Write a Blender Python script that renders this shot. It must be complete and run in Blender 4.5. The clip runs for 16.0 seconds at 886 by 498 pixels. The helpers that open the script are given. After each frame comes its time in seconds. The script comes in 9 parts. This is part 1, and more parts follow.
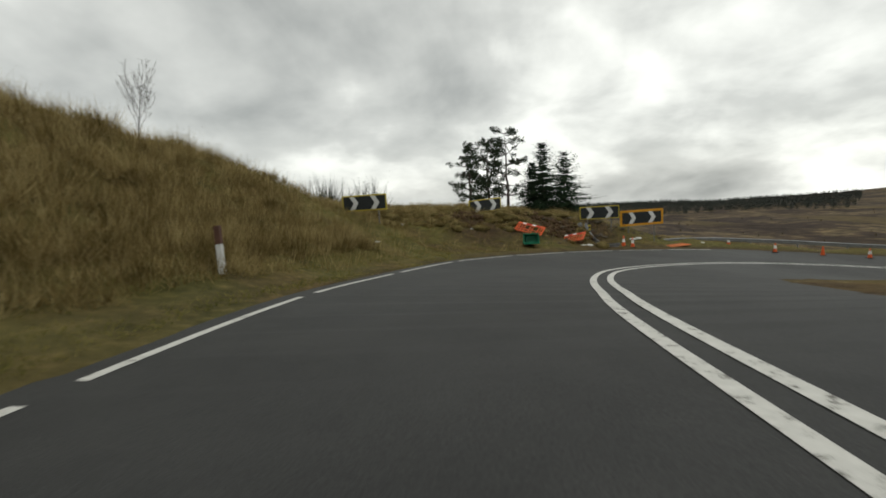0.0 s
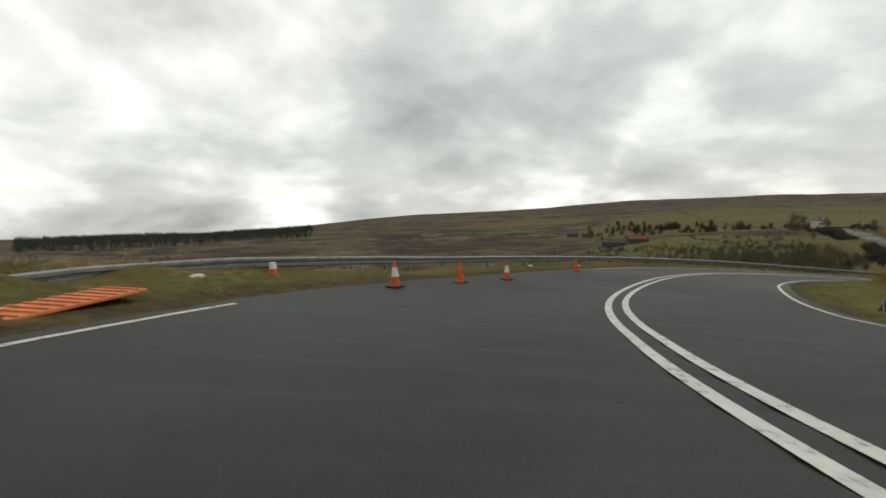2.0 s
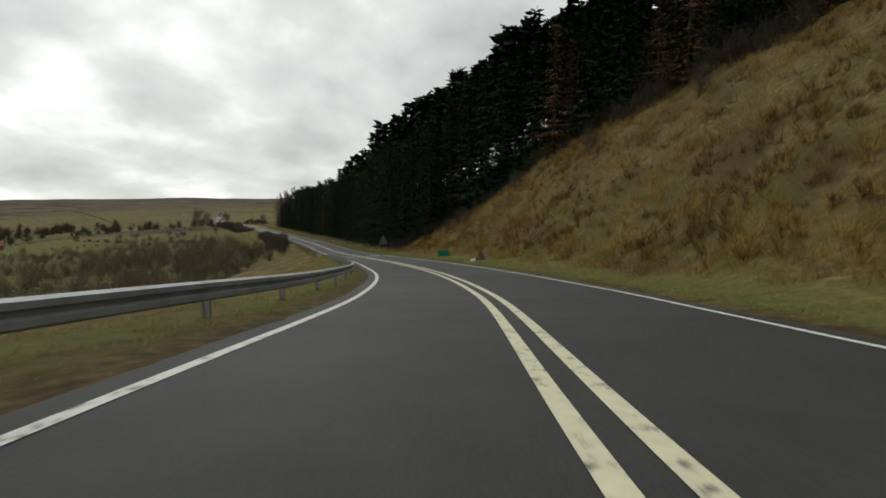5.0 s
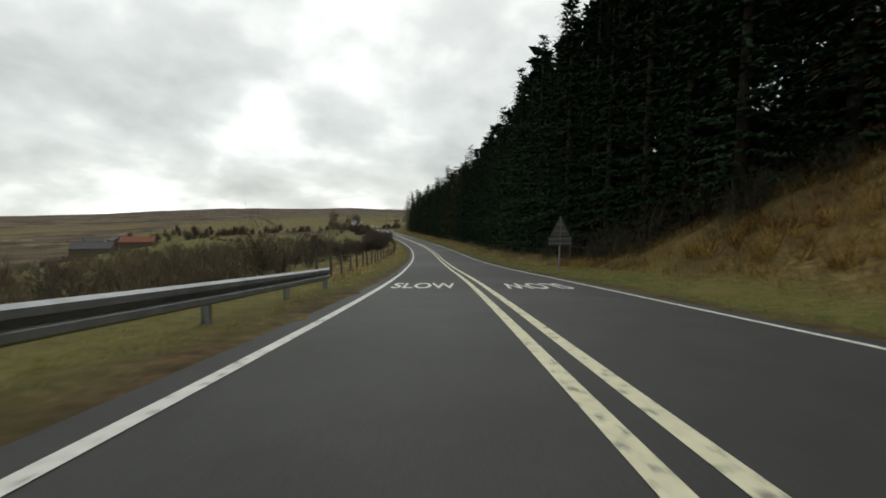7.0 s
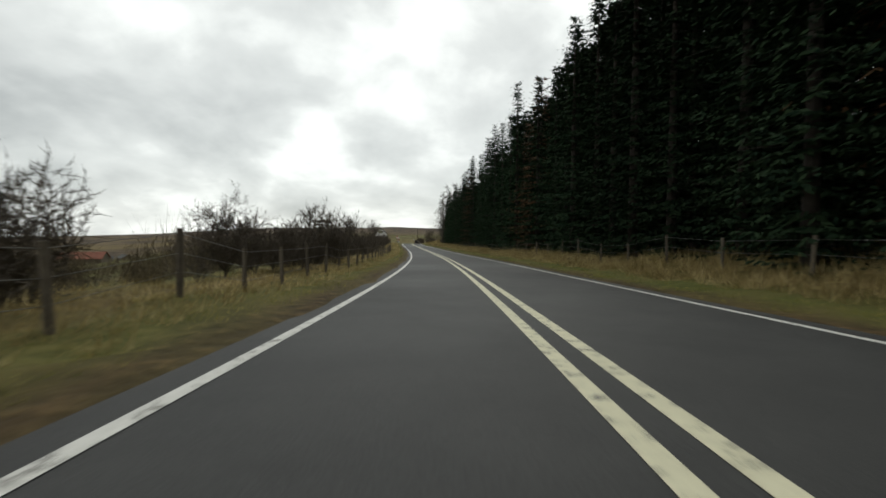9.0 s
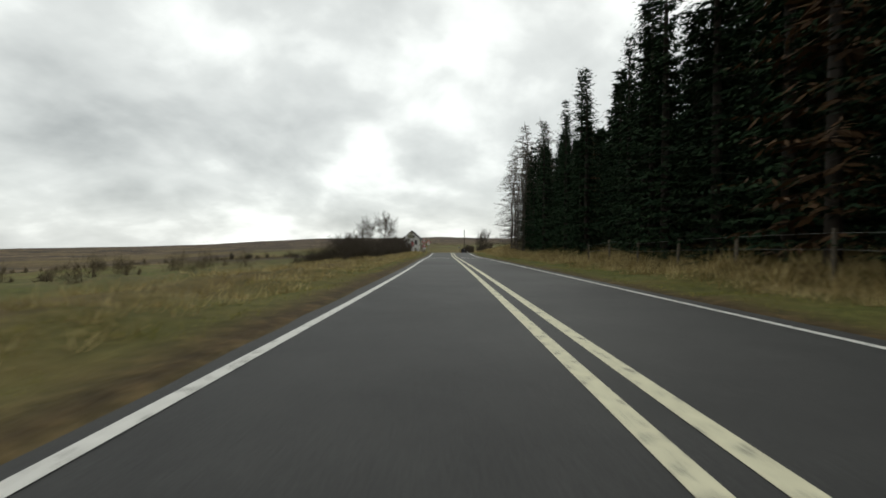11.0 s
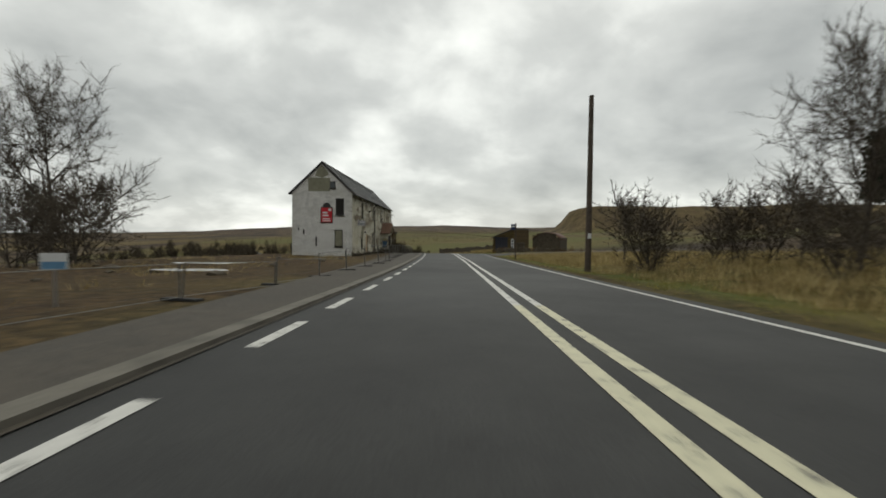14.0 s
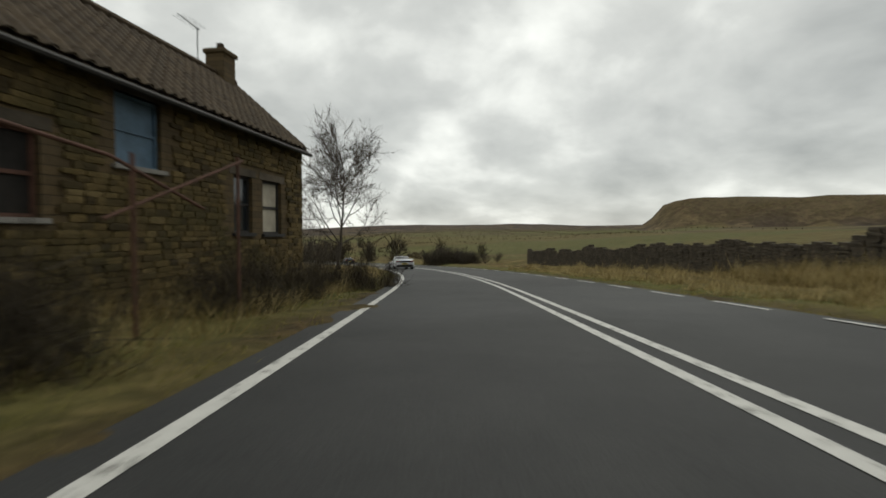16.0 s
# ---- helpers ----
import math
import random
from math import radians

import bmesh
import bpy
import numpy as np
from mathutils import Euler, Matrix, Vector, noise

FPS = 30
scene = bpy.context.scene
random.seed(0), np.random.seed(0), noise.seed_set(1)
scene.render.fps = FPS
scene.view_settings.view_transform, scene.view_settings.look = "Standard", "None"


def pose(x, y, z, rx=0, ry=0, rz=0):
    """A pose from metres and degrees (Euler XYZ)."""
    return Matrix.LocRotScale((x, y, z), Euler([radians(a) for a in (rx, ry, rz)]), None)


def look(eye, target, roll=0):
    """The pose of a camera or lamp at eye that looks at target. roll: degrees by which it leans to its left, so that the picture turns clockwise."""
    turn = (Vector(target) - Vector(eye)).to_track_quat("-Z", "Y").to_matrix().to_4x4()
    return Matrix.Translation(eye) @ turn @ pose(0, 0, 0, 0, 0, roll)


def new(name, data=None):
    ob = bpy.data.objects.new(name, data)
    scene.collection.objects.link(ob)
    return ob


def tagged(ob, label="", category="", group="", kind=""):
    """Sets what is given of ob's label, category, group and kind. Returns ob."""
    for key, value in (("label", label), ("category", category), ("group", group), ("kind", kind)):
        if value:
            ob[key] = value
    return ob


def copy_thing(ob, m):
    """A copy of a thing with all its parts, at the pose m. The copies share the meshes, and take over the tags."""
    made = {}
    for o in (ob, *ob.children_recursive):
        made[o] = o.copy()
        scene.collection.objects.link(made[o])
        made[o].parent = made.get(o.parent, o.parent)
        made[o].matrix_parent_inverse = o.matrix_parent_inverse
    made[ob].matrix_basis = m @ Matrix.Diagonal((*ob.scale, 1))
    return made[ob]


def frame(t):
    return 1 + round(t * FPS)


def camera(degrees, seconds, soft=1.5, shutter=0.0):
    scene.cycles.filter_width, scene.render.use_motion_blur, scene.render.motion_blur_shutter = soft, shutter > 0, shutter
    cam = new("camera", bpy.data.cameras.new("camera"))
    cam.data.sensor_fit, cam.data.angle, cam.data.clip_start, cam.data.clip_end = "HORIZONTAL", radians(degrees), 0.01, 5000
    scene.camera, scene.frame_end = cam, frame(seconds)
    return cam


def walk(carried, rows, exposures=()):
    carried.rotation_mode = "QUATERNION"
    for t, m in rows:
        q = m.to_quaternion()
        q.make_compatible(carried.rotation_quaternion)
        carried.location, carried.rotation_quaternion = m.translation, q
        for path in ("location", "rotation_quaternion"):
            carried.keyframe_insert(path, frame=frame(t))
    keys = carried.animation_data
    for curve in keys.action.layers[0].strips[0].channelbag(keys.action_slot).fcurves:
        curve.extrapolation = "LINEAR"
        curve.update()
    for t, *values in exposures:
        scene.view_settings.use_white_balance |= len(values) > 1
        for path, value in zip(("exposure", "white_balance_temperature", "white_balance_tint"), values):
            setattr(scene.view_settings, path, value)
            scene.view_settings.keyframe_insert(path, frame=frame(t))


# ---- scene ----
# The camera: seconds, x, y, z, yaw, pitch, roll (a car driving down through a bend and along a straight road)
PATH = [
    (0.0, -11.83, -302.42, 22.34, 96.29, -6.57, -3.76),
    (0.5, -19.39, -302.35, 21.63, 84.28, -6.27, -3.46),
    (0.8, -23.88, -301.47, 21.08, 75.49, -6.46, -2.84),
    (1.0, -26.81, -300.48, 20.72, 69.11, -6.45, -2.49),
    (1.5, -33.53, -296.19, 19.76, 53.25, -5.87, -2.12),
    (2.0, -39.08, -290.15, 18.78, 36.20, -5.36, -1.58),
    (2.5, -42.70, -283.09, 17.82, 19.08, -5.28, -1.02),
    (3.0, -44.55, -273.99, 16.70, 5.55, -5.04, -0.64),
    (3.5, -44.37, -264.44, 15.83, -6.76, -4.55, -0.58),
    (4.0, -42.48, -255.05, 14.84, -18.34, -5.13, -0.48),
    (4.5, -38.78, -245.81, 13.71, -25.74, -5.86, -0.40),
    (5.0, -33.67, -236.79, 12.44, -30.58, -6.19, -0.36),
    (5.5, -27.99, -227.56, 11.10, -27.57, -5.92, -0.32),
    (6.0, -23.30, -216.92, 9.77, -16.53, -5.22, -0.20),
    (6.5, -19.77, -204.76, 8.50, -14.63, -4.69, 0.11),
    (7.0, -16.54, -191.62, 7.10, -12.26, -4.50, 0.37),
    (7.5, -13.48, -177.33, 5.75, -10.52, -3.95, 0.47),
    (8.0, -10.70, -161.91, 4.42, -9.22, -3.62, 0.47),
    (8.5, -7.96, -145.75, 3.27, -8.87, -2.63, 0.30),
    (9.0, -5.47, -128.98, 2.52, -6.74, -1.99, 0.16),
    (9.5, -3.51, -111.65, 1.90, -4.67, -1.57, 0.06),
    (10.0, -2.10, -93.83, 1.39, -2.87, -1.26, 0.01),
    (10.5, -1.18, -75.61, 0.96, -1.45, -0.97, 0.01),
    (11.0, -0.62, -57.06, 0.62, -0.49, -0.65, 0.05),
    (11.5, -0.30, -38.25, 0.40, 0.00, -0.25, 0.12),
    (12.0, -0.18, -19.24, 0.23, 0.05, 0.24, 0.21),
    (12.5, 0.00, 0.00, 0.00, 0.00, 0.23, 0.33),
    (13.0, 0.27, 19.46, 0.06, -0.10, -0.14, 0.43),
    (13.5, 0.50, 38.98, -0.41, 0.06, -1.15, 0.61),
    (14.0, 0.71, 58.31, -1.08, 0.10, -2.04, 0.58),
    (14.5, 0.84, 77.43, -1.70, 0.59, -1.58, 0.73),
    (15.0, 0.67, 96.68, -2.20, 1.86, -1.25, 0.59),
    (15.5, -0.16, 116.10, -2.74, 4.73, -1.46, 0.39),
    (16.0, -2.20, 135.61, -3.68, 8.88, -2.17, 0.29),
]


def eye_pose(x, y, z, yaw, pitch, roll):
    """Yaw to the left, pitch up, roll to the left, in degrees."""
    a, b = radians(yaw), radians(pitch)
    way = Vector((-math.sin(a) * math.cos(b), math.cos(a) * math.cos(b), math.sin(b)))
    return look((x, y, z), Vector((x, y, z)) + way, roll)


cam = camera(90.0, 16.0, soft=1.7, shutter=0.08)
walk(cam, [(r[0], eye_pose(*r[1:])) for r in PATH], exposures=[(t, s, k, 5) for t, s, k in ((0.0, -0.03, 6640), (3.5, 0.0, 6610), (6.0, 0.18, 6500), (9.0, 0.2, 6480), (12.0, 0.1, 6480), (13.0, -0.02, 6580), (16.0, -0.08, 6640))])

# ---------------------------------------------------------------- light
SUN_UP, SUN_TURN = 48.0, 20.0
world = bpy.data.worlds.new("overcast_sky")
scene.world = world
world.use_nodes = True
wn, wl = world.node_tree.nodes, world.node_tree.links
wn.clear()


def wnode(kind, **values):
    n = wn.new(kind)
    for key, value in values.items():
        n.inputs[key].default_value = value
    return n


w_out = wn.new("ShaderNodeOutputWorld")
w_bg = wn.new("ShaderNodeBackground")
w_bg.inputs["Strength"].default_value = 1.0
w_sky = wn.new("ShaderNodeTexSky")
w_sky.sky_type, w_sky.sun_disc = "NISHITA", False
w_sky.sun_elevation, w_sky.sun_rotation = radians(SUN_UP), radians(SUN_TURN)
w_dim = wn.new("ShaderNodeVectorMath")
w_dim.operation = "SCALE"
w_dim.inputs["Scale"].default_value = 0.09
wl.new(w_sky.outputs["Color"], w_dim.inputs[0])
w_co = wn.new("ShaderNodeTexCoord")
w_sep = wn.new("ShaderNodeSeparateXYZ")
wl.new(w_co.outputs["Generated"], w_sep.inputs[0])


def wmath(op, a, b=0.0, c=0.0):
    n = wn.new("ShaderNodeMath")
    n.operation = op
    for i, v in enumerate((a, b, c)):
        if isinstance(v, (int, float)):
            n.inputs[i].default_value = v
        else:
            wl.new(v, n.inputs[i])
    return n.outputs[0]


# the cloud deck: flat layers, drawn together towards the horizon
w_h = wmath("ADD", wmath("MAXIMUM", w_sep.outputs["Z"], -0.22), 0.42)
w_deck = wn.new("ShaderNodeCombineXYZ")
wl.new(wmath("DIVIDE", w_sep.outputs["X"], w_h), w_deck.inputs[0])
wl.new(wmath("DIVIDE", w_sep.outputs["Y"], w_h), w_deck.inputs[1])
w_big = wnode("ShaderNodeTexNoise", Scale=1.15, Detail=6.0, Roughness=0.5, Distortion=0.35)
w_small = wnode("ShaderNodeTexNoise", Scale=3.4, Detail=6.0, Roughness=0.5, Distortion=0.2)
wl.new(w_deck.outputs[0], w_big.inputs["Vector"])
wl.new(w_deck.outputs[0], w_small.inputs["Vector"])
w_mix = wmath("ADD", wmath("MULTIPLY", w_big.outputs["Fac"], 0.68), wmath("MULTIPLY", w_small.outputs["Fac"], 0.32))
w_ramp = wn.new("ShaderNodeValToRGB")
ramp = w_ramp.color_ramp
ramp.elements[0].position, ramp.elements[0].color = 0.34, (0.41, 0.42, 0.42, 1)
ramp.elements[1].position, ramp.elements[1].color = 0.64, (1.3, 1.3, 1.27, 1)
mid = ramp.elements.new(0.5)
mid.color = (0.74, 0.745, 0.735, 1)
wl.new(w_mix, w_ramp.inputs["Fac"])
w_blend = wn.new("ShaderNodeMix")
w_blend.data_type = "RGBA"
w_blend.inputs["Factor"].default_value = 0.93
wl.new(w_dim.outputs[0], w_blend.inputs["A"])
wl.new(w_ramp.outputs["Color"], w_blend.inputs["B"])
wl.new(w_blend.outputs["Result"], w_bg.inputs["Color"])
wl.new(w_bg.outputs[0], w_out.inputs[0])

sun = new("sun", bpy.data.lights.new("sun", "SUN"))
sun.data.energy, sun.data.angle, sun.data.color = 0.7, radians(25), (1.0, 0.97, 0.92)
sun.matrix_world = look((0, 0, 200), (0, 0, 0)) @ Matrix()
sun.rotation_euler = Euler((radians(90 - SUN_UP), 0, radians(180 - SUN_TURN)))
scene.view_settings.exposure = 0.0

# ---------------------------------------------------------------- materials
def material(name, build, roughness=0.9, metallic=0.0, specular=0.3):
    m = bpy.data.materials.new(name)
    m.use_nodes = True
    t = m.node_tree
    b = t.nodes["Principled BSDF"]
    b.inputs["Roughness"].default_value = roughness
    b.inputs["Metallic"].default_value = metallic
    b.inputs["Specular IOR Level"].default_value = specular
    build(t, b)
    return m


def noise_node(t, scale, detail=4.0, rough=0.55, coord="Object", stretch=None):
    co = t.nodes.new("ShaderNodeTexCoord")
    n = t.nodes.new("ShaderNodeTexNoise")
    n.inputs["Scale"].default_value, n.inputs["Detail"].default_value, n.inputs["Roughness"].default_value = scale, detail, rough
    if stretch:
        mp = t.nodes.new("ShaderNodeMapping")
        mp.inputs["Scale"].default_value = stretch
        t.links.new(co.outputs[coord], mp.inputs["Vector"])
        t.links.new(mp.outputs[0], n.inputs["Vector"])
    else:
        t.links.new(co.outputs[coord], n.inputs["Vector"])
    return n.outputs["Fac"]


def ramp_node(t, fac, stops):
    r = t.nodes.new("ShaderNodeValToRGB")
    e = r.color_ramp.elements
    while len(e) < len(stops):
        e.new(0.5)
    for k, (p, c) in enumerate(stops):
        e[k].position, e[k].color = p, (*c, 1)
    t.links.new(fac, r.inputs["Fac"])
    return r.outputs["Color"]


def mix_node(t, fac, a, b, mode="MIX"):
    n = t.nodes.new("ShaderNodeMix")
    n.data_type, n.blend_type = "RGBA", mode
    for value, key in ((fac, "Factor"), (a, "A"), (b, "B")):
        if isinstance(value, (int, float)):
            n.inputs[key].default_value = value
        elif isinstance(value, tuple):
            n.inputs[key].default_value = (*value, 1)
        else:
            t.links.new(value, n.inputs[key])
    return n.outputs["Result"]


def bump_node(t, b, height, strength=0.4, distance=0.02):
    n = t.nodes.new("ShaderNodeBump")
    n.inputs["Strength"].default_value, n.inputs["Distance"].default_value = strength, distance
    t.links.new(height, n.inputs["Height"])
    t.links.new(n.outputs[0], b.inputs["Normal"])


def plain(name, colour, roughness=0.6, metallic=0.0, vary=0.25, scale=6.0, bump=0.15, specular=0.3, spread=0.0):
    """One paint or metal with blotches and a fine grain; spread: how far pieces differ from one another."""
    def build(t, b):
        n1 = noise_node(t, scale, 5.0)
        n2 = noise_node(t, scale * 9, 3.0)
        dark = tuple(c * (1 - vary) for c in colour)
        light = tuple(min(1.0, c * (1 + vary)) for c in colour)
        col = ramp_node(t, n1, [(0.3, dark), (0.7, light)])
        col = mix_node(t, 0.25, col, ramp_node(t, n2, [(0.3, dark), (0.7, light)]))
        if spread:
            o = t.nodes.new("ShaderNodeObjectInfo")
            h = t.nodes.new("ShaderNodeHueSaturation")
            mr = t.nodes.new("ShaderNodeMapRange")
            mr.inputs["To Min"].default_value, mr.inputs["To Max"].default_value = 1 - spread, 1 + spread
            t.links.new(o.outputs["Random"], mr.inputs["Value"])
            t.links.new(mr.outputs[0], h.inputs["Value"])
            t.links.new(col, h.inputs["Color"])
            col = h.outputs["Color"]
        t.links.new(col, b.inputs["Base Color"])
        if bump:
            bump_node(t, b, n2, bump, 0.01)
    return material(name, build, roughness, metallic, specular)


def asphalt_build(t, b):
    big = noise_node(t, 0.12, 4.0)
    fine = noise_node(t, 55.0, 3.0)
    col = ramp_node(t, big, [(0.3, (0.022, 0.0232, 0.0231)), (0.7, (0.034, 0.0345, 0.034))])
    grit = ramp_node(t, fine, [(0.35, (0.014, 0.0143, 0.0142)), (0.7, (0.051, 0.0515, 0.0495))])
    worn = ramp_node(t, noise_node(t, 0.9, 6.0, 0.7), [(0.35, (0.78, 0.78, 0.78)), (0.65, (1.15, 1.14, 1.12))])
    t.links.new(mix_node(t, 1.0, mix_node(t, 0.5, col, grit), worn, "MULTIPLY"), b.inputs["Base Color"])
    t.links.new(ramp_node(t, big, [(0.3, (0.62, 0.62, 0.62)), (0.7, (0.8, 0.8, 0.8))]), b.inputs["Roughness"])
    bump_node(t, b, fine, 0.35, 0.01)


def worn_paint(name, colour):
    def build(t, b):
        n = noise_node(t, 7.0, 6.0, 0.7)
        col = ramp_node(t, n, [(0.36, (0.13, 0.125, 0.11)), (0.44, tuple(c * 0.82 for c in colour)), (0.7, colour)])
        t.links.new(col, b.inputs["Base Color"])
        bump_node(t, b, noise_node(t, 60.0), 0.25, 0.01)
    return material(name, build, 0.65)


def land_build(t, b):
    """Ground cover: straw grass, green sward, bare soil and far heather, by the cover weights of the mesh."""
    at = t.nodes.new("ShaderNodeAttribute")
    at.attribute_name = "cover"
    sep = t.nodes.new("ShaderNodeSeparateColor")
    t.links.new(at.outputs["Color"], sep.inputs[0])
    n_fine = noise_node(t, 3.2, 6.0, 0.65)
    n_mid = noise_node(t, 0.35, 5.0, 0.6)
    n_big = noise_node(t, 0.012, 6.0, 0.6)
    n_huge = noise_node(t, 0.004, 5.0, 0.55)
    # straw tones, set darker to hold the shade between grass tussocks
    straw = ramp_node(t, n_fine, [(0.3, (0.055, 0.039, 0.016)), (0.5, (0.14, 0.102, 0.04)), (0.72, (0.27, 0.2, 0.085))])
    straw = mix_node(t, ramp_node(t, n_mid, [(0.42, (0, 0, 0)), (0.66, (1, 1, 1))]), straw, (0.085, 0.075, 0.022))
    straw = mix_node(t, ramp_node(t, noise_node(t, 0.16, 5.0, 0.6), [(0.5, (0, 0, 0)), (0.62, (0.75, 0.75, 0.75))]), straw, (0.075, 0.045, 0.018))
    green = ramp_node(t, n_fine, [(0.25, (0.04, 0.052, 0.012)), (0.55, (0.088, 0.099, 0.026)), (0.8, (0.16, 0.145, 0.052))])
    green = mix_node(t, ramp_node(t, n_mid, [(0.46, (0, 0, 0)), (0.7, (1, 1, 1))]), green, (0.14, 0.112, 0.042))
    soil = ramp_node(t, n_fine, [(0.3, (0.024, 0.017, 0.011)), (0.52, (0.058, 0.039, 0.022)), (0.72, (0.125, 0.08, 0.04))])
    bands = noise_node(t, 0.011, 9.0, 0.68, stretch=(1.0, 1.7, 1.0))
    heath = ramp_node(t, bands, [(0.36, (0.026, 0.019, 0.016)), (0.46, (0.046, 0.033, 0.026)), (0.52, (0.072, 0.051, 0.035)), (0.56, (0.17, 0.132, 0.074)), (0.6, (0.085, 0.062, 0.04)), (0.7, (0.034, 0.025, 0.02))])
    heath = mix_node(t, ramp_node(t, n_huge, [(0.47, (0, 0, 0)), (0.6, (0.6, 0.6, 0.6))]), heath, (0.044, 0.032, 0.028))
    clumps = ramp_node(t, noise_node(t, 0.075, 7.0, 0.72), [(0.4, (0.5, 0.49, 0.48)), (0.52, (0.95, 0.94, 0.92)), (0.66, (1.5, 1.42, 1.25))])
    heath = mix_node(t, 1.0, heath, clumps, "MULTIPLY")
    col = mix_node(t, sep.outputs[0], heath, straw)
    col = mix_node(t, sep.outputs[1], col, green)
    col = mix_node(t, sep.outputs[2], col, soil)
    t.links.new(col, b.inputs["Base Color"])
    bump_node(t, b, n_fine, 0.8, 0.12)


def blade_build(dark, mid_c, light, patch=1.1):
    """Grass blades: patches (about a metre across at 1.1), and blade by blade."""
    def build(t, b):
        g = t.nodes.new("ShaderNodeNewGeometry")
        n = noise_node(t, patch, 5.0, 0.7)
        m = t.nodes.new("ShaderNodeMath")
        m.operation = "MULTIPLY_ADD"
        m.inputs[1].default_value = 0.35
        t.links.new(g.outputs["Random Per Island"], m.inputs[0])
        t.links.new(n, m.inputs[2])
        t.links.new(ramp_node(t, m.outputs[0], [(0.46, dark), (0.64, mid_c), (0.9, light)]), b.inputs["Base Color"])
        thin = t.nodes.new("ShaderNodeBsdfTranslucent")
        both = t.nodes.new("ShaderNodeMixShader")
        both.inputs[0].default_value = 0.45
        t.links.new(b.inputs["Base Color"].links[0].from_socket, thin.inputs["Color"])
        t.links.new(b.outputs[0], both.inputs[1])
        t.links.new(thin.outputs[0], both.inputs[2])
        t.links.new(both.outputs[0], t.nodes["Material Output"].inputs["Surface"])
    return build


def leaf_build(dark, light, spread=0.35):
    def build(t, b):
        g = t.nodes.new("ShaderNodeNewGeometry")
        o = t.nodes.new("ShaderNodeObjectInfo")
        col = ramp_node(t, g.outputs["Random Per Island"], [(0.0, dark), (1.0, light)])
        h = t.nodes.new("ShaderNodeHueSaturation")
        mr = t.nodes.new("ShaderNodeMapRange")
        mr.inputs["To Min"].default_value, mr.inputs["To Max"].default_value = 1 - spread, 1 + spread
        t.links.new(o.outputs["Random"], mr.inputs["Value"])
        t.links.new(mr.outputs[0], h.inputs["Value"])
        t.links.new(col, h.inputs["Color"])
        t.links.new(h.outputs["Color"], b.inputs["Base Color"])
    return build


def gravel_build(t, b):
    big, mid_, fine = noise_node(t, 0.35, 5.0), noise_node(t, 3.0, 5.0, 0.65), noise_node(t, 40.0, 3.0)
    col = ramp_node(t, big, [(0.35, (0.03, 0.025, 0.019)), (0.65, (0.06, 0.048, 0.034))])
    col = mix_node(t, 0.5, col, ramp_node(t, mid_, [(0.35, (0.032, 0.026, 0.02)), (0.7, (0.095, 0.076, 0.052))]))
    col = mix_node(t, 0.35, col, ramp_node(t, fine, [(0.35, (0.03, 0.028, 0.026)), (0.7, (0.16, 0.15, 0.13))]))
    t.links.new(col, b.inputs["Base Color"])
    bump_node(t, b, fine, 0.5, 0.015)


M_KERB = plain("worn_kerb", (0.13, 0.12, 0.1), 0.9, vary=0.4, scale=2.0, bump=0.4)
M_GRAVEL = material("gravel_tarmac", gravel_build, 0.85)
M_ASPHALT = material("asphalt", asphalt_build, 0.75)
M_PAINT = worn_paint("road_paint_white", (0.62, 0.61, 0.57))
M_PAINT_CREAM = worn_paint("road_paint_cream", (0.62, 0.59, 0.42))
M_LAND = material("land", land_build, 0.95, specular=0.1)
M_NEEDLE = material("spruce_needles", leaf_build((0.008, 0.017, 0.010), (0.028, 0.046, 0.023)), 0.95, specular=0.03)
M_LARCH = material("larch_needles", leaf_build((0.05, 0.029, 0.015), (0.115, 0.063, 0.028)), 0.8, specular=0.15)
M_PINE = material("pine_needles", leaf_build((0.016, 0.03, 0.014), (0.05, 0.075, 0.034)), 0.8, specular=0.15)
M_BARK = plain("bark", (0.06, 0.049, 0.039), 0.9, vary=0.45, scale=5.0, bump=0.6)
M_SPRUCEBARK = plain("spruce_bark", (0.032, 0.026, 0.021), 0.9, vary=0.45, scale=5.0, bump=0.6)
M_TWIG = plain("twigs", (0.078, 0.064, 0.048), 0.9, vary=0.4, scale=4.0, bump=0.3)
# straw tones by patch; the dark end also paints shaded gaps between tufts
M_STRAWBLADE = material("dead_grass_blades", blade_build((0.085, 0.064, 0.023), (0.255, 0.19, 0.075), (0.56, 0.46, 0.24)), 0.85, specular=0.1)
M_BANKBLADE = material("rusty_bank_grass_blades", blade_build((0.036, 0.02, 0.008), (0.17, 0.104, 0.026), (0.4, 0.275, 0.085), 0.3), 0.85, specular=0.1)
M_GREENBLADE = material("green_grass_blades", blade_build((0.065, 0.074, 0.016), (0.165, 0.165, 0.038), (0.34, 0.29, 0.1)), 0.85, specular=0.1)

# ---------------------------------------------------------------- the road's line
EYE = 0.983


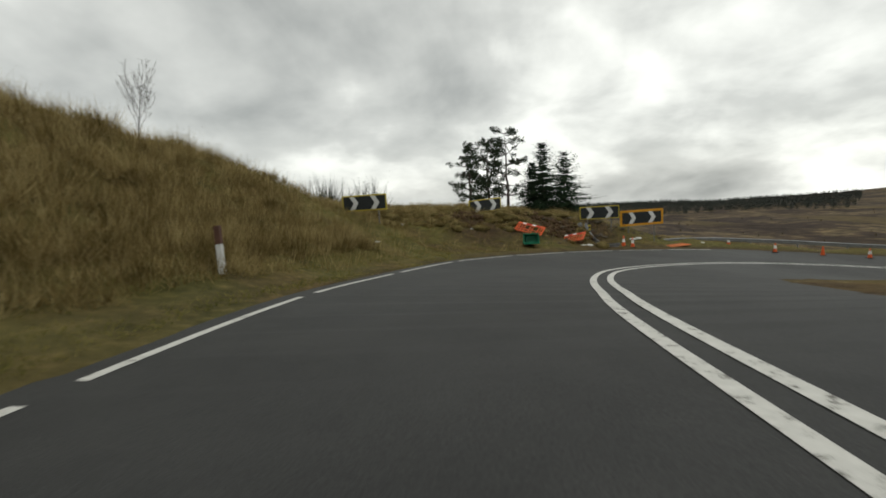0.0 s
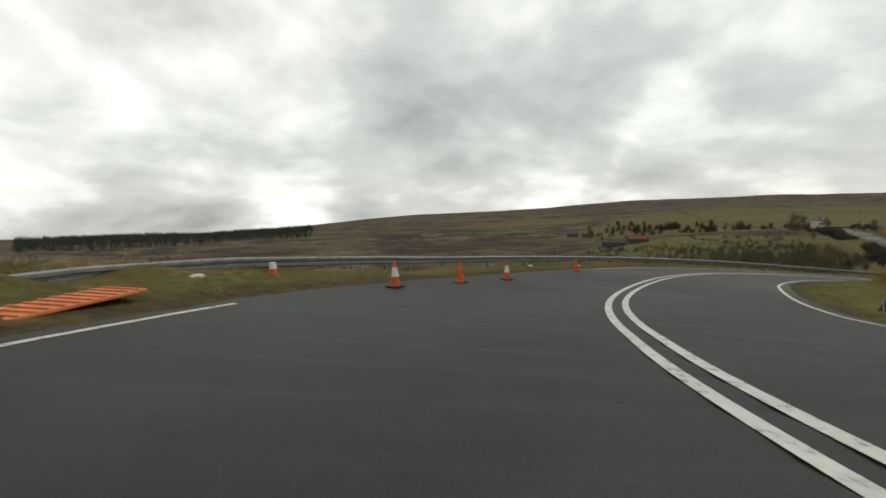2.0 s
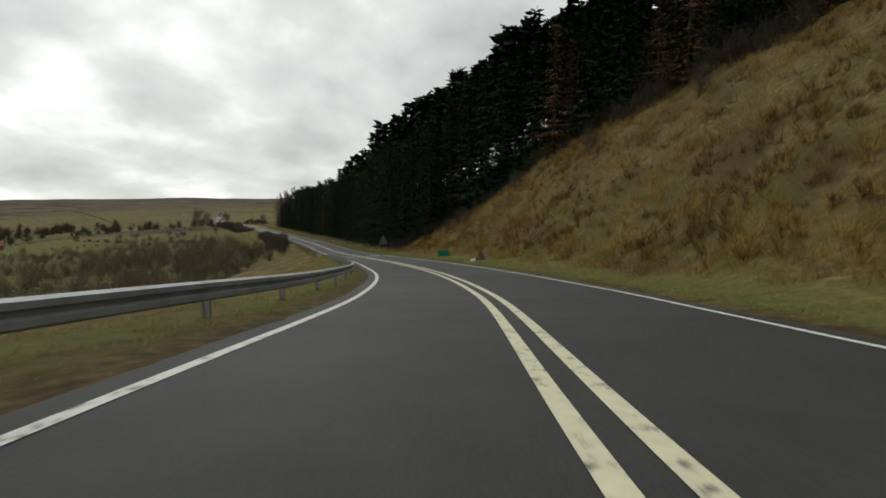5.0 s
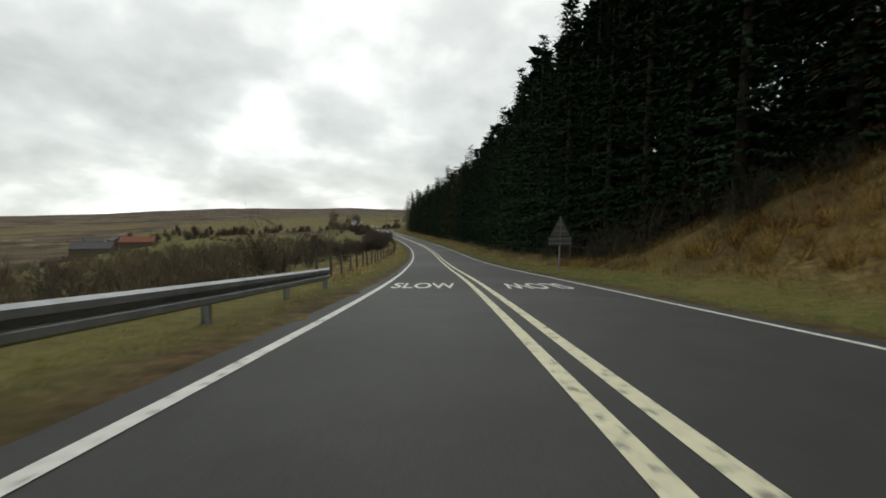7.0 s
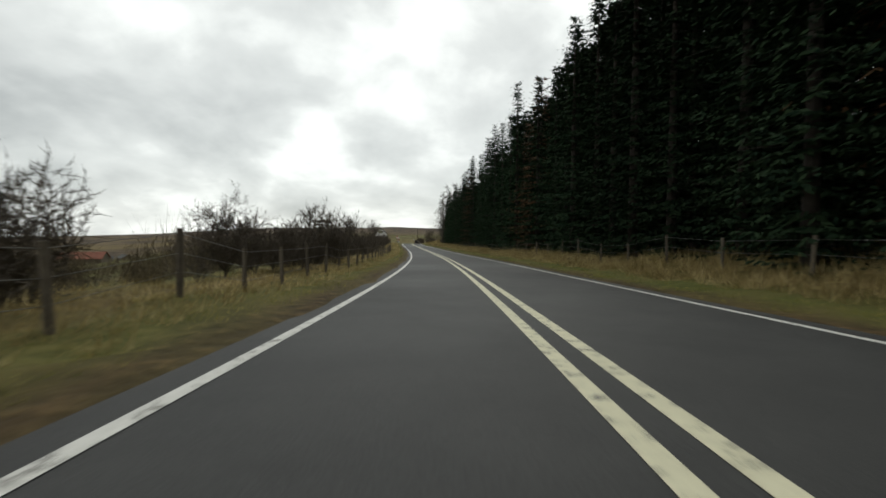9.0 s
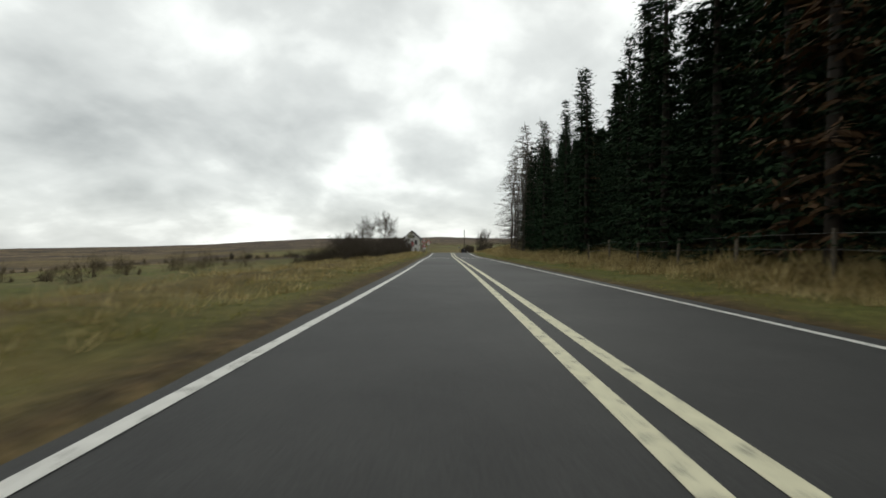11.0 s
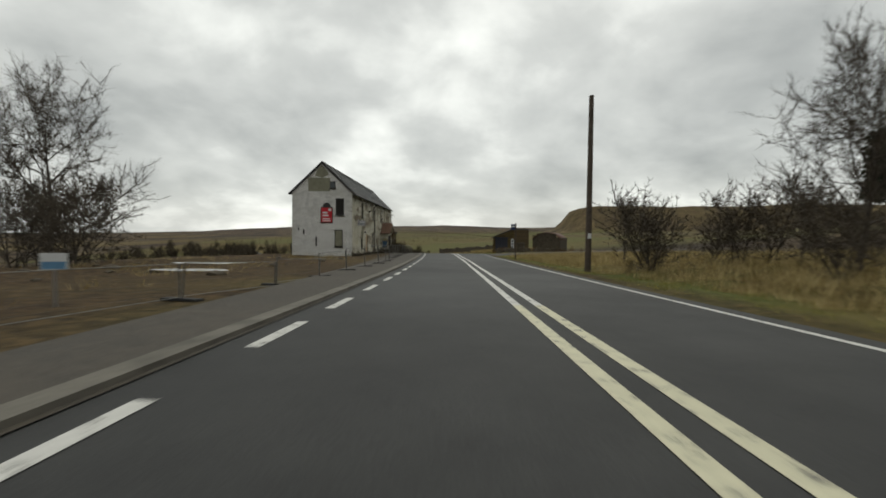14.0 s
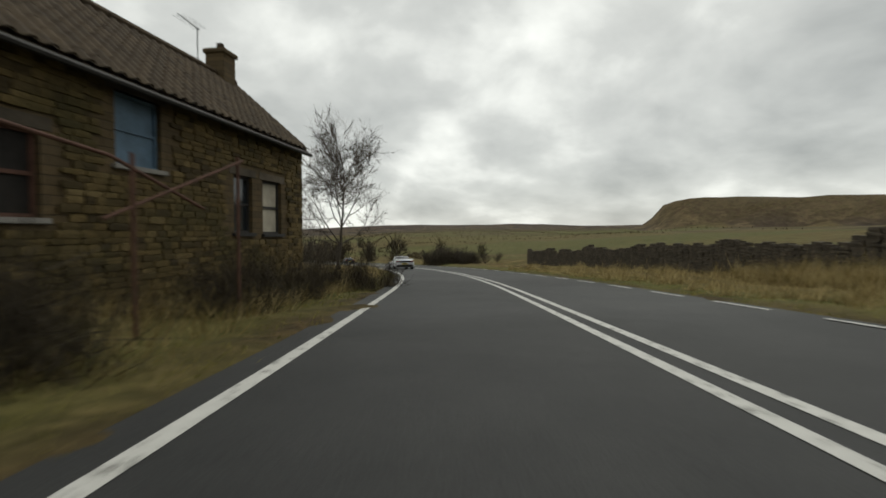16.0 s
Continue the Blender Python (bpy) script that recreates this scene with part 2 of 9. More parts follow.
def hermite_line():
    rows = np.array(PATH)
    t, p = rows[:, 0], rows[:, 1:4]
    d = np.gradient(p, t, axis=0)
    out = []
    for i in range(len(t) - 1):
        h = t[i + 1] - t[i]
        for u in np.arange(0, 1, 0.05):
            q = ((2 * u**3 - 3 * u**2 + 1) * p[i] + (u**3 - 2 * u**2 + u) * h * d[i]
                 + (-2 * u**3 + 3 * u**2) * p[i + 1] + (u**3 - u**2) * h * d[i + 1])
            out.append((t[i] + u * h, *q))
    # on past the end: bending to the left and falling away; before the start: round the bend and up
    x, y, z = p[-1]
    yaw = radians(8.2)
    ahead = []
    for k in range(1, 260):
        yaw += radians(0.2 if k < 8 else (0.95 if k < 24 else (0.25 if k < 55 else (0.08 if k < 110 else -0.06))))
        x, y = x - 2 * math.sin(yaw) * 1.0, y + 2 * math.cos(yaw) * 1.0
        z -= 2 * (0.06 if k < 70 else (0.03 if k < 120 else -0.012))
        ahead.append((16 + 2 * k / 39.0, x, y, z))
    x, y, z = p[0]
    yaw = radians(98.0)
    back = []
    for k in range(1, 70):
        yaw += radians(0.9 if k < 40 else 0.0)
        x, y, z = x + math.sin(yaw), y - math.cos(yaw), z + 0.08
        back.append((-k / 15.0, x, y, z))
    return np.array(back[::-1] + out + ahead)


LINE = hermite_line()
LINE[:, 3] -= EYE
L_T = LINE[:, 0]
_tan = np.gradient(LINE[:, 1:3], axis=0)
_tan /= np.linalg.norm(_tan, axis=1)[:, None]
L_SIDE = np.stack([_tan[:, 1], -_tan[:, 0]], 1)      # to the right
L_S = np.concatenate([[0], np.cumsum(np.linalg.norm(np.diff(LINE[:, 1:3], axis=0), axis=1))])

# offsets of the painted lines from the driven line, by station
EDGE_L = ((-5, -2.09), (0, -3.0), (0.7, -3.73), (1.1, -4.41), (1.7, -4.64), (2.1, -4.78), (2.5, -4.82), (3.0, -4.0), (3.5, -3.28), (4, -2.91), (5, -2.45), (5.8, -2.3), (6.3, -2.22), (6.9, -1.9), (11, -1.87), (14, -1.96), (15, -1.8), (16, -1.59), (25, -1.59))
MID = ((-5, 1.46), (0, 1.46), (0.5, 1.91), (0.9, 1.91), (1.5, 1.87), (2.4, 1.96), (3.2, 1.5), (3.7, 1.23), (5, 0.9), (5.8, 0.78), (6.3, 0.78), (6.9, 1.14), (12, 1.27), (14, 1.36), (15, 1.55), (15.6, 2.1), (16, 2.22), (25, 2.1))
EDGE_R = ((-5, 4.37), (0, 4.37), (1, 5.82), (1.8, 7.46), (2.5, 7.74), (3.0, 6.92), (3.5, 5.92), (4.5, 5.1), (5.6, 4.3), (6.3, 4.15), (6.9, 4.85), (8.5, 4.87), (11, 4.46), (12.5, 4.09), (14, 4.41), (15.1, 4.6), (15.6, 6.2), (16, 6.45), (25, 5.6))


def by(table, t):
    a = np.array(table)
    return np.interp(t, a[:, 0], a[:, 1])


TILT = ((-5, 0.0), (-0.2, 0.0), (0.6, 0.02), (1.6, 0.035), (2.9, 0.04), (3.5, 0.012), (4.2, 0.0), (25, 0.0))


def tilt(t, off):
    """The bend leans inwards: how much higher the road lies there."""
    return by(TILT, t) * np.clip(-np.asarray(off, float), -9, 9)


def spot(t, off, up=0.0):
    """The place at station t, off metres to the right of the driven line, up metres over the road."""
    x, y, z = (np.interp(t, L_T, LINE[:, k]) for k in (1, 2, 3))
    sx, sy = np.interp(t, L_T, L_SIDE[:, 0]), np.interp(t, L_T, L_SIDE[:, 1])
    n = math.hypot(sx, sy)
    return Vector((x + sx / n * off, y + sy / n * off, z + up + float(tilt(t, off))))


def heading(t):
    """The road's turn at station t, in degrees to the left of +y."""
    sx, sy = np.interp(t, L_T, L_SIDE[:, 0]), np.interp(t, L_T, L_SIDE[:, 1])
    return math.degrees(math.atan2(sy, sx))


# ---------------------------------------------------------------- the land
OFF_L = np.array([0, 3, 5, 7, 9, 11, 14, 18, 25, 40, 80, 150.0])
HILL_L = {
    -5: (0, 0.1, 0.4, 1.2, 2.2, 3.4, 5.0, 6.4, 8, 9, 10, 10),
    0.3: (0, 0, 0.2, 1.1, 2.5, 3.9, 5.8, 6.8, 7.4, 7.4, 7.4, 6),
    0.9: (0, 0, 0, 0.35, 1.15, 2.4, 4.5, 5.4, 5.4, 5, 4, 0),
    1.3: (0, 0, 0, 0.1, 0.3, 0.8, 2.0, 2.8, 3.0, 2, -1, -8),
    1.8: (0, 0, 0, 0.2, 1.1, 2.2, 2.6, 2.8, 2.6, 0, -6, -16),
    2.1: (0, 0, 0, 0.25, 1.5, 2.2, 2.3, 2.2, 1, -3, -10, -22),
    2.4: (0, 0, 0, 0.15, 0.5, 0.4, -0.3, -1.4, -3.2, -7, -15, -28),
    3.2: (0, 0, 0.05, 0.0, -0.4, -1.0, -2.0, -3.4, -6, -10, -17, -28),
    6.0: (0, 0, 0, -0.3, -0.8, -1.5, -2.8, -4.2, -6, -9, -13, -20),
    7.5: (0, 0.02, 0, -0.2, -0.5, -0.9, -1.6, -2.6, -4, -6.5, -10, -16),
    9.0: (0, 0.03, 0.05, 0, -0.2, -0.5, -0.9, -1.4, -2.4, -4, -7, -12),
    12.5: (0, 0.04, 0.1, 0.05, -0.1, -0.3, -0.6, -0.9, -1.4, -2.2, -4, -8),
    14.0: (0, 0, 0, 0, 0, -0.05, -0.1, -0.2, -0.4, -1, -3, -6),
    15.6: (0, 0, 0, 0, 0, 0, -0.05, -0.2, -0.5, -1.2, -3, -6),
    16.0: (0, 0, 0, 0, 0, 0, -0.05, -0.2, -0.5, -1.5, -4, -7),
    19.0: (0, 0, 0.1, 0.2, 0.2, 0.2, 0, -0.5, -1, -2, -4, -8),
}
OFF_R = np.array([0, 5, 7, 8.5, 10, 12, 15, 20, 28, 45, 80, 150.0])
HILL_R = {
    -5: (0, 0, 0.2, 0.3, 0.4, 0.6, 0.8, 1, 1.5, 3, 8, 20),
    2.4: (0, 0, 0, 0, 0.1, 0.2, 0.4, 0.9, 2, 6, 14, 26),
    3.4: (0, 0, 0, 0.1, 0.4, 1.0, 2.8, 6.5, 12, 22, 36, 48),
    4.5: (0, 0, 0.05, 0.4, 1.4, 3.3, 6.3, 10.8, 17, 27, 40, 50),
    6.8: (0, 0, 0.05, 0.4, 1.5, 3.4, 6.4, 10.6, 16, 24, 36, 44),
    7.5: (0, 0, 0.05, 0.3, 1.0, 2.3, 4.4, 7.4, 12, 20, 32, 40),
    8.2: (0, 0, 0.05, 0.15, 0.35, 0.8, 1.7, 4.2, 9.5, 21, 34, 42),
    9.6: (0, 0, 0.05, 0.15, 0.35, 0.8, 1.5, 3.4, 7.5, 16, 27, 34),
    11.6: (0, 0, 0.1, 0.25, 0.5, 0.9, 1.5, 2.3, 3.4, 6, 11, 18),
    13.2: (0, 0, 0.05, 0.3, 0.7, 1.2, 1.8, 2.1, 2.4, 2.8, 4, 10),
    14.2: (0, 0, 0, 0.1, 0.2, 0.4, 0.7, 1.1, 1.4, 2, 5, 14),
    15.0: (0, 0, 0, 0.05, 0.1, 0.1, 0.2, 0.3, 0.5, 0.8, 2, 6),
    19.0: (0, 0, 0, 0, 0, 0.1, 0.2, 0.3, 0.4, 0.8, 1.5, 5),
}


def table_height(tables, offs, t, o):
    keys = sorted(tables)
    grid = np.array([tables[k] for k in keys], float)
    fi = np.interp(t, keys, np.arange(len(keys)))
    i = np.clip(fi.astype(int), 0, len(keys) - 2)
    u = fi - i
    u = u * u * (3 - 2 * u)
    fj = np.interp(o, offs, np.arange(len(offs)))
    j = np.clip(fj.astype(int), 0, len(offs) - 2)
    v = fj - j
    return ((grid[i, j] * (1 - v) + grid[i, j + 1] * v) * (1 - u) + (grid[i + 1, j] * (1 - v) + grid[i + 1, j + 1] * v) * u)


def waves(x, y, size, seed):
    """Cheap rolling noise, -1 to 1."""
    rs = np.random.RandomState(seed)
    out = np.zeros_like(x)
    for k in range(7):
        a, ph = rs.uniform(0, 2 * np.pi), rs.uniform(0, 2 * np.pi)
        f = 2 * np.pi / size * rs.uniform(0.6, 1.9)
        out += np.sin((x * np.cos(a) + y * np.sin(a)) * f + ph + 1.3 * np.sin((x * np.sin(a) - y * np.cos(a)) * f * 0.6 + ph))
    return out / 4.5


def scarp(x, y):
    """Over 1 on the plateau, falling below 0 at the foot of its steep edge."""
    edge = (0.38 * (x - 215) + 0.925 * (y - 860)) + 14 * waves(x, y, 110, 45)
    nose = (x - 192) - 0.36 * np.clip(y - 900, 0, None) + 6 * waves(x, y, 70, 46)
    return np.minimum(edge / 85 + 1.0, nose / 60)


def far_height(x, y):
    """The valley and the moors round it."""
    dx, dy = x + 30.0, y + 60.0
    r = np.hypot(dx, dy)
    yaw = np.degrees(np.arctan2(-dx, dy))
    rim = np.interp(yaw, (-180, -120, -50, -28, -21.5, -17.5, -12, 0, 12, 21, 28, 42, 50, 59, 70, 82, 100, 130, 180), (90, 110, 60, 34, 32, 31, 32, 34, 27, 14, -9, -18, -34, -66, -76, -66, -40, -30, 60))
    rim = rim + waves(yaw * 1.0, yaw * 0.0 + 3, 25.0, 5) * 4
    floor_ = np.interp(yaw, (-180, -100, -40, -15, 5, 40, 90, 140, 180), (30, 40, 5, -4, -12, -26, -30, 0, 30))
    u = np.clip((r - 350) / 2100, 0, 1)
    u = u * u * (3 - 2 * u)
    rim = rim - 0.07 * np.clip(r - 2450, 0, None)
    base_z = floor_ * (1 - u) + rim * u + waves(x, y, 420, 3) * 2.6 * np.clip(r / 600, 0, 1) + waves(x, y, 150, 4) * 0.6
    # the flat-topped escarpment north-east of the inn
    k = np.clip(scarp(x, y), 0, 1)
    return base_z + np.clip(48 + waves(x, y, 300, 44) * 1.5 - base_z, 0, None) * k * k * (3 - 2 * k)


def land_at(x, y):
    """Height, station, offset and distance for arrays of x, y."""
    x, y = np.asarray(x, float).ravel(), np.asarray(y, float).ravel()
    z, tt, oo, rr = (np.zeros_like(x) for _ in range(4))
    for a in range(0, len(x), 4000):
        s = slice(a, a + 4000)
        d2 = (x[s, None] - LINE[None, :, 1]) ** 2 + (y[s, None] - LINE[None, :, 2]) ** 2
        i = np.argmin(d2, axis=1)
        dx, dy = x[s] - LINE[i, 1], y[s] - LINE[i, 2]
        o = dx * L_SIDE[i, 0] + dy * L_SIDE[i, 1]
        r = np.sqrt(d2[np.arange(len(i)), i])
        t = L_T[i]
        left = table_height(HILL_L, OFF_L, t, r)
        right = table_height(HILL_R, OFF_R, t, r)
        near = LINE[i, 3] + np.where(o < 0, left, right) + tilt(t, np.sign(o) * r)
        edge = np.where(o < 0, -by(EDGE_L, t), by(EDGE_R, t)) + 0.35
        rough = np.clip((r - edge) / 3.0, 0, 1)
        rough = np.where((o < 0) & (t > 13.75) & (t < 16.02) & (r < 11), 0.0, rough)
        rough = np.where((o > 0) & (t > 14.6) & (t < np.where(r > 9, 15.85, 15.45)) & (r < 60), 0.0, rough)
        near -= 0.03 * ((o < -2.0) & (t > 13.85) & (t < 15.98) & (r < 11))
        near += rough * (waves(x[s], y[s], 7.0, 1) * 0.16 + waves(x[s], y[s], 3.1, 2) * 0.15)
        near += rough * ((o < 0) & (t < 2.45)) * np.interp(t, (0.8, 1.1), (1.0, 0.45)) * np.clip((r - 6) / 3, 0, 1) * (waves(x[s], y[s], 5.0, 6) * 0.3 + waves(x[s], y[s], 2.8, 7) * 0.16)
        near += rough * ((o > 0) & (t > 3.0) & (t < 7.9)) * np.clip((r - 9) / 4, 0, 1) * (waves(x[s], y[s], 6.0, 8) * 0.28 + waves(x[s], y[s], 3.0, 9) * 0.14)
        near -= np.clip((edge - r) / 0.5, 0, 1) * 0.12
        u = np.clip((r - 60) / 200, 0, 1)
        u = u * u * (3 - 2 * u)
        z[s], tt[s], oo[s], rr[s] = near * (1 - u) + far_height(x[s], y[s]) * u, t, o, r
    return z, tt, oo, rr


def land_z(x, y):
    return float(land_at([x], [y])[0][0])


def stand(t, off, sink=0.0):
    """A place on the ground beside the road."""
    p = spot(t, off)
    return Vector((p.x, p.y, land_z(p.x, p.y) - sink))


def mesh_object(name, verts, faces, mat, parent=None, smooth=True):
    me = bpy.data.meshes.new(name)
    verts = np.asarray(verts, np.float32)
    faces = np.asarray(faces, np.int32)
    me.vertices.add(len(verts))
    me.vertices.foreach_set("co", verts.ravel())
    n = faces.shape[1]
    me.loops.add(faces.size)
    me.loops.foreach_set("vertex_index", faces.ravel())
    me.polygons.add(len(faces))
    me.polygons.foreach_set("loop_start", np.arange(0, faces.size, n, dtype=np.int32))
    me.polygons.foreach_set("loop_total", np.full(len(faces), n, np.int32))
    me.polygons.foreach_set("use_smooth", np.full(len(faces), smooth))
    me.update(calc_edges=True)
    me.validate()
    me.materials.append(mat)
    ob = new(name, me)
    if parent:
        ob.parent = parent
    return ob


def part(name, bm, mat, parent=None, label="", smooth=False):
    me = bpy.data.meshes.new(name)
    bm.normal_update()
    bm.to_mesh(me)
    bm.free()
    me.materials.append(mat)
    if smooth:
        me.polygons.foreach_set("use_smooth", [True] * len(me.polygons))
    ob = new(name, me)
    if parent:
        ob.parent = parent
    if label:
        ob["label"] = label
    return ob


def thing(name, m, label, category, group=""):
    ob = new(name)
    ob.empty_display_size = 0.2
    ob.matrix_world = m
    return tagged(ob, label, category, group)


def axis_steps(lo, hi, step, reach, growth=1.16):
    core = list(np.arange(lo, hi + step / 2, step))
    a, s = [lo], step
    while a[-1] > -reach:
        s *= growth
        a.append(a[-1] - s)
    b, s = [hi], step
    while b[-1] < reach:
        s *= growth
        b.append(b[-1] + s)
    return np.array(a[:0:-1] + core + b[1:])


def field_uv(x, y):
    """Places in the crooked grid of the valley fields: along and across, in field widths."""
    a = radians(19)
    u = x * math.cos(a) + y * math.sin(a) + 7 * waves(x, y, 130.0, 41)
    v = -x * math.sin(a) + y * math.cos(a) + 7 * waves(x, y, 150.0, 42)
    return u / 58.0, v / 74.0


def farmland(x, y):
    """1 inside the enclosed valley fields, 0 on the open moor."""
    bearing = np.degrees(np.arctan2(-(x + 44), y + 274)) + 2.5 * waves(x, y, 90.0, 43)
    return np.clip((17.0 - bearing) / 1.5, 0, 1) * np.clip((y + 55) / 20, 0, 1) * np.clip((470 - y) / 50, 0, 1) * np.clip((x + 330) / 30, 0, 1) * (1 - np.clip((x + 150) / 20, 0, 1) * np.clip((y - 60) / 20, 0, 1) * np.clip((270 - y) / 40, 0, 1))


gx, gy = axis_steps(-90, 60, 0.8, 4600, 1.095), axis_steps(-375, 215, 1.1, 4600, 1.095)
mx, my = np.meshgrid(gx, gy)
gz, gt, go, gr = land_at(mx, my)
nx_, ny_ = len(gx), len(gy)
base = (np.arange(ny_ - 1)[:, None] * nx_ + np.arange(nx_ - 1)[None, :]).ravel()
ground = mesh_object("ground", np.stack([mx.ravel(), my.ravel(), gz], 1), np.stack([base, base + 1, base + nx_ + 1, base + nx_], 1), M_LAND)
# cover weights: red straw, green sward, blue soil, none heather
px, py = mx.ravel(), my.ravel()
edge_d = gr - np.where(go < 0, -by(EDGE_L, gt), by(EDGE_R, gt))
n_a, n_b = waves(px, py, 9.0, 11), waves(px, py, 260.0, 12)
straw = np.where((go > 0) & (gt > 2.9) & (gt < 7.8) & (edge_d > 3.5), 0.9, 1.0) * np.where(go < 0, np.where(gt < 2.6, np.clip(1.35 - gr / 40, 0.05, 1), np.clip(0.95 - gr / 30, 0.04, 1)), np.clip(1.35 - gr / 75, 0.08, 1)) * np.where((go > 0) & (gt > 13.6), np.clip(1.5 - gr / 42, 0.15, 1), 1)
sward = np.clip(1.15 - np.abs(edge_d - 1.6) / 2.2 + n_a * 0.25, 0, 1) * (gt > 2.3) * np.where(go < 0, 0.68, 0.9)
left_far = (go < 0) * np.clip((gr - 40) / 30, 0, 1)
fu, fv = field_uv(px, py)
lot = np.modf(np.abs(np.sin(np.floor(fu) * 12.9898 + np.floor(fv) * 78.233) * 43758.5453))[0]
farm = farmland(px, py) * left_far
sward = np.maximum(sward, farm * np.where(lot < 0.68, 0.97, np.where(lot < 0.82, 0.6, 0.12)) * np.clip(0.9 + n_a * 0.15, 0, 1))
straw = np.maximum(straw, farm * np.where(lot < 0.68, 0.2, 0.75))
streak = np.clip((waves(px * 0.35 + py * 0.15, py * 0.9, 130.0, 31) - 0.35) * 3, 0, 0.5) * left_far * (1 - farm)
far_straw = np.clip((py - 470) / 60, 0, 1) * np.clip((np.sin(np.floor(fu / 3) * 5.1 + np.floor(fv / 2) * 7.7) + 0.3) * 2, 0, 0.8) * (px > -620) * left_far * np.clip((1900 - py) / 500, 0, 1)
straw = np.maximum(straw, np.maximum(streak, far_straw))
rough_g = np.clip((waves(px, py, 95.0, 51) + waves(px, py, 38.0, 52) * 0.6 + 0.15) * 2, 0, 0.75) * np.clip((430 - gr) / 220, 0, 1) * left_far * (1 - farm)
straw = np.maximum(straw, rough_g * np.where(gt < 2.4, 0.55, 0.4))
sward = np.maximum(sward, rough_g * np.where(gt < 2.4, 0.12, 0.0))
sward = np.maximum(sward, (go < 0) * np.clip((gr - 6) / 4, 0, 1) * np.clip((gt - 7.7) * 3, 0, 1) * np.clip((13.3 - gt) * 3, 0, 1) * np.clip((110 - gr) / 40, 0, 1) * np.clip(0.62 + n_a * 0.3, 0, 0.85))
ahead = np.clip((py - 190) / 60, 0, 1) * np.clip((gr - 14) / 12, 0, 1) * np.clip((1100 - py) / 300, 0, 1) * (1 - farm) * (px > -260) * (scarp(px, py) < -0.3)
lot_b = np.modf(np.abs(np.sin(np.floor(px / 210.0 + py / 900.0) * 9.7 + np.floor((py + 30 * waves(px, py, 300.0, 48)) / 62.0) * 31.1) * 9173.7))[0]
sward = np.maximum(sward, ahead * np.where(lot_b < 0.4, 0.75, 0.15))
straw = np.maximum(straw, ahead * np.where(lot_b < 0.4, 0.4, np.where(lot_b < 0.75, 0.85, 0.35)))
sward = np.maximum(sward, np.clip((waves(px, py, 240.0, 14) + 0.1) * 4, 0, 0.4) * np.clip((gr - 45) / 60, 0, 1) * np.clip((330 - gr) / 120, 0, 1) * (gt > 14) * (go > 0))
straw = np.maximum(straw, np.clip(scarp(px, py) + 0.4, 0, 1) * 0.55 * (py > 500))
near_bend = (go < 0) * (gt < 2.4) * np.clip((38 - gr) / 8, 0, 1)
sward = np.maximum(sward, near_bend * np.clip(0.35 + 0.5 * waves(px, py, 4.5, 61), 0, 0.75))
soil = np.clip(1.1 - np.abs(edge_d - 0.5) / 0.7 + n_a * 0.2, 0, 1) * 0.9
soil = np.maximum(soil, np.clip(1.2 - np.abs(edge_d - 0.7) / 0.9, 0, 1) * (go < 0) * (gt > 1.2) * (gt < 3.2) * 0.9)
soil = np.maximum(soil, near_bend * np.clip(waves(px, py, 3.2, 62) + 0.6 * waves(px, py, 1.7, 63) - 0.25, 0, 0.7))
mound = (go < 0) * np.exp(-((gr - 9.2) / 1.9) ** 2) * np.exp(-((gt - 1.85) / 0.34) ** 2)
scar = np.exp(-((px + 42.9) / 1.3) ** 2 - ((py + 304.0) / 1.3) ** 2)
soil = np.maximum(soil, np.clip(scar * 1.8 + n_a * 0.3 * (scar > 0.15), 0, 1))
soil = np.maximum(soil, np.clip(mound * 1.7 + n_a * 0.45 * (mound > 0.12), 0, 1))
yard = (go < -2.3) * (go > -30) * np.clip((gt - 13.72) * 6, 0, 1) * np.clip((16.08 - gt) * 6, 0, 1) * np.clip((26 + go) / 8, 0, 1)
soil = np.maximum(soil, np.clip(yard * (0.75 + n_a * 0.45), 0, 1))
wood = (go > 0) * np.clip((gr - 11) / 5, 0, 1) * np.clip((gt - 7.3) * 3, 0, 1) * np.clip((11.9 - gt) * 3, 0, 1) * np.clip((120 - gr) / 20, 0, 1)
soil = np.maximum(soil, wood * 0.8)
cover = ground.data.color_attributes.new("cover", "FLOAT_COLOR", "POINT")
cover.data.foreach_set("color", np.stack([straw, sward, soil, np.ones_like(soil)], 1).astype(np.float32).ravel())
tagged(ground, "rough straw-coloured grassland with green verges and heather moor beyond", "ground", kind="structure")


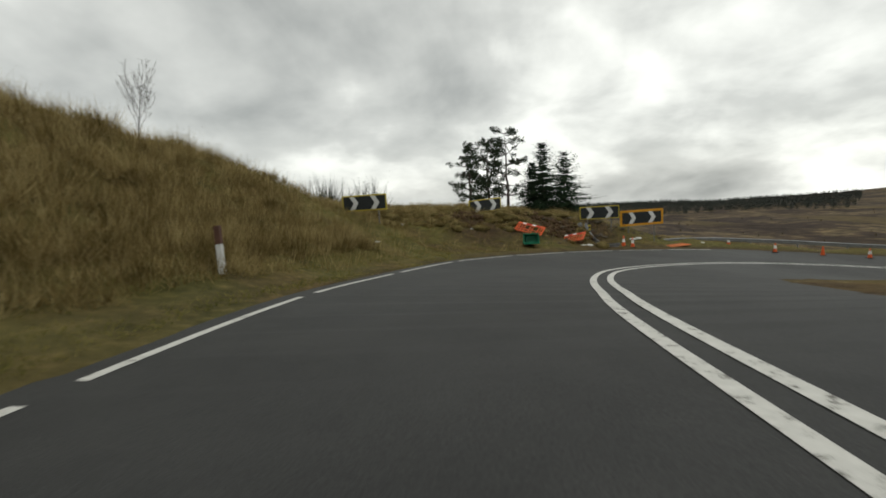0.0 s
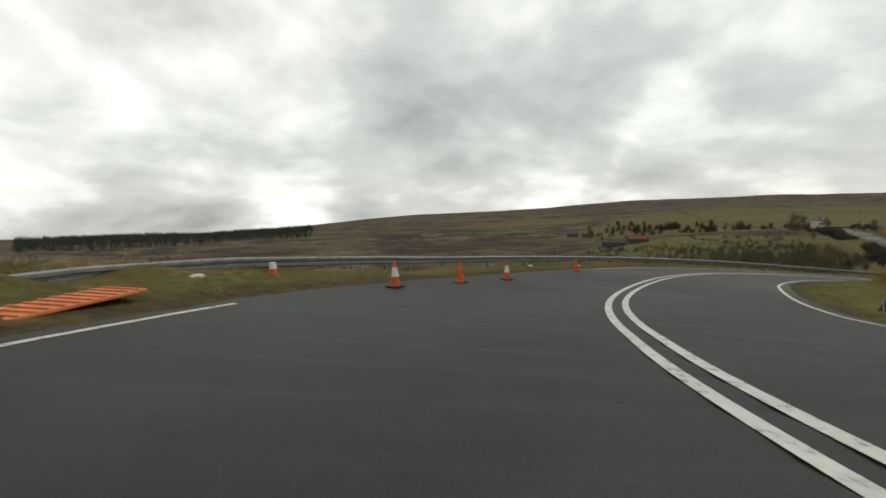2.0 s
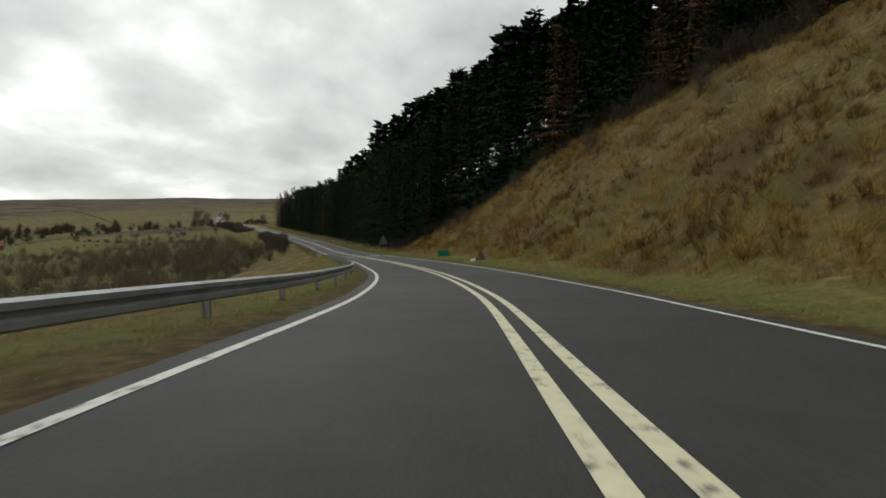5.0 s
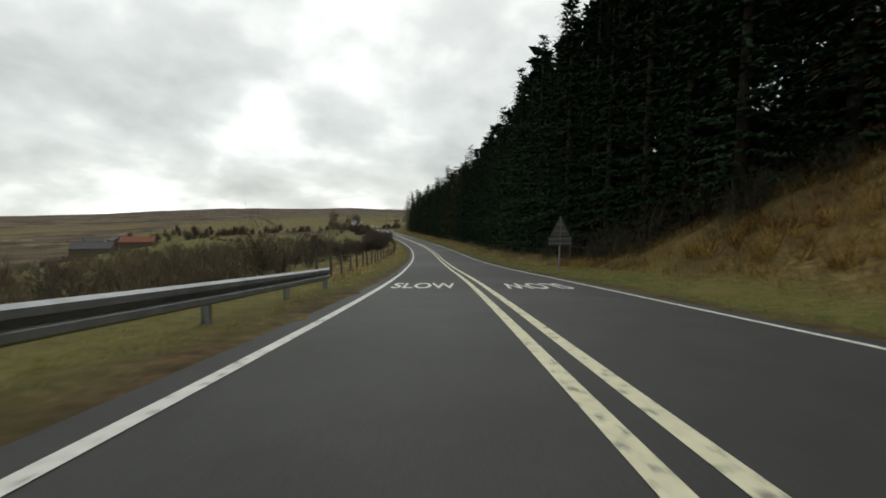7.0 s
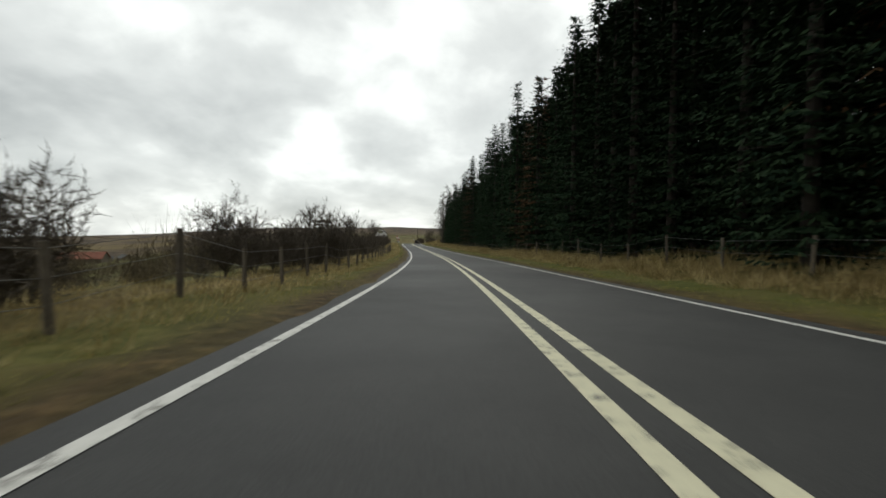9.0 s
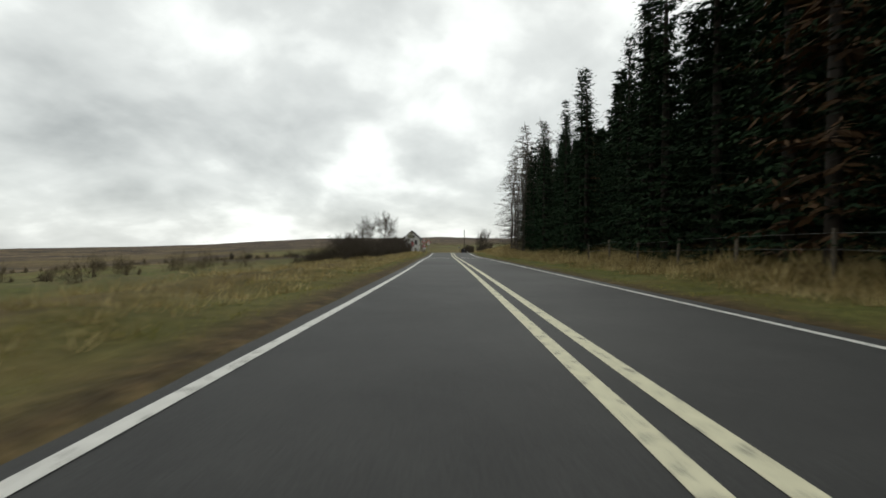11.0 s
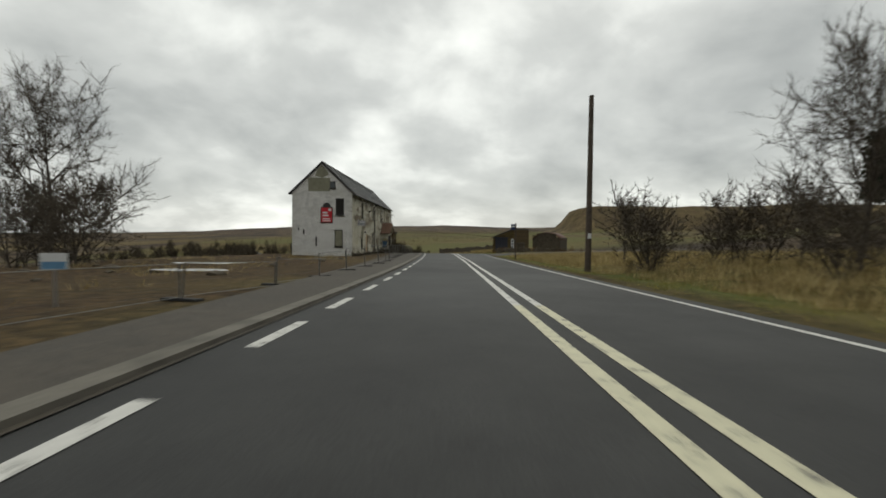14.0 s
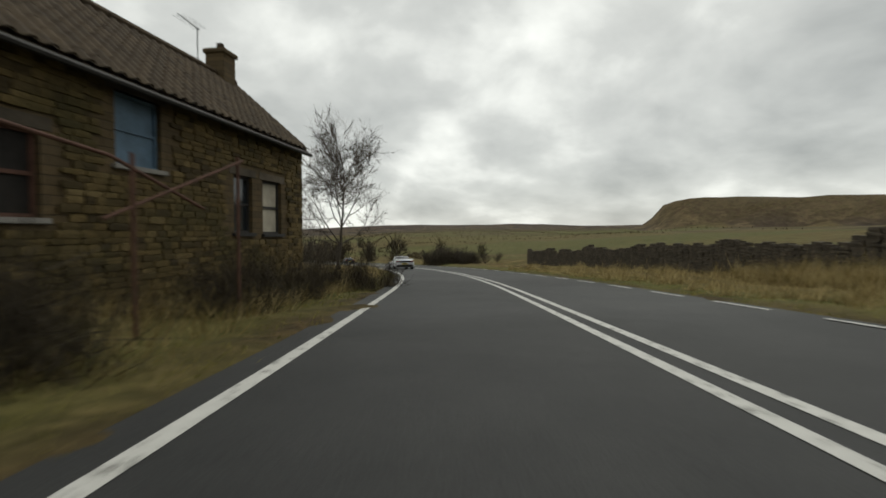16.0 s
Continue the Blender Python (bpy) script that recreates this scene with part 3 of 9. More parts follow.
# ---------------------------------------------------------------- the road
def ribbon(name, t0, t1, left, right, up, mat, parent=None, step=0.9, keep=None, thick=0.0):
    """A strip along the road between two offsets (tables or numbers)."""
    sa, sb = np.interp(t0, L_T, L_S), np.interp(t1, L_T, L_S)
    s = np.linspace(sa, sb, max(2, int((sb - sa) / step) + 1))
    t = np.interp(s, L_S, L_T)
    f = lambda v: by(v, t) if isinstance(v, tuple) else np.full(len(t), float(v))
    c = np.stack([np.interp(s, L_S, LINE[:, k]) for k in (1, 2, 3)], 1)
    side = np.stack([np.interp(s, L_S, L_SIDE[:, k]) for k in (0, 1)], 1)
    side /= np.linalg.norm(side, axis=1)[:, None]
    a, b = c.copy(), c.copy()
    a[:, :2] += side * f(left)[:, None]
    b[:, :2] += side * f(right)[:, None]
    a[:, 2] += up + tilt(t, f(left))
    b[:, 2] += up + tilt(t, f(right))
    n = len(t)
    rows = [a, b]
    if thick:
        lo_a, lo_b = a.copy(), b.copy()
        lo_a[:, 2] -= thick
        lo_b[:, 2] -= thick
        rows = [lo_a, a, b, lo_b]
    v = np.stack(rows, 1).reshape(-1, 3)
    m = len(rows)
    i = np.arange(n - 1)
    if keep is not None:
        i = i[keep(s[:-1])]
    faces = np.concatenate([np.stack([i * m + k, i * m + k + 1, i * m + m + k + 1, i * m + m + k], 1) for k in range(m - 1)])
    return mesh_object(name, v, faces, mat, parent, smooth=False)


def shifted(table, d):
    return tuple((t, o + d) for t, o in table)


road = ribbon("road", -3.9, 24.0, shifted(EDGE_L, -0.35), shifted(EDGE_R, 0.35), 0.0, M_ASPHALT, thick=0.25)
tagged(road, "dark grey asphalt two-lane country road", "road", kind="structure")


def mark(name, t0, t1, table, d0, d1, mat, label, keep=None, step=0.5):
    ob = ribbon(name, t0, t1, shifted(table, d0), shifted(table, d1), 0.018 if name == "edge_line_right_2" else 0.006, mat, step=step, keep=keep)
    return tagged(ob, label, "road marking", kind="structure")


mark("edge_line_left", -3.5, 2.42, EDGE_L, 0.0, 0.13, M_PAINT, "worn broken white edge line on asphalt", keep=lambda s: (s % 4.5) < 3.8)
mark("edge_line_left_2", 3.55, 13.72, EDGE_L, -0.02, 0.12, M_PAINT, "thin white edge line beside the verge")
mark("edge_line_left_3", 13.72, 15.98, EDGE_L, -0.02, 0.13, M_PAINT, "short white dashes along the forecourt", keep=lambda s: (s % 2.9) < 1.5, step=0.25)
mark("edge_line_left_4", 15.98, 22.0, EDGE_L, -0.02, 0.13, M_PAINT, "white edge line beside the verge")
for nm, d in (("centre_line", -0.27), ("centre_line_2", 0.11)):
    mark(nm, -3.5, 4.2, MID, d, d + 0.15, M_PAINT, "worn white double centre line on asphalt")
    mark(nm + "_b", 4.2, 14.2, MID, d, d + 0.16, M_PAINT_CREAM, "cream white double centre line on asphalt")
    mark(nm + "_c", 14.2, 22.0, MID, d, d + 0.15, M_PAINT, "worn white double centre line on asphalt")
mark("edge_line_right", 2.45, 15.08, EDGE_R, -0.12, 0.0, M_PAINT, "thin white edge line beside the verge")
mark("edge_line_right_2", 15.08, 22.0, EDGE_R, -0.12, 0.0, M_PAINT, "short white dashes across a side road", keep=lambda s: (s % 3.0) < 1.6, step=0.25)
apron = ribbon("forecourt", 13.8, 16.0, ((13.8, -3.5), (14.3, -4.3), (14.9, -5.2), (15.6, -5.8), (16.0, -4.6)), shifted(EDGE_L, -0.30), 0.012, M_GRAVEL, step=0.9)
tagged(apron, "worn grey-brown gravelly tarmac forecourt", "forecourt", kind="structure")
kerb = ribbon("kerb", 13.8, 16.0, shifted(EDGE_L, -0.60), shifted(EDGE_L, -0.36), 0.06, M_KERB, step=0.9, thick=0.12)
tagged(kerb, "worn low concrete kerb along the forecourt", "kerb", kind="structure")

# ---------------------------------------------------------------- building helpers
def box(bm, size, at=(0, 0, 0), bevel=0.0, turn=None):
    m = Matrix.Translation(at) @ (turn or Matrix()) @ Matrix.Diagonal((*size, 1))
    g = bmesh.ops.create_cube(bm, size=1.0, matrix=m)
    if bevel:
        es = list({e for v in g["verts"] for e in v.link_edges})
        bmesh.ops.bevel(bm, geom=es, offset=bevel, segments=2, affect="EDGES", clamp_overlap=True)
    return bm


def tube(bm, a, b, r0, r1=None, n=8, caps=True):
    a, b = Vector(a), Vector(b)
    d = b - a
    m = Matrix.Translation((a + b) / 2) @ d.to_track_quat("Z", "Y").to_matrix().to_4x4()
    bmesh.ops.create_cone(bm, cap_ends=caps, segments=n, radius1=r0, radius2=r0 if r1 is None else r1, depth=d.length, matrix=m)
    return bm


def new_bm():
    return bmesh.new()


# ---------------------------------------------------------------- trees
def quads_mesh(v, mat, name, parent):
    v = np.asarray(v, np.float32).reshape(-1, 3)
    return mesh_object(name, v, np.arange(len(v)).reshape(-1, 4), mat, parent, smooth=False)


def conifer(name, label, height, spread, mat, seed, whorls=34, bare=0.03, per=8, twig=0.76, wide=0.24, group="trees of the plantation"):
    """A tapered trunk, drooping limbs in whorls and small feathered side sprays along both sides of each limb."""
    rs = np.random.RandomState(seed)
    tree = thing(name, Matrix(), label, "tree", group)
    bm = new_bm()
    tube(bm, (0, 0, -0.4), (0, 0, height * 0.55), 0.014 * height, 0.009 * height, 7)
    tube(bm, (0, 0, height * 0.55), (0, 0, height * 0.985), 0.009 * height, 0.01, 5)
    quads = conifer_sprays(rs, height, spread, whorls, bare, per, twig, bm, wide)
    part("trunk", bm, M_SPRUCEBARK, tree, smooth=True)
    quads_mesh(quads, mat, "crown", tree)
    return tree


def conifer_sprays(rs, height, spread, whorls, bare, per, twig, bm=None, wide=0.24):
    """Limbs in whorls that sag and lift at the tip, with flat hanging sprays of needles on both sides and beneath."""
    quads = []
    up = np.array([0, 0, 1.0])
    for k in range(whorls):
        f = min(bare + (1 - bare) * (k + rs.uniform(-0.4, 0.4)) / whorls, 0.985)
        z = height * f
        reach = spread * min(1.0, 1.3 * (1 - f) ** 0.85) * rs.uniform(0.8, 1.12) + 0.012 * height
        if f < bare + 0.06:
            reach *= 0.8
        turn = rs.uniform(0, 2 * np.pi)
        n_limbs = per if f < 0.8 else max(4, per - 2)
        for q in range(n_limbs):
            a = turn + 2 * np.pi * (q + rs.uniform(-0.35, 0.35)) / n_limbs
            ln = reach * rs.uniform(0.62, 1.12)
            way = np.array([np.cos(a), np.sin(a), rs.uniform(-0.5, -0.1) if f < 0.7 else rs.uniform(-0.1, 0.75)])
            side = np.array([-np.sin(a), np.cos(a), 0])
            o = np.array([0, 0, z])
            if bm is not None and q < 1 and f < 0.8:
                tube(bm, tuple(o), tuple(o + way * ln * 0.8), 0.02, 0.007, 3, caps=False)
            n = max(2, int(ln / (twig * 0.66)))
            for s in range(n + 1):
                u = 0.1 + 0.9 * s / n
                c = o + way * ln * u + up * (0.2 * ln * u * u)
                tl = twig * rs.uniform(0.7, 1.3) * (1.25 - 0.6 * u)
                for sgn in ((-1, 1) if s < n else (0,)):
                    d = side * sgn * 0.8 + way * rs.uniform(0.3, 0.9) + up * rs.uniform(-0.6, 0.1)
                    d /= np.linalg.norm(d)
                    e = np.cross(d, up * 0.8 + side * rs.uniform(-1.1, 1.1))
                    e *= tl * wide * (1.1 - 0.45 * u) / (np.linalg.norm(e) + 1e-6)
                    m = c + d * tl * 0.4
                    quads.append([c, m + e, c + d * tl, m - e])
    return quads


def bare_larch(name, label, height, spread, seed, mat, thick=1.1):
    """A leafless larch: straight trunk, thin level limbs that sweep up at the tip, knobbly hanging twigs."""
    rs = np.random.RandomState(seed)
    tree = thing(name, Matrix(), label, "tree", "trees of the plantation")
    big, small = [], []
    h = 0.0
    pts = [Vector((rs.uniform(-0.06, 0.06) * k, rs.uniform(-0.06, 0.06) * k, height * k / 8 - (0.3 if k == 0 else 0))) for k in range(9)]
    for k in range(8):
        big.append((pts[k], pts[k + 1], 0.013 * height * (1 - k / 8.6), 0.013 * height * (1 - (k + 1) / 8.6)))
    n = int(height / 0.36)
    for k in range(n):
        f = 0.06 + 0.93 * (k + rs.uniform(-0.4, 0.4)) / n
        i = min(int(f * 8), 7)
        o = pts[i].lerp(pts[i + 1], f * 8 - i)
        for _ in range(3 if f < 0.85 else 2):
            a = rs.uniform(0, 6.28)
            ln = (spread * min(1.0, 1.2 * (1 - f) ** 0.7) + 0.25) * rs.uniform(0.5, 1.15)
            d = Vector((math.cos(a), math.sin(a), rs.uniform(-0.28, 0.1)))
            p = o.copy()
            segs = 4
            for s in range(segs):
                q = p + d * ln / segs
                (big if s < 1 else small).append((p.copy(), q.copy(), 0.024 * (1 - s / segs) + 0.007, 0.024 * (1 - (s + 1) / segs) + 0.006))
                for _ in range(6):
                    b = p.lerp(q, rs.uniform(0, 1))
                    sd = Vector((rs.uniform(-1, 1), rs.uniform(-1, 1), rs.uniform(-0.9, 0.35))).normalized()
                    small.append((b, b + (sd + d * 0.5) * rs.uniform(0.16, 0.5), 0.010, 0.005))
                p = q
                d = (d + Vector((rs.uniform(-0.15, 0.15), rs.uniform(-0.15, 0.15), rs.uniform(-0.02, 0.16)))).normalized()
    tubes_mesh(big, M_BARK, "trunk", tree, 5)
    ribbons_mesh([(a, b, r0 * thick, r1 * thick) for a, b, r0, r1 in small], mat, "crown", tree, seed)
    return tree


def limbs(rs, start, way, length, radius, depth, out, twigs, spread=0.6, up=0.12):
    """A branching limb, as short tapering tubes; the last order become twigs."""
    p = Vector(start)
    d = Vector(way).normalized()
    n = 4 if depth > 1 else 3
    r = radius
    for k in range(n):
        d = (d + Vector(rs.uniform(-1, 1, 3)) * 0.2 + Vector((0, 0, up))).normalized()
        q = p + d * (length / n)
        r2 = radius * (1 - 0.75 * (k + 1) / n)
        (out if r > 0.012 else twigs).append((p.copy(), q.copy(), r, max(r2, 0.004)))
        if depth > 0:
            for _ in range(1 if k == 0 else 2):
                side = Vector(rs.uniform(-1, 1, 3))
                w = (d * (1 - spread) + side.normalized() * spread).normalized()
                limbs(rs, q, w, length * rs.uniform(0.45, 0.68), r2 * 0.75, depth - 1, out, twigs, spread, up)
        p, r = q, r2


def tubes_mesh(segs, mat, name, parent, sides):
    """Many tapering tubes in one mesh."""
    v, f = [], []
    ang = np.arange(sides) * 2 * np.pi / sides
    for a, b, r0, r1 in segs:
        d = (b - a)
        if d.length < 1e-5:
            continue
        d.normalize()
        s = d.orthogonal().normalized()
        u = d.cross(s)
        base_i = len(v)
        for p, r in ((a, r0), (b, r1)):
            for g in ang:
                v.append(p + s * (math.cos(g) * r) + u * (math.sin(g) * r))
        for k in range(sides):
            k2 = (k + 1) % sides
            f.append((base_i + k, base_i + k2, base_i + sides + k2, base_i + sides + k))
    return mesh_object(name, [tuple(c) for c in v], f, mat, parent)


def ribbons_mesh(segs, mat, name, parent, seed=0):
    """Many thin twigs as narrow tapering ribbons in one mesh."""
    rs = np.random.RandomState(seed)
    A, B = np.array([s[0][:] for s in segs]), np.array([s[1][:] for s in segs])
    r0, r1 = np.array([s[2] for s in segs])[:, None], np.array([s[3] for s in segs])[:, None]
    e = np.cross(B - A, rs.normal(0, 1, A.shape))
    e /= np.linalg.norm(e, axis=1)[:, None] + 1e-9
    v = np.stack([A - e * r0, A + e * r0, B + e * r1, B - e * r1], 1).reshape(-1, 3)
    return mesh_object(name, v, np.arange(len(v)).reshape(-1, 4), mat, parent)


def bare_tree(name, label, height, seed, stems=1, depth=2, spread=0.6, crown_from=0.25, group="", category="tree", lean=(0, 0, 0), thick=0.016, strands=3, strand_w=0.008):
    """A leafless tree: trunk and limbs as tubes, twigs, and the finest twigs as thin strands."""
    rs = np.random.RandomState(seed)
    tree = thing(name, Matrix(), label, category, group)
    big, small = [], []
    for s in range(stems):
        p = Vector((rs.uniform(-0.3, 0.3) * (stems > 1), rs.uniform(-0.3, 0.3) * (stems > 1), -0.2))
        d = (Vector((rs.uniform(-0.5, 0.5), rs.uniform(-0.5, 0.5), 1.2)) if stems > 1 else Vector((rs.uniform(-0.12, 0.12), rs.uniform(-0.12, 0.12), 1))) + Vector(lean)
        n = 6
        r = height * thick * (1 if stems == 1 else 0.6)
        hh = height * (0.72 if stems == 1 else rs.uniform(0.5, 0.75))
        for k in range(n):
            d = (d + Vector(rs.uniform(-1, 1, 3)) * 0.1).normalized()
            q = p + d * hh / n
            r2 = r * 0.8
            big.append((p.copy(), q.copy(), r, r2))
            if (k + 1) / n > crown_from:
                for _ in range(3 if stems == 1 else 2):
                    w = (Vector(rs.uniform(-1, 1, 3)) * Vector((1, 1, 0.35))).normalized()
                    w = (w * spread * 1.3 + d * 0.55).normalized()
                    limbs(rs, q, w, height * rs.uniform(0.26, 0.42) * (1.15 - 0.5 * k / n), r2 * 0.6, depth, big, small, spread)
            p, r = q, r2
        limbs(rs, p, d, height * 0.28, r * 0.8, depth, big, small, spread)
    tubes_mesh(big, M_BARK, "trunk", tree, 5)
    ribbons_mesh([(a, b, max(r0, 0.011), max(r1, 0.008)) for a, b, r0, r1 in small], M_TWIG, "branchwork", tree, seed)
    A = np.array([x[0][:] for x in small])
    B = np.array([x[1][:] for x in small])
    n = len(A) * strands
    u = rs.uniform(0, 1, (n, 1))
    root = np.repeat(A, strands, 0) * (1 - u) + np.repeat(B, strands, 0) * u
    way = np.repeat(B - A, strands, 0)
    way /= np.linalg.norm(way, axis=1)[:, None] + 1e-6
    way = way * 0.8 + rs.normal(0, 0.55, (n, 3)) + np.array([0, 0, 0.25])
    way /= np.linalg.norm(way, axis=1)[:, None] + 1e-6
    tip = root + way * (height * rs.uniform(0.03, 0.085, (n, 1)))
    e = np.cross(way, rs.normal(0, 1, (n, 3)))
    e *= strand_w / (np.linalg.norm(e, axis=1)[:, None] + 1e-6)
    mesh_object("crown", np.stack([root - e, root + e, tip], 1).reshape(-1, 3), np.arange(3 * n).reshape(-1, 3), M_TWIG, tree)
    return tree


def plant(proto, places, first):
    """Puts the built tree at the first place and copies of it at the others; places: Vector, turn, size."""
    for k, (p, turn, size) in enumerate(places):
        m = Matrix.Translation(p) @ Matrix.Rotation(turn, 4, "Z") @ Matrix.Diagonal((size, size, size, 1))
        if k == 0 and first:
            proto.matrix_world = m
        else:
            ob = copy_thing(proto, m)
            ob.matrix_basis = m


rs_wood = np.random.RandomState(21)
WOOD_H = (21.0, 19.5, 22.0, 18.5)
protos = [conifer("spruce_tree", "dark green spruce in a dense roadside plantation", h, sp, M_NEEDLE, sd, whorls=w)
          for h, sp, sd, w in zip(WOOD_H, (3.1, 2.9, 3.3, 3.0), (1, 2, 3, 4), (30, 28, 31, 27))]
fine = [conifer("spruce_tree", "dark green spruce at the edge of a dense plantation", h, sp, M_NEEDLE, sd, whorls=w, per=9, twig=0.42, wide=0.2)
        for h, sp, sd, w in ((20.0, 3.0, 14, 42), (21.5, 3.2, 15, 44))]
larches = [conifer("larch_tree", "rusty brown larch among the dark plantation trees", h, sp, M_LARCH, sd, whorls=w, per=7, twig=0.62, wide=0.15)
           for h, sp, sd, w in ((18.5, 2.9, 7, 26), (17.0, 2.7, 8, 24))]
wood_places = {k: [] for k in range(8)}


def wood_edge(t):
    """How far from the driven line the plantation begins."""
    return float(np.interp(t, (3.6, 4.2, 5.0, 5.8, 6.6, 7.1, 7.4, 7.6, 7.8, 8.2, 9, 13), (72, 53, 38, 29.5, 25.5, 22, 18.5, 14.5, 12, 11.3, 11, 10.6)))


behind = []
t = 3.6
while t < 12.55:
    step_m = rs_wood.uniform(2.6, 3.4)
    t += step_m / float(np.interp(t, (3.5, 6, 8, 12), (21, 26, 34, 42)))
    for row in range(2 if t < 7.4 else 3):
        o = wood_edge(t) + row * 3.0 + rs_wood.uniform(-0.9, 0.9)
        p = stand(min(t + rs_wood.uniform(-0.02, 0.02), 12.6), o, 0.15)
        k = int(rs_wood.randint(0, 4))
        if rs_wood.rand() < ((0.3 if 6.2 < t < 7.1 else 0.02) if row < 2 else 0.0):
            k = 4 + int(rs_wood.randint(0, 2))
        elif row == 0 and t > 7.5:
            k = 6 + int(rs_wood.randint(0, 2))
        wood_places[k].append((p, rs_wood.uniform(0, 6.28), rs_wood.uniform(0.92, 1.06) * float(np.interp(t, (3.6, 6.2, 7.2, 7.8, 8.6, 9.2, 10.9, 11.6, 12.4), (0.46, 0.56, 0.82, 0.97, 1.0, 0.88, 0.87, 0.7, 0.58)))))
    for row in range(9 if t < 10.5 else 6):
        o = wood_edge(t) + (6.5 if t < 7.4 else 9.5) + row * 4.4 + rs_wood.uniform(-1.5, 1.5)
        if rs_wood.rand() < (0.75 if t < 10.5 else 0.95):
            p = spot(t, o)
            behind.append((p.x, p.y, rs_wood.uniform(15.0, 20.5) * float(np.interp(t, (3.6, 6.2, 7.0, 7.6, 9.5, 10.9, 11.6, 12.3), (0.46, 0.55, 0.84, 1.36, 1.52, 1.02, 0.75, 0.6)))))
# the wood's far edge runs up the hill, away from the road
for k in range(74):
    u = 1.35 * k / 73
    x, y = 17.5 + 78 * u + rs_wood.uniform(-1, 1), 19.0 + 124 * u + rs_wood.uniform(-1, 1)
    tall = float(np.interp(u, (0.0, 0.4, 0.85, 1.35), (18.0, 22.5, 29.0, 29.0)))
    if k < 46:
        wood_places[int(rs_wood.randint(0, 4))].append((Vector((x, y, land_z(x, y) - 0.15)), rs_wood.uniform(0, 6.28), rs_wood.uniform(0.88, 1.05) * tall / 20.5))
    else:
        behind.append((x, y, rs_wood.uniform(0.85, 1.05) * tall))
    for row in range(1, 5):
        behind.append((x + row * 3.6 + rs_wood.uniform(-1, 1), y - row * 2.0 + rs_wood.uniform(-1, 1), rs_wood.uniform(0.9, 1.08) * tall))
for t, o in ((9.2, 12.5), (9.32, 13.0), (9.25, 14.6), (7.55, 17.0), (10.3, 11.8), (6.9, 21.0), (6.4, 25.5)):
    wood_places[4 + int(rs_wood.randint(0, 2))].append((stand(t, o, 0.15), rs_wood.uniform(0, 6.28), rs_wood.uniform(0.85, 1.0)))
for x, y, s in ((14.0, 17.5, 0.95), (16.5, 19.0, 1.0), (15.2, 22.0, 0.85), (18.5, 23.0, 0.95), (19.5, 27.5, 0.85), (21.5, 25.0, 1.0)):
    wood_places[6 + int(rs_wood.randint(0, 2))].append((Vector((x, y, land_z(x, y) - 0.15)), rs_wood.uniform(0, 6.28), s * 0.9))
for k, proto in enumerate(protos + larches + fine):
    plant(proto, wood_places[k], True)
# the depth of the wood, only its tops in sight
b_z = land_at([b[0] for b in behind], [b[1] for b in behind])[0]
b_quads = []
b_protos = [np.array(conifer_sprays(np.random.RandomState(50 + k), 1.0, 0.15, 16, 0.4, 5, 0.062, wide=0.3)) for k in range(4)]
for k, (x, y, h) in enumerate(behind):
    c, s = math.cos(k * 1.7), math.sin(k * 1.7)
    q = b_protos[k % 4] * h
    q = np.stack([q[..., 0] * c - q[..., 1] * s, q[..., 0] * s + q[..., 1] * c, q[..., 2]], -1) + np.array([x, y, b_z[k]])
    b_quads.append(q)
deep = quads_mesh(np.concatenate(b_quads), M_NEEDLE, "plantation_depth", None)
tagged(deep, "dark green tops of many spruces filling the plantation", "trees", kind="stuff")
# the open end of the wood: bare larches
edge_larches = [bare_larch("larch_tree", "tall leafless larch with level branches at the wood's edge", h, sp, sd, M_TWIG) for h, sp, sd in ((16.0, 3.6, 61), (14.0, 3.2, 62), (17.0, 3.4, 63))]
for k, (t, o, s) in enumerate(((12.78, 10.8, 1.0), (12.7, 9.9, 0.95), (12.62, 11.6, 1.05), (12.76, 13.2, 0.95), (12.55, 9.8, 1.0), (12.68, 15.0, 1.0), (12.82, 16.0, 0.9), (12.48, 11.2, 1.0), (12.6, 13.6, 1.0), (12.42, 9.6, 0.95), (12.74, 18.5, 0.95), (12.85, 20.5, 0.85))):
    pr = edge_larches[k % 3]
    m = Matrix.Translation(stand(t, o, 0.1)) @ Matrix.Rotation(k * 2.1, 4, "Z") @ Matrix.Scale(s, 4)
    if k < 3:
        pr.matrix_world = m
    else:
        copy_thing(pr, m)

# ---------------------------------------------------------------- paints and metals of the roadside
M_BLACK = plain("sign_black", (0.022, 0.026, 0.028), 0.45, vary=0.3, scale=3.0, bump=0.05)
M_WHITE = plain("sign_white", (0.62, 0.63, 0.63), 0.5, vary=0.12, scale=4.0, bump=0.05)
M_YELLOW = plain("sign_yellow", (0.52, 0.42, 0.05), 0.5, vary=0.2, scale=3.0, bump=0.05)
M_AMBER = plain("sign_amber", (0.60, 0.29, 0.02), 0.5, vary=0.15, scale=3.0, bump=0.05)
M_RED = plain("sign_red", (0.42, 0.03, 0.025), 0.5, vary=0.15, scale=3.0, bump=0.05)
M_GREYPOST = plain("grey_post", (0.20, 0.20, 0.20), 0.6, metallic=0.3, vary=0.25, scale=6.0)
M_SIGNBACK = plain("sign_back_grey", (0.105, 0.102, 0.094), 0.65, metallic=0.2, vary=0.25, scale=4.0)
M_STEEL = plain("galvanised_steel", (0.27, 0.28, 0.29), 0.58, metallic=0.6, vary=0.25, scale=3.0, bump=0.1)
M_ORANGE = plain("orange_plastic", (0.62, 0.10, 0.025), 0.45, vary=0.18, scale=5.0, bump=0.08)
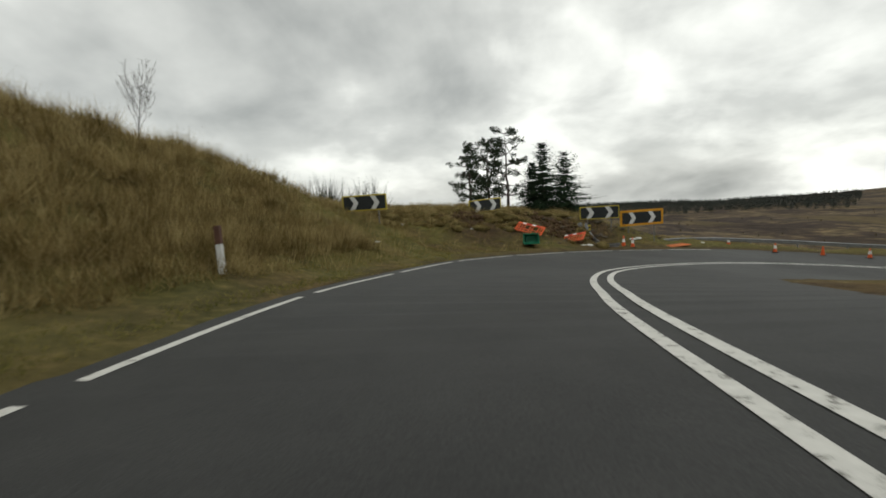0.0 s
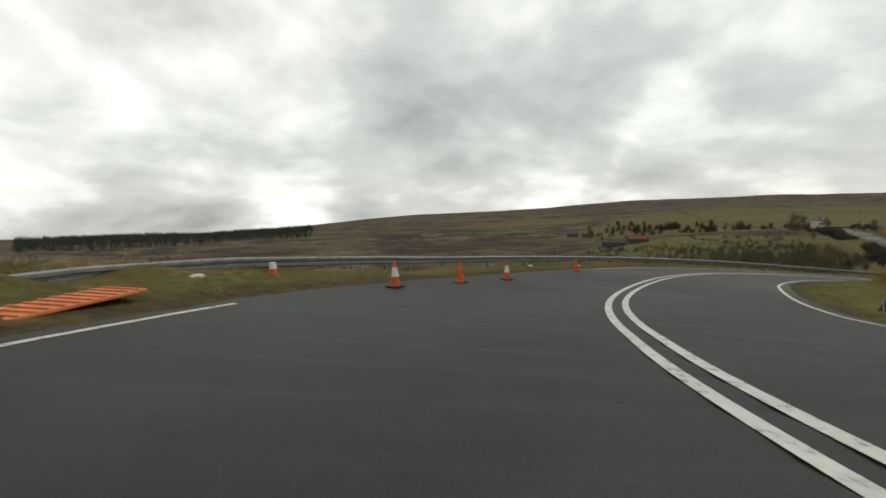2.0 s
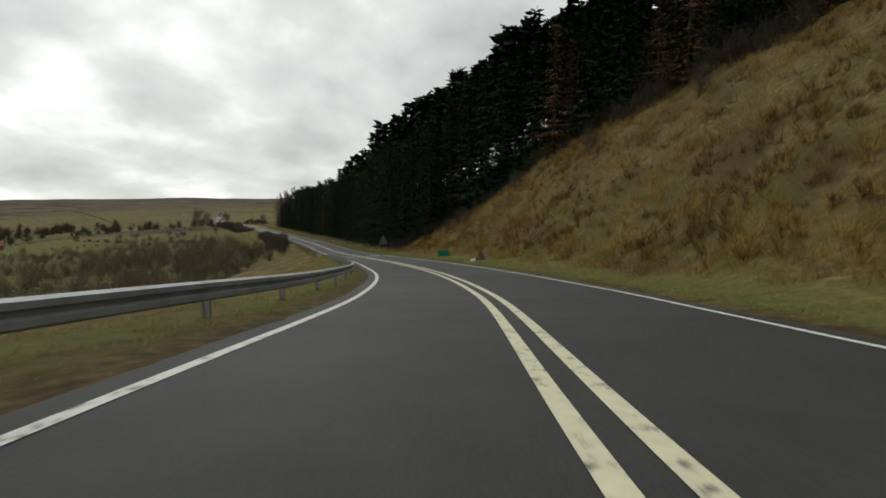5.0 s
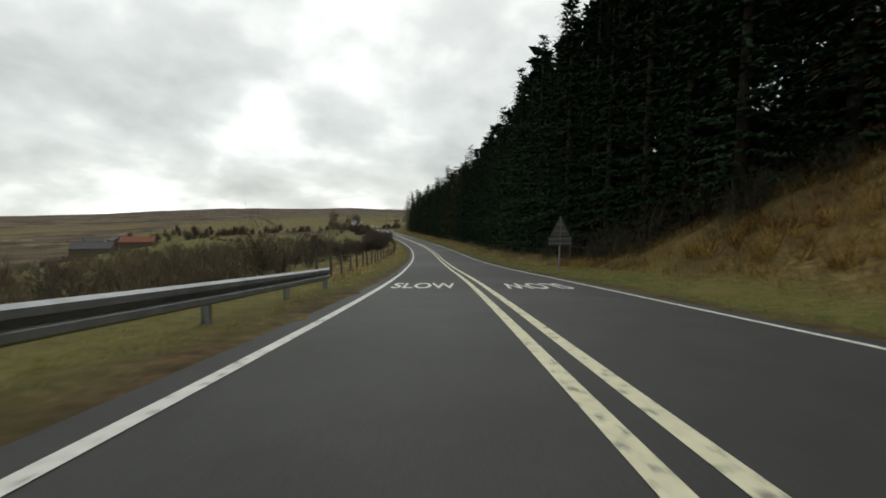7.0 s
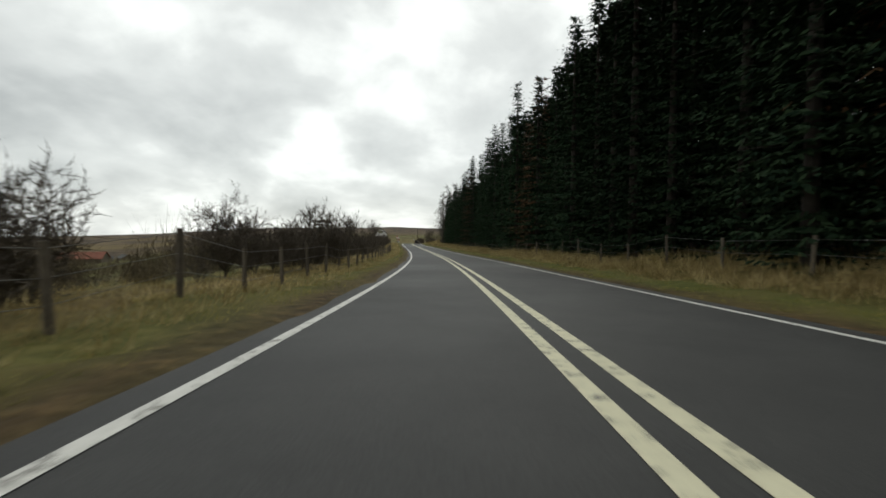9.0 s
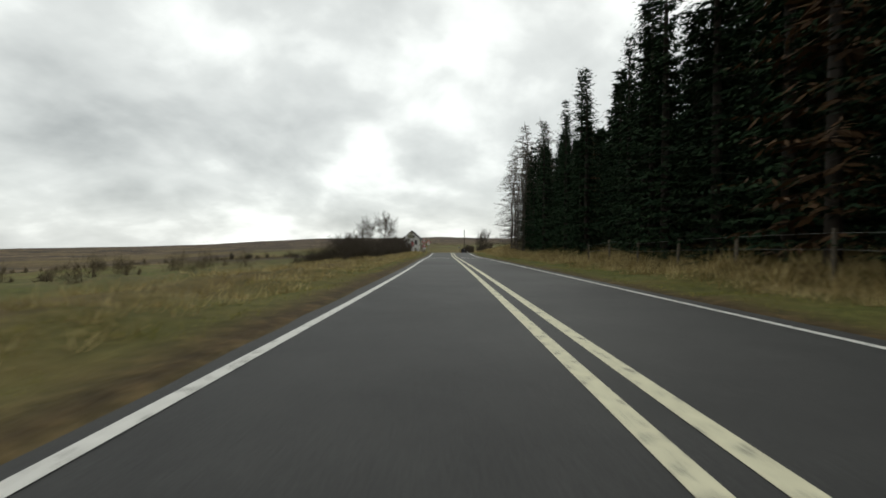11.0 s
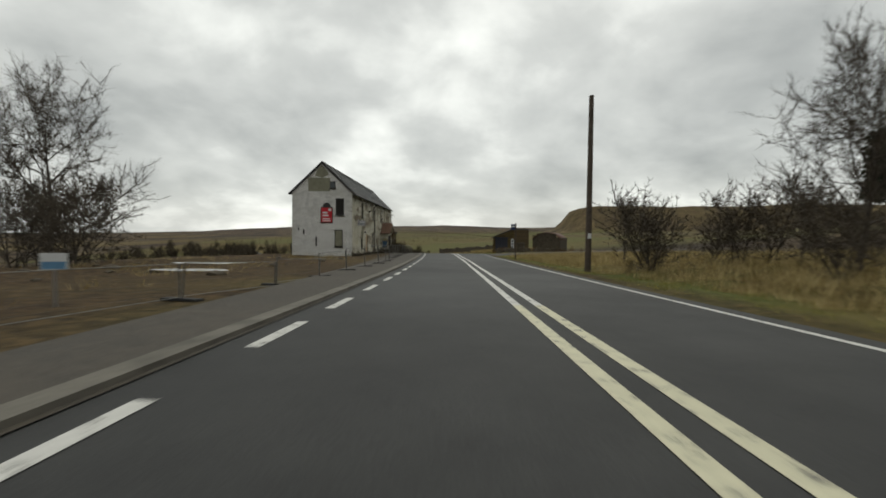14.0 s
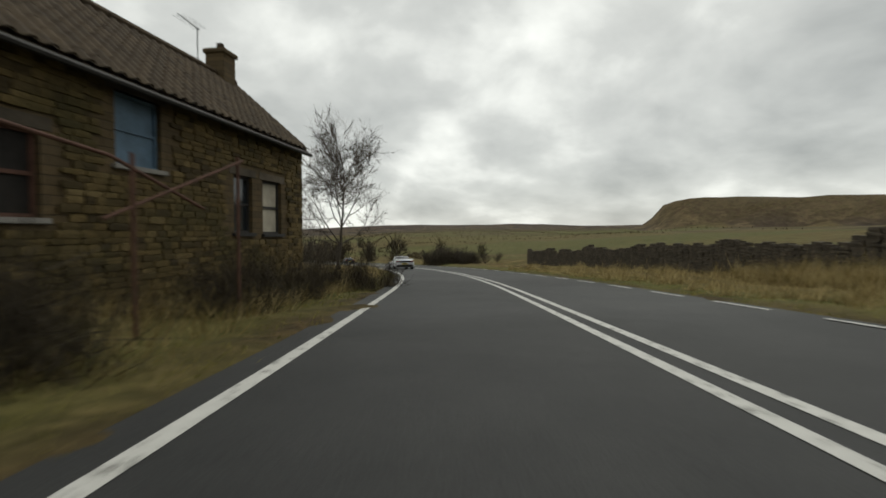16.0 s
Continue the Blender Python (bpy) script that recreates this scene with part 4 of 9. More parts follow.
M_ORANGE_FADED = plain("faded_orange_plastic", (0.62, 0.20, 0.07), 0.55, vary=0.25, scale=5.0, bump=0.1)
M_BAND = plain("reflective_white_band", (0.72, 0.72, 0.7), 0.35, vary=0.15, scale=6.0, bump=0.05)
M_RUBBER = plain("black_rubber", (0.03, 0.03, 0.03), 0.8, vary=0.4, scale=9.0)
M_GREEN = plain("green_plastic", (0.01, 0.165, 0.09), 0.5, vary=0.25, scale=3.0, bump=0.1)
M_TIMBER = plain("weathered_timber", (0.1, 0.084, 0.064), 0.9, vary=0.4, scale=7.0, bump=0.5, spread=0.25)
M_DARKTIMBER = plain("creosoted_pole", (0.075, 0.058, 0.045), 0.85, vary=0.4, scale=5.0, bump=0.4)
M_STONE = plain("weathered_stone", (0.085, 0.07, 0.05), 0.92, vary=0.45, scale=2.5, bump=0.6, spread=0.3)
M_LITTER = plain("white_litter", (0.62, 0.62, 0.6), 0.7, vary=0.2, scale=6.0)
M_RUST = plain("rusty_brown", (0.10, 0.05, 0.035), 0.8, vary=0.4, scale=5.0, bump=0.3)


def facing(left, right, z):
    """The pose of a flat sign between two places seen from its front, with x to the right."""
    a, b = Vector((*left, 0)), Vector((*right, 0))
    d = (b - a).normalized()
    mid = (a + b) / 2
    return Matrix.Translation((mid.x, mid.y, z)) @ Matrix.Rotation(math.atan2(d.y, d.x), 4, "Z"), (b - a).length


def chevron_sign(left, right, low, high, border, border_w, label, tilt_deg=0.0):
    mid = ((left[0] + right[0]) / 2, (left[1] + right[1]) / 2)
    ground_z = land_z(*mid)
    m, w = facing(left, right, ground_z)
    sign = thing("chevron_sign", m @ Matrix.Rotation(radians(tilt_deg), 4, "Y"), label, "road sign", "chevron signs round the bend")
    h, lo = high - low, low - ground_z
    cz = lo + h / 2
    bm = new_bm()
    box(bm, (w, 0.05, h), (0, 0, cz), 0.01)
    part("border", bm, border, sign)
    iw, ih = w - 2 * border_w, h - 2 * border_w
    bm = new_bm()
    box(bm, (iw, 0.012, ih), (0, -0.031, cz))
    part("panel", bm, M_BLACK, sign)
    for k in (-1, 1):
        bm = new_bm()
        x0 = k * iw * 0.25 - ih * 0.34
        a = ih * 0.52
        pts = [(x0, cz + ih / 2), (x0 + a * 0.75, cz + ih / 2), (x0 + a * 0.75 + a * 0.62, cz), (x0 + a * 0.75, cz - ih / 2), (x0, cz - ih / 2), (x0 + a * 0.62, cz)]
        front = [bm.verts.new((p[0], -0.043, p[1])) for p in pts]
        back = [bm.verts.new((p[0], -0.034, p[1])) for p in pts]
        bm.faces.new((front[0], front[1], front[2], front[5]))
        bm.faces.new((front[5], front[2], front[3], front[4]))
        for i in range(6):
            j = (i + 1) % 6
            bm.faces.new((front[i], back[i], back[j], front[j]))
        bmesh.ops.recalc_face_normals(bm, faces=bm.faces)
        part("chevron", bm, M_WHITE, sign)
    for k in (-1, 1):
        bm = new_bm()
        tube(bm, (k * w * 0.3, 0.06, -0.3), (k * w * 0.3, 0.06, lo + h + 0.07), 0.038, n=10)
        part("post", bm, M_GREYPOST, sign)
    return sign


chevron_sign((-36.92, -310.85), (-36.70, -308.20), 21.9, 22.8, M_YELLOW, 0.07, "black and white chevron sign edged yellow on a grassy bank")
chevron_sign((-44.95, -303.9), (-45.85, -301.5), 21.1, 22.05, M_YELLOW, 0.07, "black and white chevron sign leaning behind the soil mound", -3.0)
chevron_sign((-47.35, -295.45), (-47.12, -292.55), 19.95, 20.92, M_YELLOW, 0.06, "black and white chevron sign edged yellow above broken ground")
chevron_sign((-47.65, -292.35), (-48.45, -288.85), 19.2, 20.42, M_AMBER, 0.17, "black and white chevron sign with a wide amber border")


def traffic_cone(p, label, banded, h=0.70, lean=0.0):
    cone = thing("traffic_cone", Matrix.Translation(p) @ Matrix.Rotation(lean, 4, "X"), label, "traffic cone", "cones along the bend")
    bm = new_bm()
    box(bm, (0.40, 0.40, 0.045), (0, 0, 0.0225), 0.012)
    part("base", bm, M_RUBBER if banded else M_RUST, cone)
    rings = ((0.045, 0.40), (0.40, 0.74), (0.74, 1.0))
    for k, (a, b) in enumerate(rings):
        bm = new_bm()
        r = lambda u: 0.145 * (1 - u) + 0.028 * u
        e = 0.004 if k == 1 else 0.0
        tube(bm, (0, 0, h * a), (0, 0, h * b), r(a) + e, r(b) + e, 20)
        part(("lower_cone", "sleeve", "tip")[k], bm, M_BAND if (banded and k == 1) else M_ORANGE, cone, smooth=False)
    return cone


for x, y, banded, lb in ((-44.56, -293.0, True, "orange traffic cone with a white band beside the broken barrier"), (-44.5, -292.4, True, "orange traffic cone with a white band beside the broken barrier"),
                         (-47.2, -281.3, True, "orange traffic cone with a white band at the road edge"), (-47.4, -277.85, False, "plain orange traffic cone at the road edge"),
                         (-47.3, -274.7, True, "orange traffic cone with a white band at the road edge"), (-47.35, -266.7, False, "plain orange traffic cone on the asphalt edge")):
    zz, ct, co, cr = (v[0] for v in land_at([x], [y]))
    road_z = float(spot(ct, co).z)
    traffic_cone((x, y, max(zz, road_z)), lb, banded, 0.74 if banded else 0.70)
p = stand(2.6, -6.9)
stub = thing("cone_stub", Matrix.Translation(p), "broken half of a red and white cone lying on the verge", "traffic cone")
bm = new_bm()
tube(bm, (0, 0, 0.0), (0, 0, 0.17), 0.13, 0.10, 16)
part("lower_cone", bm, M_ORANGE, stub)
bm = new_bm()
tube(bm, (0, 0, 0.17), (0, 0, 0.34), 0.104, 0.075, 16)
part("sleeve", bm, M_BAND, stub)


# ---------------------------------------------------------------- crash barrier
RAIL = ((2.22, -8.3), (2.6, -8.4), (3.0, -7.3), (3.4, -6.2), (3.8, -5.4), (4.3, -4.9), (5.0, -4.1), (6.0, -3.35), (7.45, -3.2))
RAIL_UP = ((2.22, 0.22), (2.3, 0.35), (2.42, 0.52), (2.6, 0.62), (2.9, 0.64), (9, 0.64))
barrier = thing("crash_barrier", Matrix(), "long galvanised steel crash barrier on posts round the bend", "crash barrier")
sa, sb = np.interp(2.22, L_T, L_S), np.interp(7.45, L_T, L_S)
rail_s = np.arange(sa, sb, 0.8)
prof = [(-0.02, -0.155), (0.045, -0.12), (0.045, -0.055), (-0.02, -0.03), (-0.02, 0.03), (0.045, 0.055), (0.045, 0.12), (-0.02, 0.155)]
verts, rows_n = [], len(rail_s)
for s in rail_s:
    t = float(np.interp(s, L_S, L_T))
    c = stand(t, float(by(RAIL, t)))
    sd = spot(t, 1.0) - spot(t, 0.0)
    sd.z = 0
    sd.normalize()
    road_ref = float(spot(t, float(by(RAIL, t))).z) - 0.03
    up = road_ref + float(by(RAIL_UP, t)) - 0.16
    for w, v in prof:
        verts.append((c.x + sd.x * w, c.y + sd.y * w, up + v))
nP = len(prof)
faces = [(i * nP + k, i * nP + k + 1, (i + 1) * nP + k + 1, (i + 1) * nP + k) for i in range(rows_n - 1) for k in range(nP - 1)]
rail = mesh_object("rail", verts, faces, M_STEEL, barrier, smooth=False)
sol = rail.modifiers.new("thickness", "SOLIDIFY")
sol.thickness = 0.006
for s in np.arange(sa + 2.5, sb - 0.4, 3.2):
    t = float(np.interp(s, L_S, L_T))
    c = stand(t, float(by(RAIL, t)) - 0.12)
    road_ref = float(spot(t, float(by(RAIL, t))).z) - 0.03
    top = road_ref + float(by(RAIL_UP, t)) - 0.02
    bm = new_bm()
    rot = Matrix.Rotation(radians(heading(t)), 4, "Z")
    for sx, sy, ox in ((0.11, 0.008, 0), (0.008, 0.06, -0.055), (0.008, 0.06, 0.055)):
        box(bm, (sx, sy, top - c.z + 0.3), (c.x, c.y, (top + c.z - 0.3) / 2), 0, rot @ Matrix.Translation((ox, 0, 0)))
    part("post", bm, M_STEEL, barrier)
bm = new_bm()
e_ = Vector(verts[-nP // 2])
box(bm, (0.05, 0.34, 0.30), (e_.x, e_.y + 0.12, e_.z), 0.02, Matrix.Rotation(radians(heading(7.45)), 4, "Z"))
part("end_plate", bm, M_STEEL, barrier)

# the torn-off start of the barrier, leaning on the mound
torn = thing("torn_barrier_end", Matrix.Translation((-44.5, -295.1, land_z(-44.5, -295.1))), "torn and twisted end of a steel crash barrier lying on soil", "crash barrier")


def swept(bm, pts, profile, roll=0.0):
    """A strip of the profile along straight stretches between points."""
    prev = None
    for i, p in enumerate(pts):
        q = pts[min(i + 1, len(pts) - 1)] - pts[max(i - 1, 0)]
        q.normalize()
        s = Vector((0, 0, 1)).cross(q).normalized()
        u = q.cross(s)
        a = roll * i
        s2, u2 = s * math.cos(a) + u * math.sin(a), u * math.cos(a) - s * math.sin(a)
        ring = [bm.verts.new(p + s2 * w + u2 * v) for w, v in profile]
        if prev:
            for k in range(len(ring) - 1):
                bm.faces.new((prev[k], prev[k + 1], ring[k + 1], ring[k]))
        prev = ring


bm = new_bm()
t_z = land_z(-44.5, -295.1)
swept(bm, [Vector(v) for v in ((-1.05, -0.35, 19.75 - t_z), (-0.55, -0.2, 19.2 - t_z), (0.0, 0.0, 18.75 - t_z), (0.55, 0.3, 18.4 - t_z), (0.9, 0.65, 18.32 - t_z), (0.75, 1.3, 18.3 - t_z), (0.45, 1.7, 18.26 - t_z))], prof, 0.08)
ob = part("rail", bm, M_STEEL, torn)
ob.modifiers.new("thickness", "SOLIDIFY").thickness = 0.008
bm = new_bm()
swept(bm, [Vector(v) for v in ((-1.0, -0.75, 19.85 - t_z), (-1.0, -0.6, 19.2 - t_z), (-0.75, -0.5, 18.6 - t_z))], prof, 0.2)
ob = part("torn_strip", bm, M_STEEL, torn)
ob.modifiers.new("thickness", "SOLIDIFY").thickness = 0.008
hz = thing("hazard_post", Matrix.Translation((-45.0, -295.2, land_z(-45.0, -295.2) - 0.5)) @ Matrix.Rotation(0.06, 4, "X"), "black and yellow striped hazard post stuck in the mound", "post")
for k in range(7):
    bm = new_bm()
    box(bm, (0.16, 0.13, 0.135), (0, 0, 0.55 + k * 0.134), 0.0)
    for v in bm.verts:
        v.co.z += v.co.x * 0.45
    part("stripe", bm, M_YELLOW if k % 2 else M_BLACK, hz)
bm = new_bm()
box(bm, (0.10, 0.1, 0.9), (0, 0.0, 0.06))
part("stake", bm, M_GREYPOST, hz)


def safety_barrier(m, label, missing=()):
    """A moulded plastic pedestrian barrier with upright bars and a white and red reflective board."""
    b = thing("plastic_barrier", m, label, "safety barrier", "fallen orange barriers")
    w, h = 1.9, 0.92
    bm = new_bm()
    for z, t in ((0.05, 0.10), (0.30, 0.06), (h - 0.09, 0.18)):
        box(bm, (w, 0.055, t), (0, 0, z), 0.012)
    for x in (-w / 2 + 0.05, w / 2 - 0.05):
        box(bm, (0.1, 0.06, h), (x, 0, h / 2), 0.015)
    part("frame", bm, M_ORANGE, b)
    for k in range(9):
        if k in missing:
            continue
        bm = new_bm()
        box(bm, (0.055, 0.045, h - 0.22), (-w / 2 + 0.2 + k * (w - 0.4) / 8, 0, h / 2 - 0.02), 0.008)
        part("bar", bm, M_ORANGE, b)
    for k, x in enumerate((-0.5, -0.17, 0.17, 0.5)):
        bm = new_bm()
        box(bm, (0.26, 0.008, 0.13), (x, -0.032, h - 0.09))
        part("reflector", bm, M_BAND if k % 2 == 0 else M_RED, b)
    return b


def laid(p, yaw, back, roll=0.0):
    return Matrix.Translation(p) @ Matrix.Rotation(radians(yaw), 4, "Z") @ Matrix.Rotation(radians(roll), 4, "Y") @ Matrix.Rotation(radians(-back), 4, "X")


safety_barrier(laid(Vector((-43.1, -297.0, land_z(-43.1, -297.0) + 0.05)), 58, 60, -10), "orange plastic barrier toppled against the soil bank")
safety_barrier(laid(Vector((-41.75, -300.0, land_z(-41.75, -300.0) + 0.12)), 66, 58, 14), "orange plastic barrier fallen behind an overturned green bin", (3, 6))
bd = thing("orange_board", Matrix.Translation(stand(2.33, -6.2) + Vector((0, 0, 0.05))) @ Matrix.Rotation(radians(heading(2.33) + 92), 4, "Z") @ Matrix.Rotation(0.05, 4, "X"), "faded orange barrier panel lying flat on the verge", "safety barrier")
bm = new_bm()
box(bm, (2.1, 0.8, 0.05), (0, 0, 0), 0.015)
part("sheet", bm, M_ORANGE_FADED, bd)
for k in range(10):
    bm = new_bm()
    box(bm, (0.05, 0.72, 0.03), (-0.9 + k * 0.2, 0, 0.035), 0.008)
    part("rib", bm, M_ORANGE_FADED, bd)


def grit_bin(m, label, lid_flat=False):
    """An open tapering plastic bin with a rim and ribs, its lid thrown back on the hinge."""
    b = thing("grit_bin", m, label, "grit bin")

    def taper(bm):
        for v in bm.verts:
            k = 0.82 + 0.18 * min(1, v.co.z / 0.67)
            v.co.x *= k
            v.co.y *= k
        return bm

    bm = new_bm()
    box(bm, (1.04, 0.64, 0.05), (0, 0, 0.06), 0.01)
    for y in (-0.33, 0.33):
        box(bm, (1.1, 0.04, 0.62), (0, y, 0.36), 0.012)
    for x in (-0.53, 0.53):
        box(bm, (0.04, 0.62, 0.62), (x, 0, 0.36), 0.012)
    part("body", taper(bm), M_GREEN, b)
    bm = new_bm()
    for y in (-0.36, 0.36):
        box(bm, (1.2, 0.08, 0.12), (0, y, 0.64), 0.02)
    for x in (-0.56, 0.56):
        box(bm, (0.08, 0.64, 0.12), (x, 0, 0.64), 0.02)
    part("rim", bm, M_GREEN, b)
    bm = new_bm()
    box(bm, (1.16, 0.7, 0.05), (0, 0, 0), 0.02)
    for y in (-0.33, 0.33):
        box(bm, (1.16, 0.04, 0.12), (0, y, -0.06), 0.012)
    for x in (-0.56, 0.56):
        box(bm, (0.04, 0.62, 0.12), (x, 0, -0.06), 0.012)
    lid = part("lid", bm, M_GREEN, b)
    lid.matrix_basis = (Matrix.Translation((0, -0.40, 1.06)) @ Matrix.Rotation(radians(96), 4, "X")) if lid_flat else (Matrix.Translation((0, 0.46, 0.36)) @ Matrix.Rotation(radians(-97), 4, "X"))
    for x in (-0.4, 0.4):
        bm = new_bm()
        box(bm, (0.14, 0.5, 0.07), (x, 0, 0.03), 0.01)
        part("foot", bm, M_GREEN, b)
    for x in (-0.3, 0.0, 0.3):
        bm = new_bm()
        box(bm, (0.06, 0.03, 0.5), (x, -0.35, 0.38), 0.01)
        part("rib", taper(bm), M_GREEN, b)
    return b


p = Vector((-10.3, -197.3, land_z(-10.3, -197.3)))
grit_bin(Matrix.Translation(p) @ Matrix.Rotation(radians(heading(6.8) - 22), 4, "Z"), "open green plastic grit bin standing on the grass verge")
p = Vector((-40.3, -299.9, land_z(-40.3, -299.9) + 0.31))
grit_bin(Matrix.Translation(p) @ Matrix.Rotation(radians(86), 4, "Z") @ Matrix.Rotation(radians(80), 4, "X") @ Matrix.Scale(0.84, 4), "open green plastic grit bin lying on its back", True)


def temporary_sign(p, yaw, label, size=0.75):
    s = thing("folding_road_sign", Matrix.Translation(p) @ Matrix.Rotation(radians(yaw), 4, "Z") @ Matrix.Rotation(radians(-12), 4, "X"), label, "road sign", "temporary signs on the verge")
    bm = new_bm()
    pts = [(-size / 2, 0.05), (size / 2, 0.05), (0.04, size * 0.9), (-0.04, size * 0.9)]
    f = [bm.verts.new((x, -0.012, z)) for x, z in pts]
    g = [bm.verts.new((x, 0.012, z)) for x, z in pts]
    bm.faces.new(f)
    bm.faces.new(g[::-1])
    for i in range(4):
        j = (i + 1) % 4
        bm.faces.new((f[i], g[i], g[j], f[j]))
    bmesh.ops.recalc_face_normals(bm, faces=bm.faces)
    part("plate", bm, M_RUST, s)
    for x in (-0.22, 0.22):
        bm = new_bm()
        tube(bm, (x, -0.02, size * 0.5), (x * 1.4, -0.42, -0.02), 0.014, n=6)
        part("leg", bm, M_GREYPOST, s)
    return s


temporary_sign(stand(6.42, 7.0), heading(6.42), "dark back of a folding triangular sign on the grass", 0.95)
temporary_sign(stand(3.05, 8.6), heading(3.05), "dark back of a folding triangular sign inside the bend", 0.7)


def lump(name, p, size, mat, label, category, seed, flat=0.5):
    rs = np.random.RandomState(seed)
    bm = new_bm()
    bmesh.ops.create_icosphere(bm, subdivisions=2, radius=0.5)
    for v in bm.verts:
        n = noise.noise(v.co * 2.6 + Vector((seed, 0, 0)))
        v.co *= (1 + 0.45 * n)
        v.co = Vector((v.co.x * size[0], v.co.y * size[1], v.co.z * size[2] + size[2] * flat * 0.5))
    ob = part(name, bm, mat, smooth=False)
    ob.matrix_world = Matrix.Translation(p) @ Matrix.Rotation(rs.uniform(0, 6.28), 4, "Z")
    return tagged(ob, label, category)


lump("white_sack", stand(6.43, 6.5), (0.6, 0.4, 0.25), M_LITTER, "crumpled white sack on the grass verge", "litter", 3)
for k, (t, o, s) in enumerate(((3.36, -5.4, 0.34), (2.5, -7.2, 0.4), (2.2, -7.5, 0.75), (2.16, -7.3, 0.6), (1.55, -10.6, 0.4), (1.35, -12.6, 0.4), (1.05, -8.0, 0.22), (2.62, -7.4, 0.25), (3.6, -4.8, 0.25), (1.45, -9.0, 0.18))):
    lump("litter", stand(t, o), (s, s * 0.55, s * 0.32), M_LITTER, "scrap of white litter lying on the verge", "litter", 40 + k)
rs_st = np.random.RandomState(5)
for k in range(90):
    t, o = rs_st.normal(1.92, 0.17), -rs_st.uniform(7.0, 10.6)
    s = rs_st.uniform(0.12, 0.5)
    tagged(lump("stone", stand(t, o, 0.02), (s, s * rs_st.uniform(0.5, 0.9), s * rs_st.uniform(0.3, 0.6)), M_STONE, "rough brown stone in the dug-out bank", "stone", 100 + k), group="stones in the broken bank")



def clods(name, places, mat, label, seed):
    """Lumps of earth or turf lying against one another, one object; places: x, y, width, height."""
    rs = np.random.RandomState(seed)
    bm = new_bm()
    bmesh.ops.create_icosphere(bm, subdivisions=2, radius=0.5)
    unit = np.array([v.co[:] for v in bm.verts])
    tri = np.array([[v.index for v in f.verts] for f in bm.faces])
    bm.free()
    P = np.array(places)
    z = land_at(P[:, 0], P[:, 1])[0]
    v_all, f_all = [], []
    for k, (x, y, w_, h_) in enumerate(P):
        a = rs.uniform(0, 6.28)
        q = unit * (1 + 0.16 * rs.normal(0, 1, (len(unit), 1)))
        q = q * np.array([w_, w_ * rs.uniform(0.6, 1.0), h_])
        q = np.stack([q[:, 0] * math.cos(a) - q[:, 1] * math.sin(a), q[:, 0] * math.sin(a) + q[:, 1] * math.cos(a), q[:, 2]], 1)
        v_all.append(q + np.array([x, y, z[k] + h_ * 0.12]))
        f_all.append(tri + k * len(unit))
    return tagged(mesh_object(name, np.concatenate(v_all), np.concatenate(f_all), mat), label, "earth", kind="stuff")


M_CLOD = plain("broken_earth", (0.068, 0.043, 0.024), 0.95, vary=0.55, scale=2.2, bump=0.8, specular=0.1)
M_TURF = plain("matted_turf", (0.105, 0.083, 0.03), 0.95, vary=0.5, scale=3.0, bump=0.9, specular=0.1)
rs_c = np.random.RandomState(31)
earth = [(-44.9 + rs_c.normal(0, 0.9), -298.0 + rs_c.normal(0, 1.3), w_, w_ * rs_c.uniform(0.5, 0.9)) for w_ in rs_c.uniform(0.12, 0.55, 190)]
earth += [(-42.9 + rs_c.normal(0, 0.7), -304.1 + rs_c.normal(0, 0.75), w_, w_ * rs_c.uniform(0.5, 0.9)) for w_ in rs_c.uniform(0.12, 0.5, 120)]
clods("broken_earth", earth, M_CLOD, "dark brown clods of earth where the bank has slipped", 32)
turf = []
for _ in range(210):
    u_ = rs_c.uniform(-0.6, 1.1)
    x_, y_ = -42.6 - 2.8 * u_ + rs_c.normal(0, 1.1), -305.0 + 8.4 * u_ + rs_c.normal(0, 0.5)
    w_ = rs_c.uniform(0.5, 1.25)
    bare = min(math.hypot(x_ + 44.9, y_ + 298.0) / 1.7, math.hypot(x_ + 42.9, y_ + 304.1) / 1.2)
    if bare > 1:
        turf.append((x_, y_, w_, w_ * rs_c.uniform(0.3, 0.5)))
clods("turf_hummocks", turf, M_TURF, "matted olive turf hummocks over the slipped bank", 33)

mk = thing("marker_post", Matrix.Translation((-20.1, -307.8, land_z(-20.1, -307.8))) @ Matrix.Rotation(radians(20), 4, "Z"), "white verge marker post with a red top in the grass", "marker post")
bm = new_bm()
box(bm, (0.22, 0.10, 0.66), (0, 0, 0.28), 0.012)
part("post", bm, M_WHITE, mk)
bm = new_bm()
box(bm, (0.23, 0.105, 0.36), (0, 0, 0.79), 0.012)
part("cap", bm, M_RUST, mk, "dull red top")


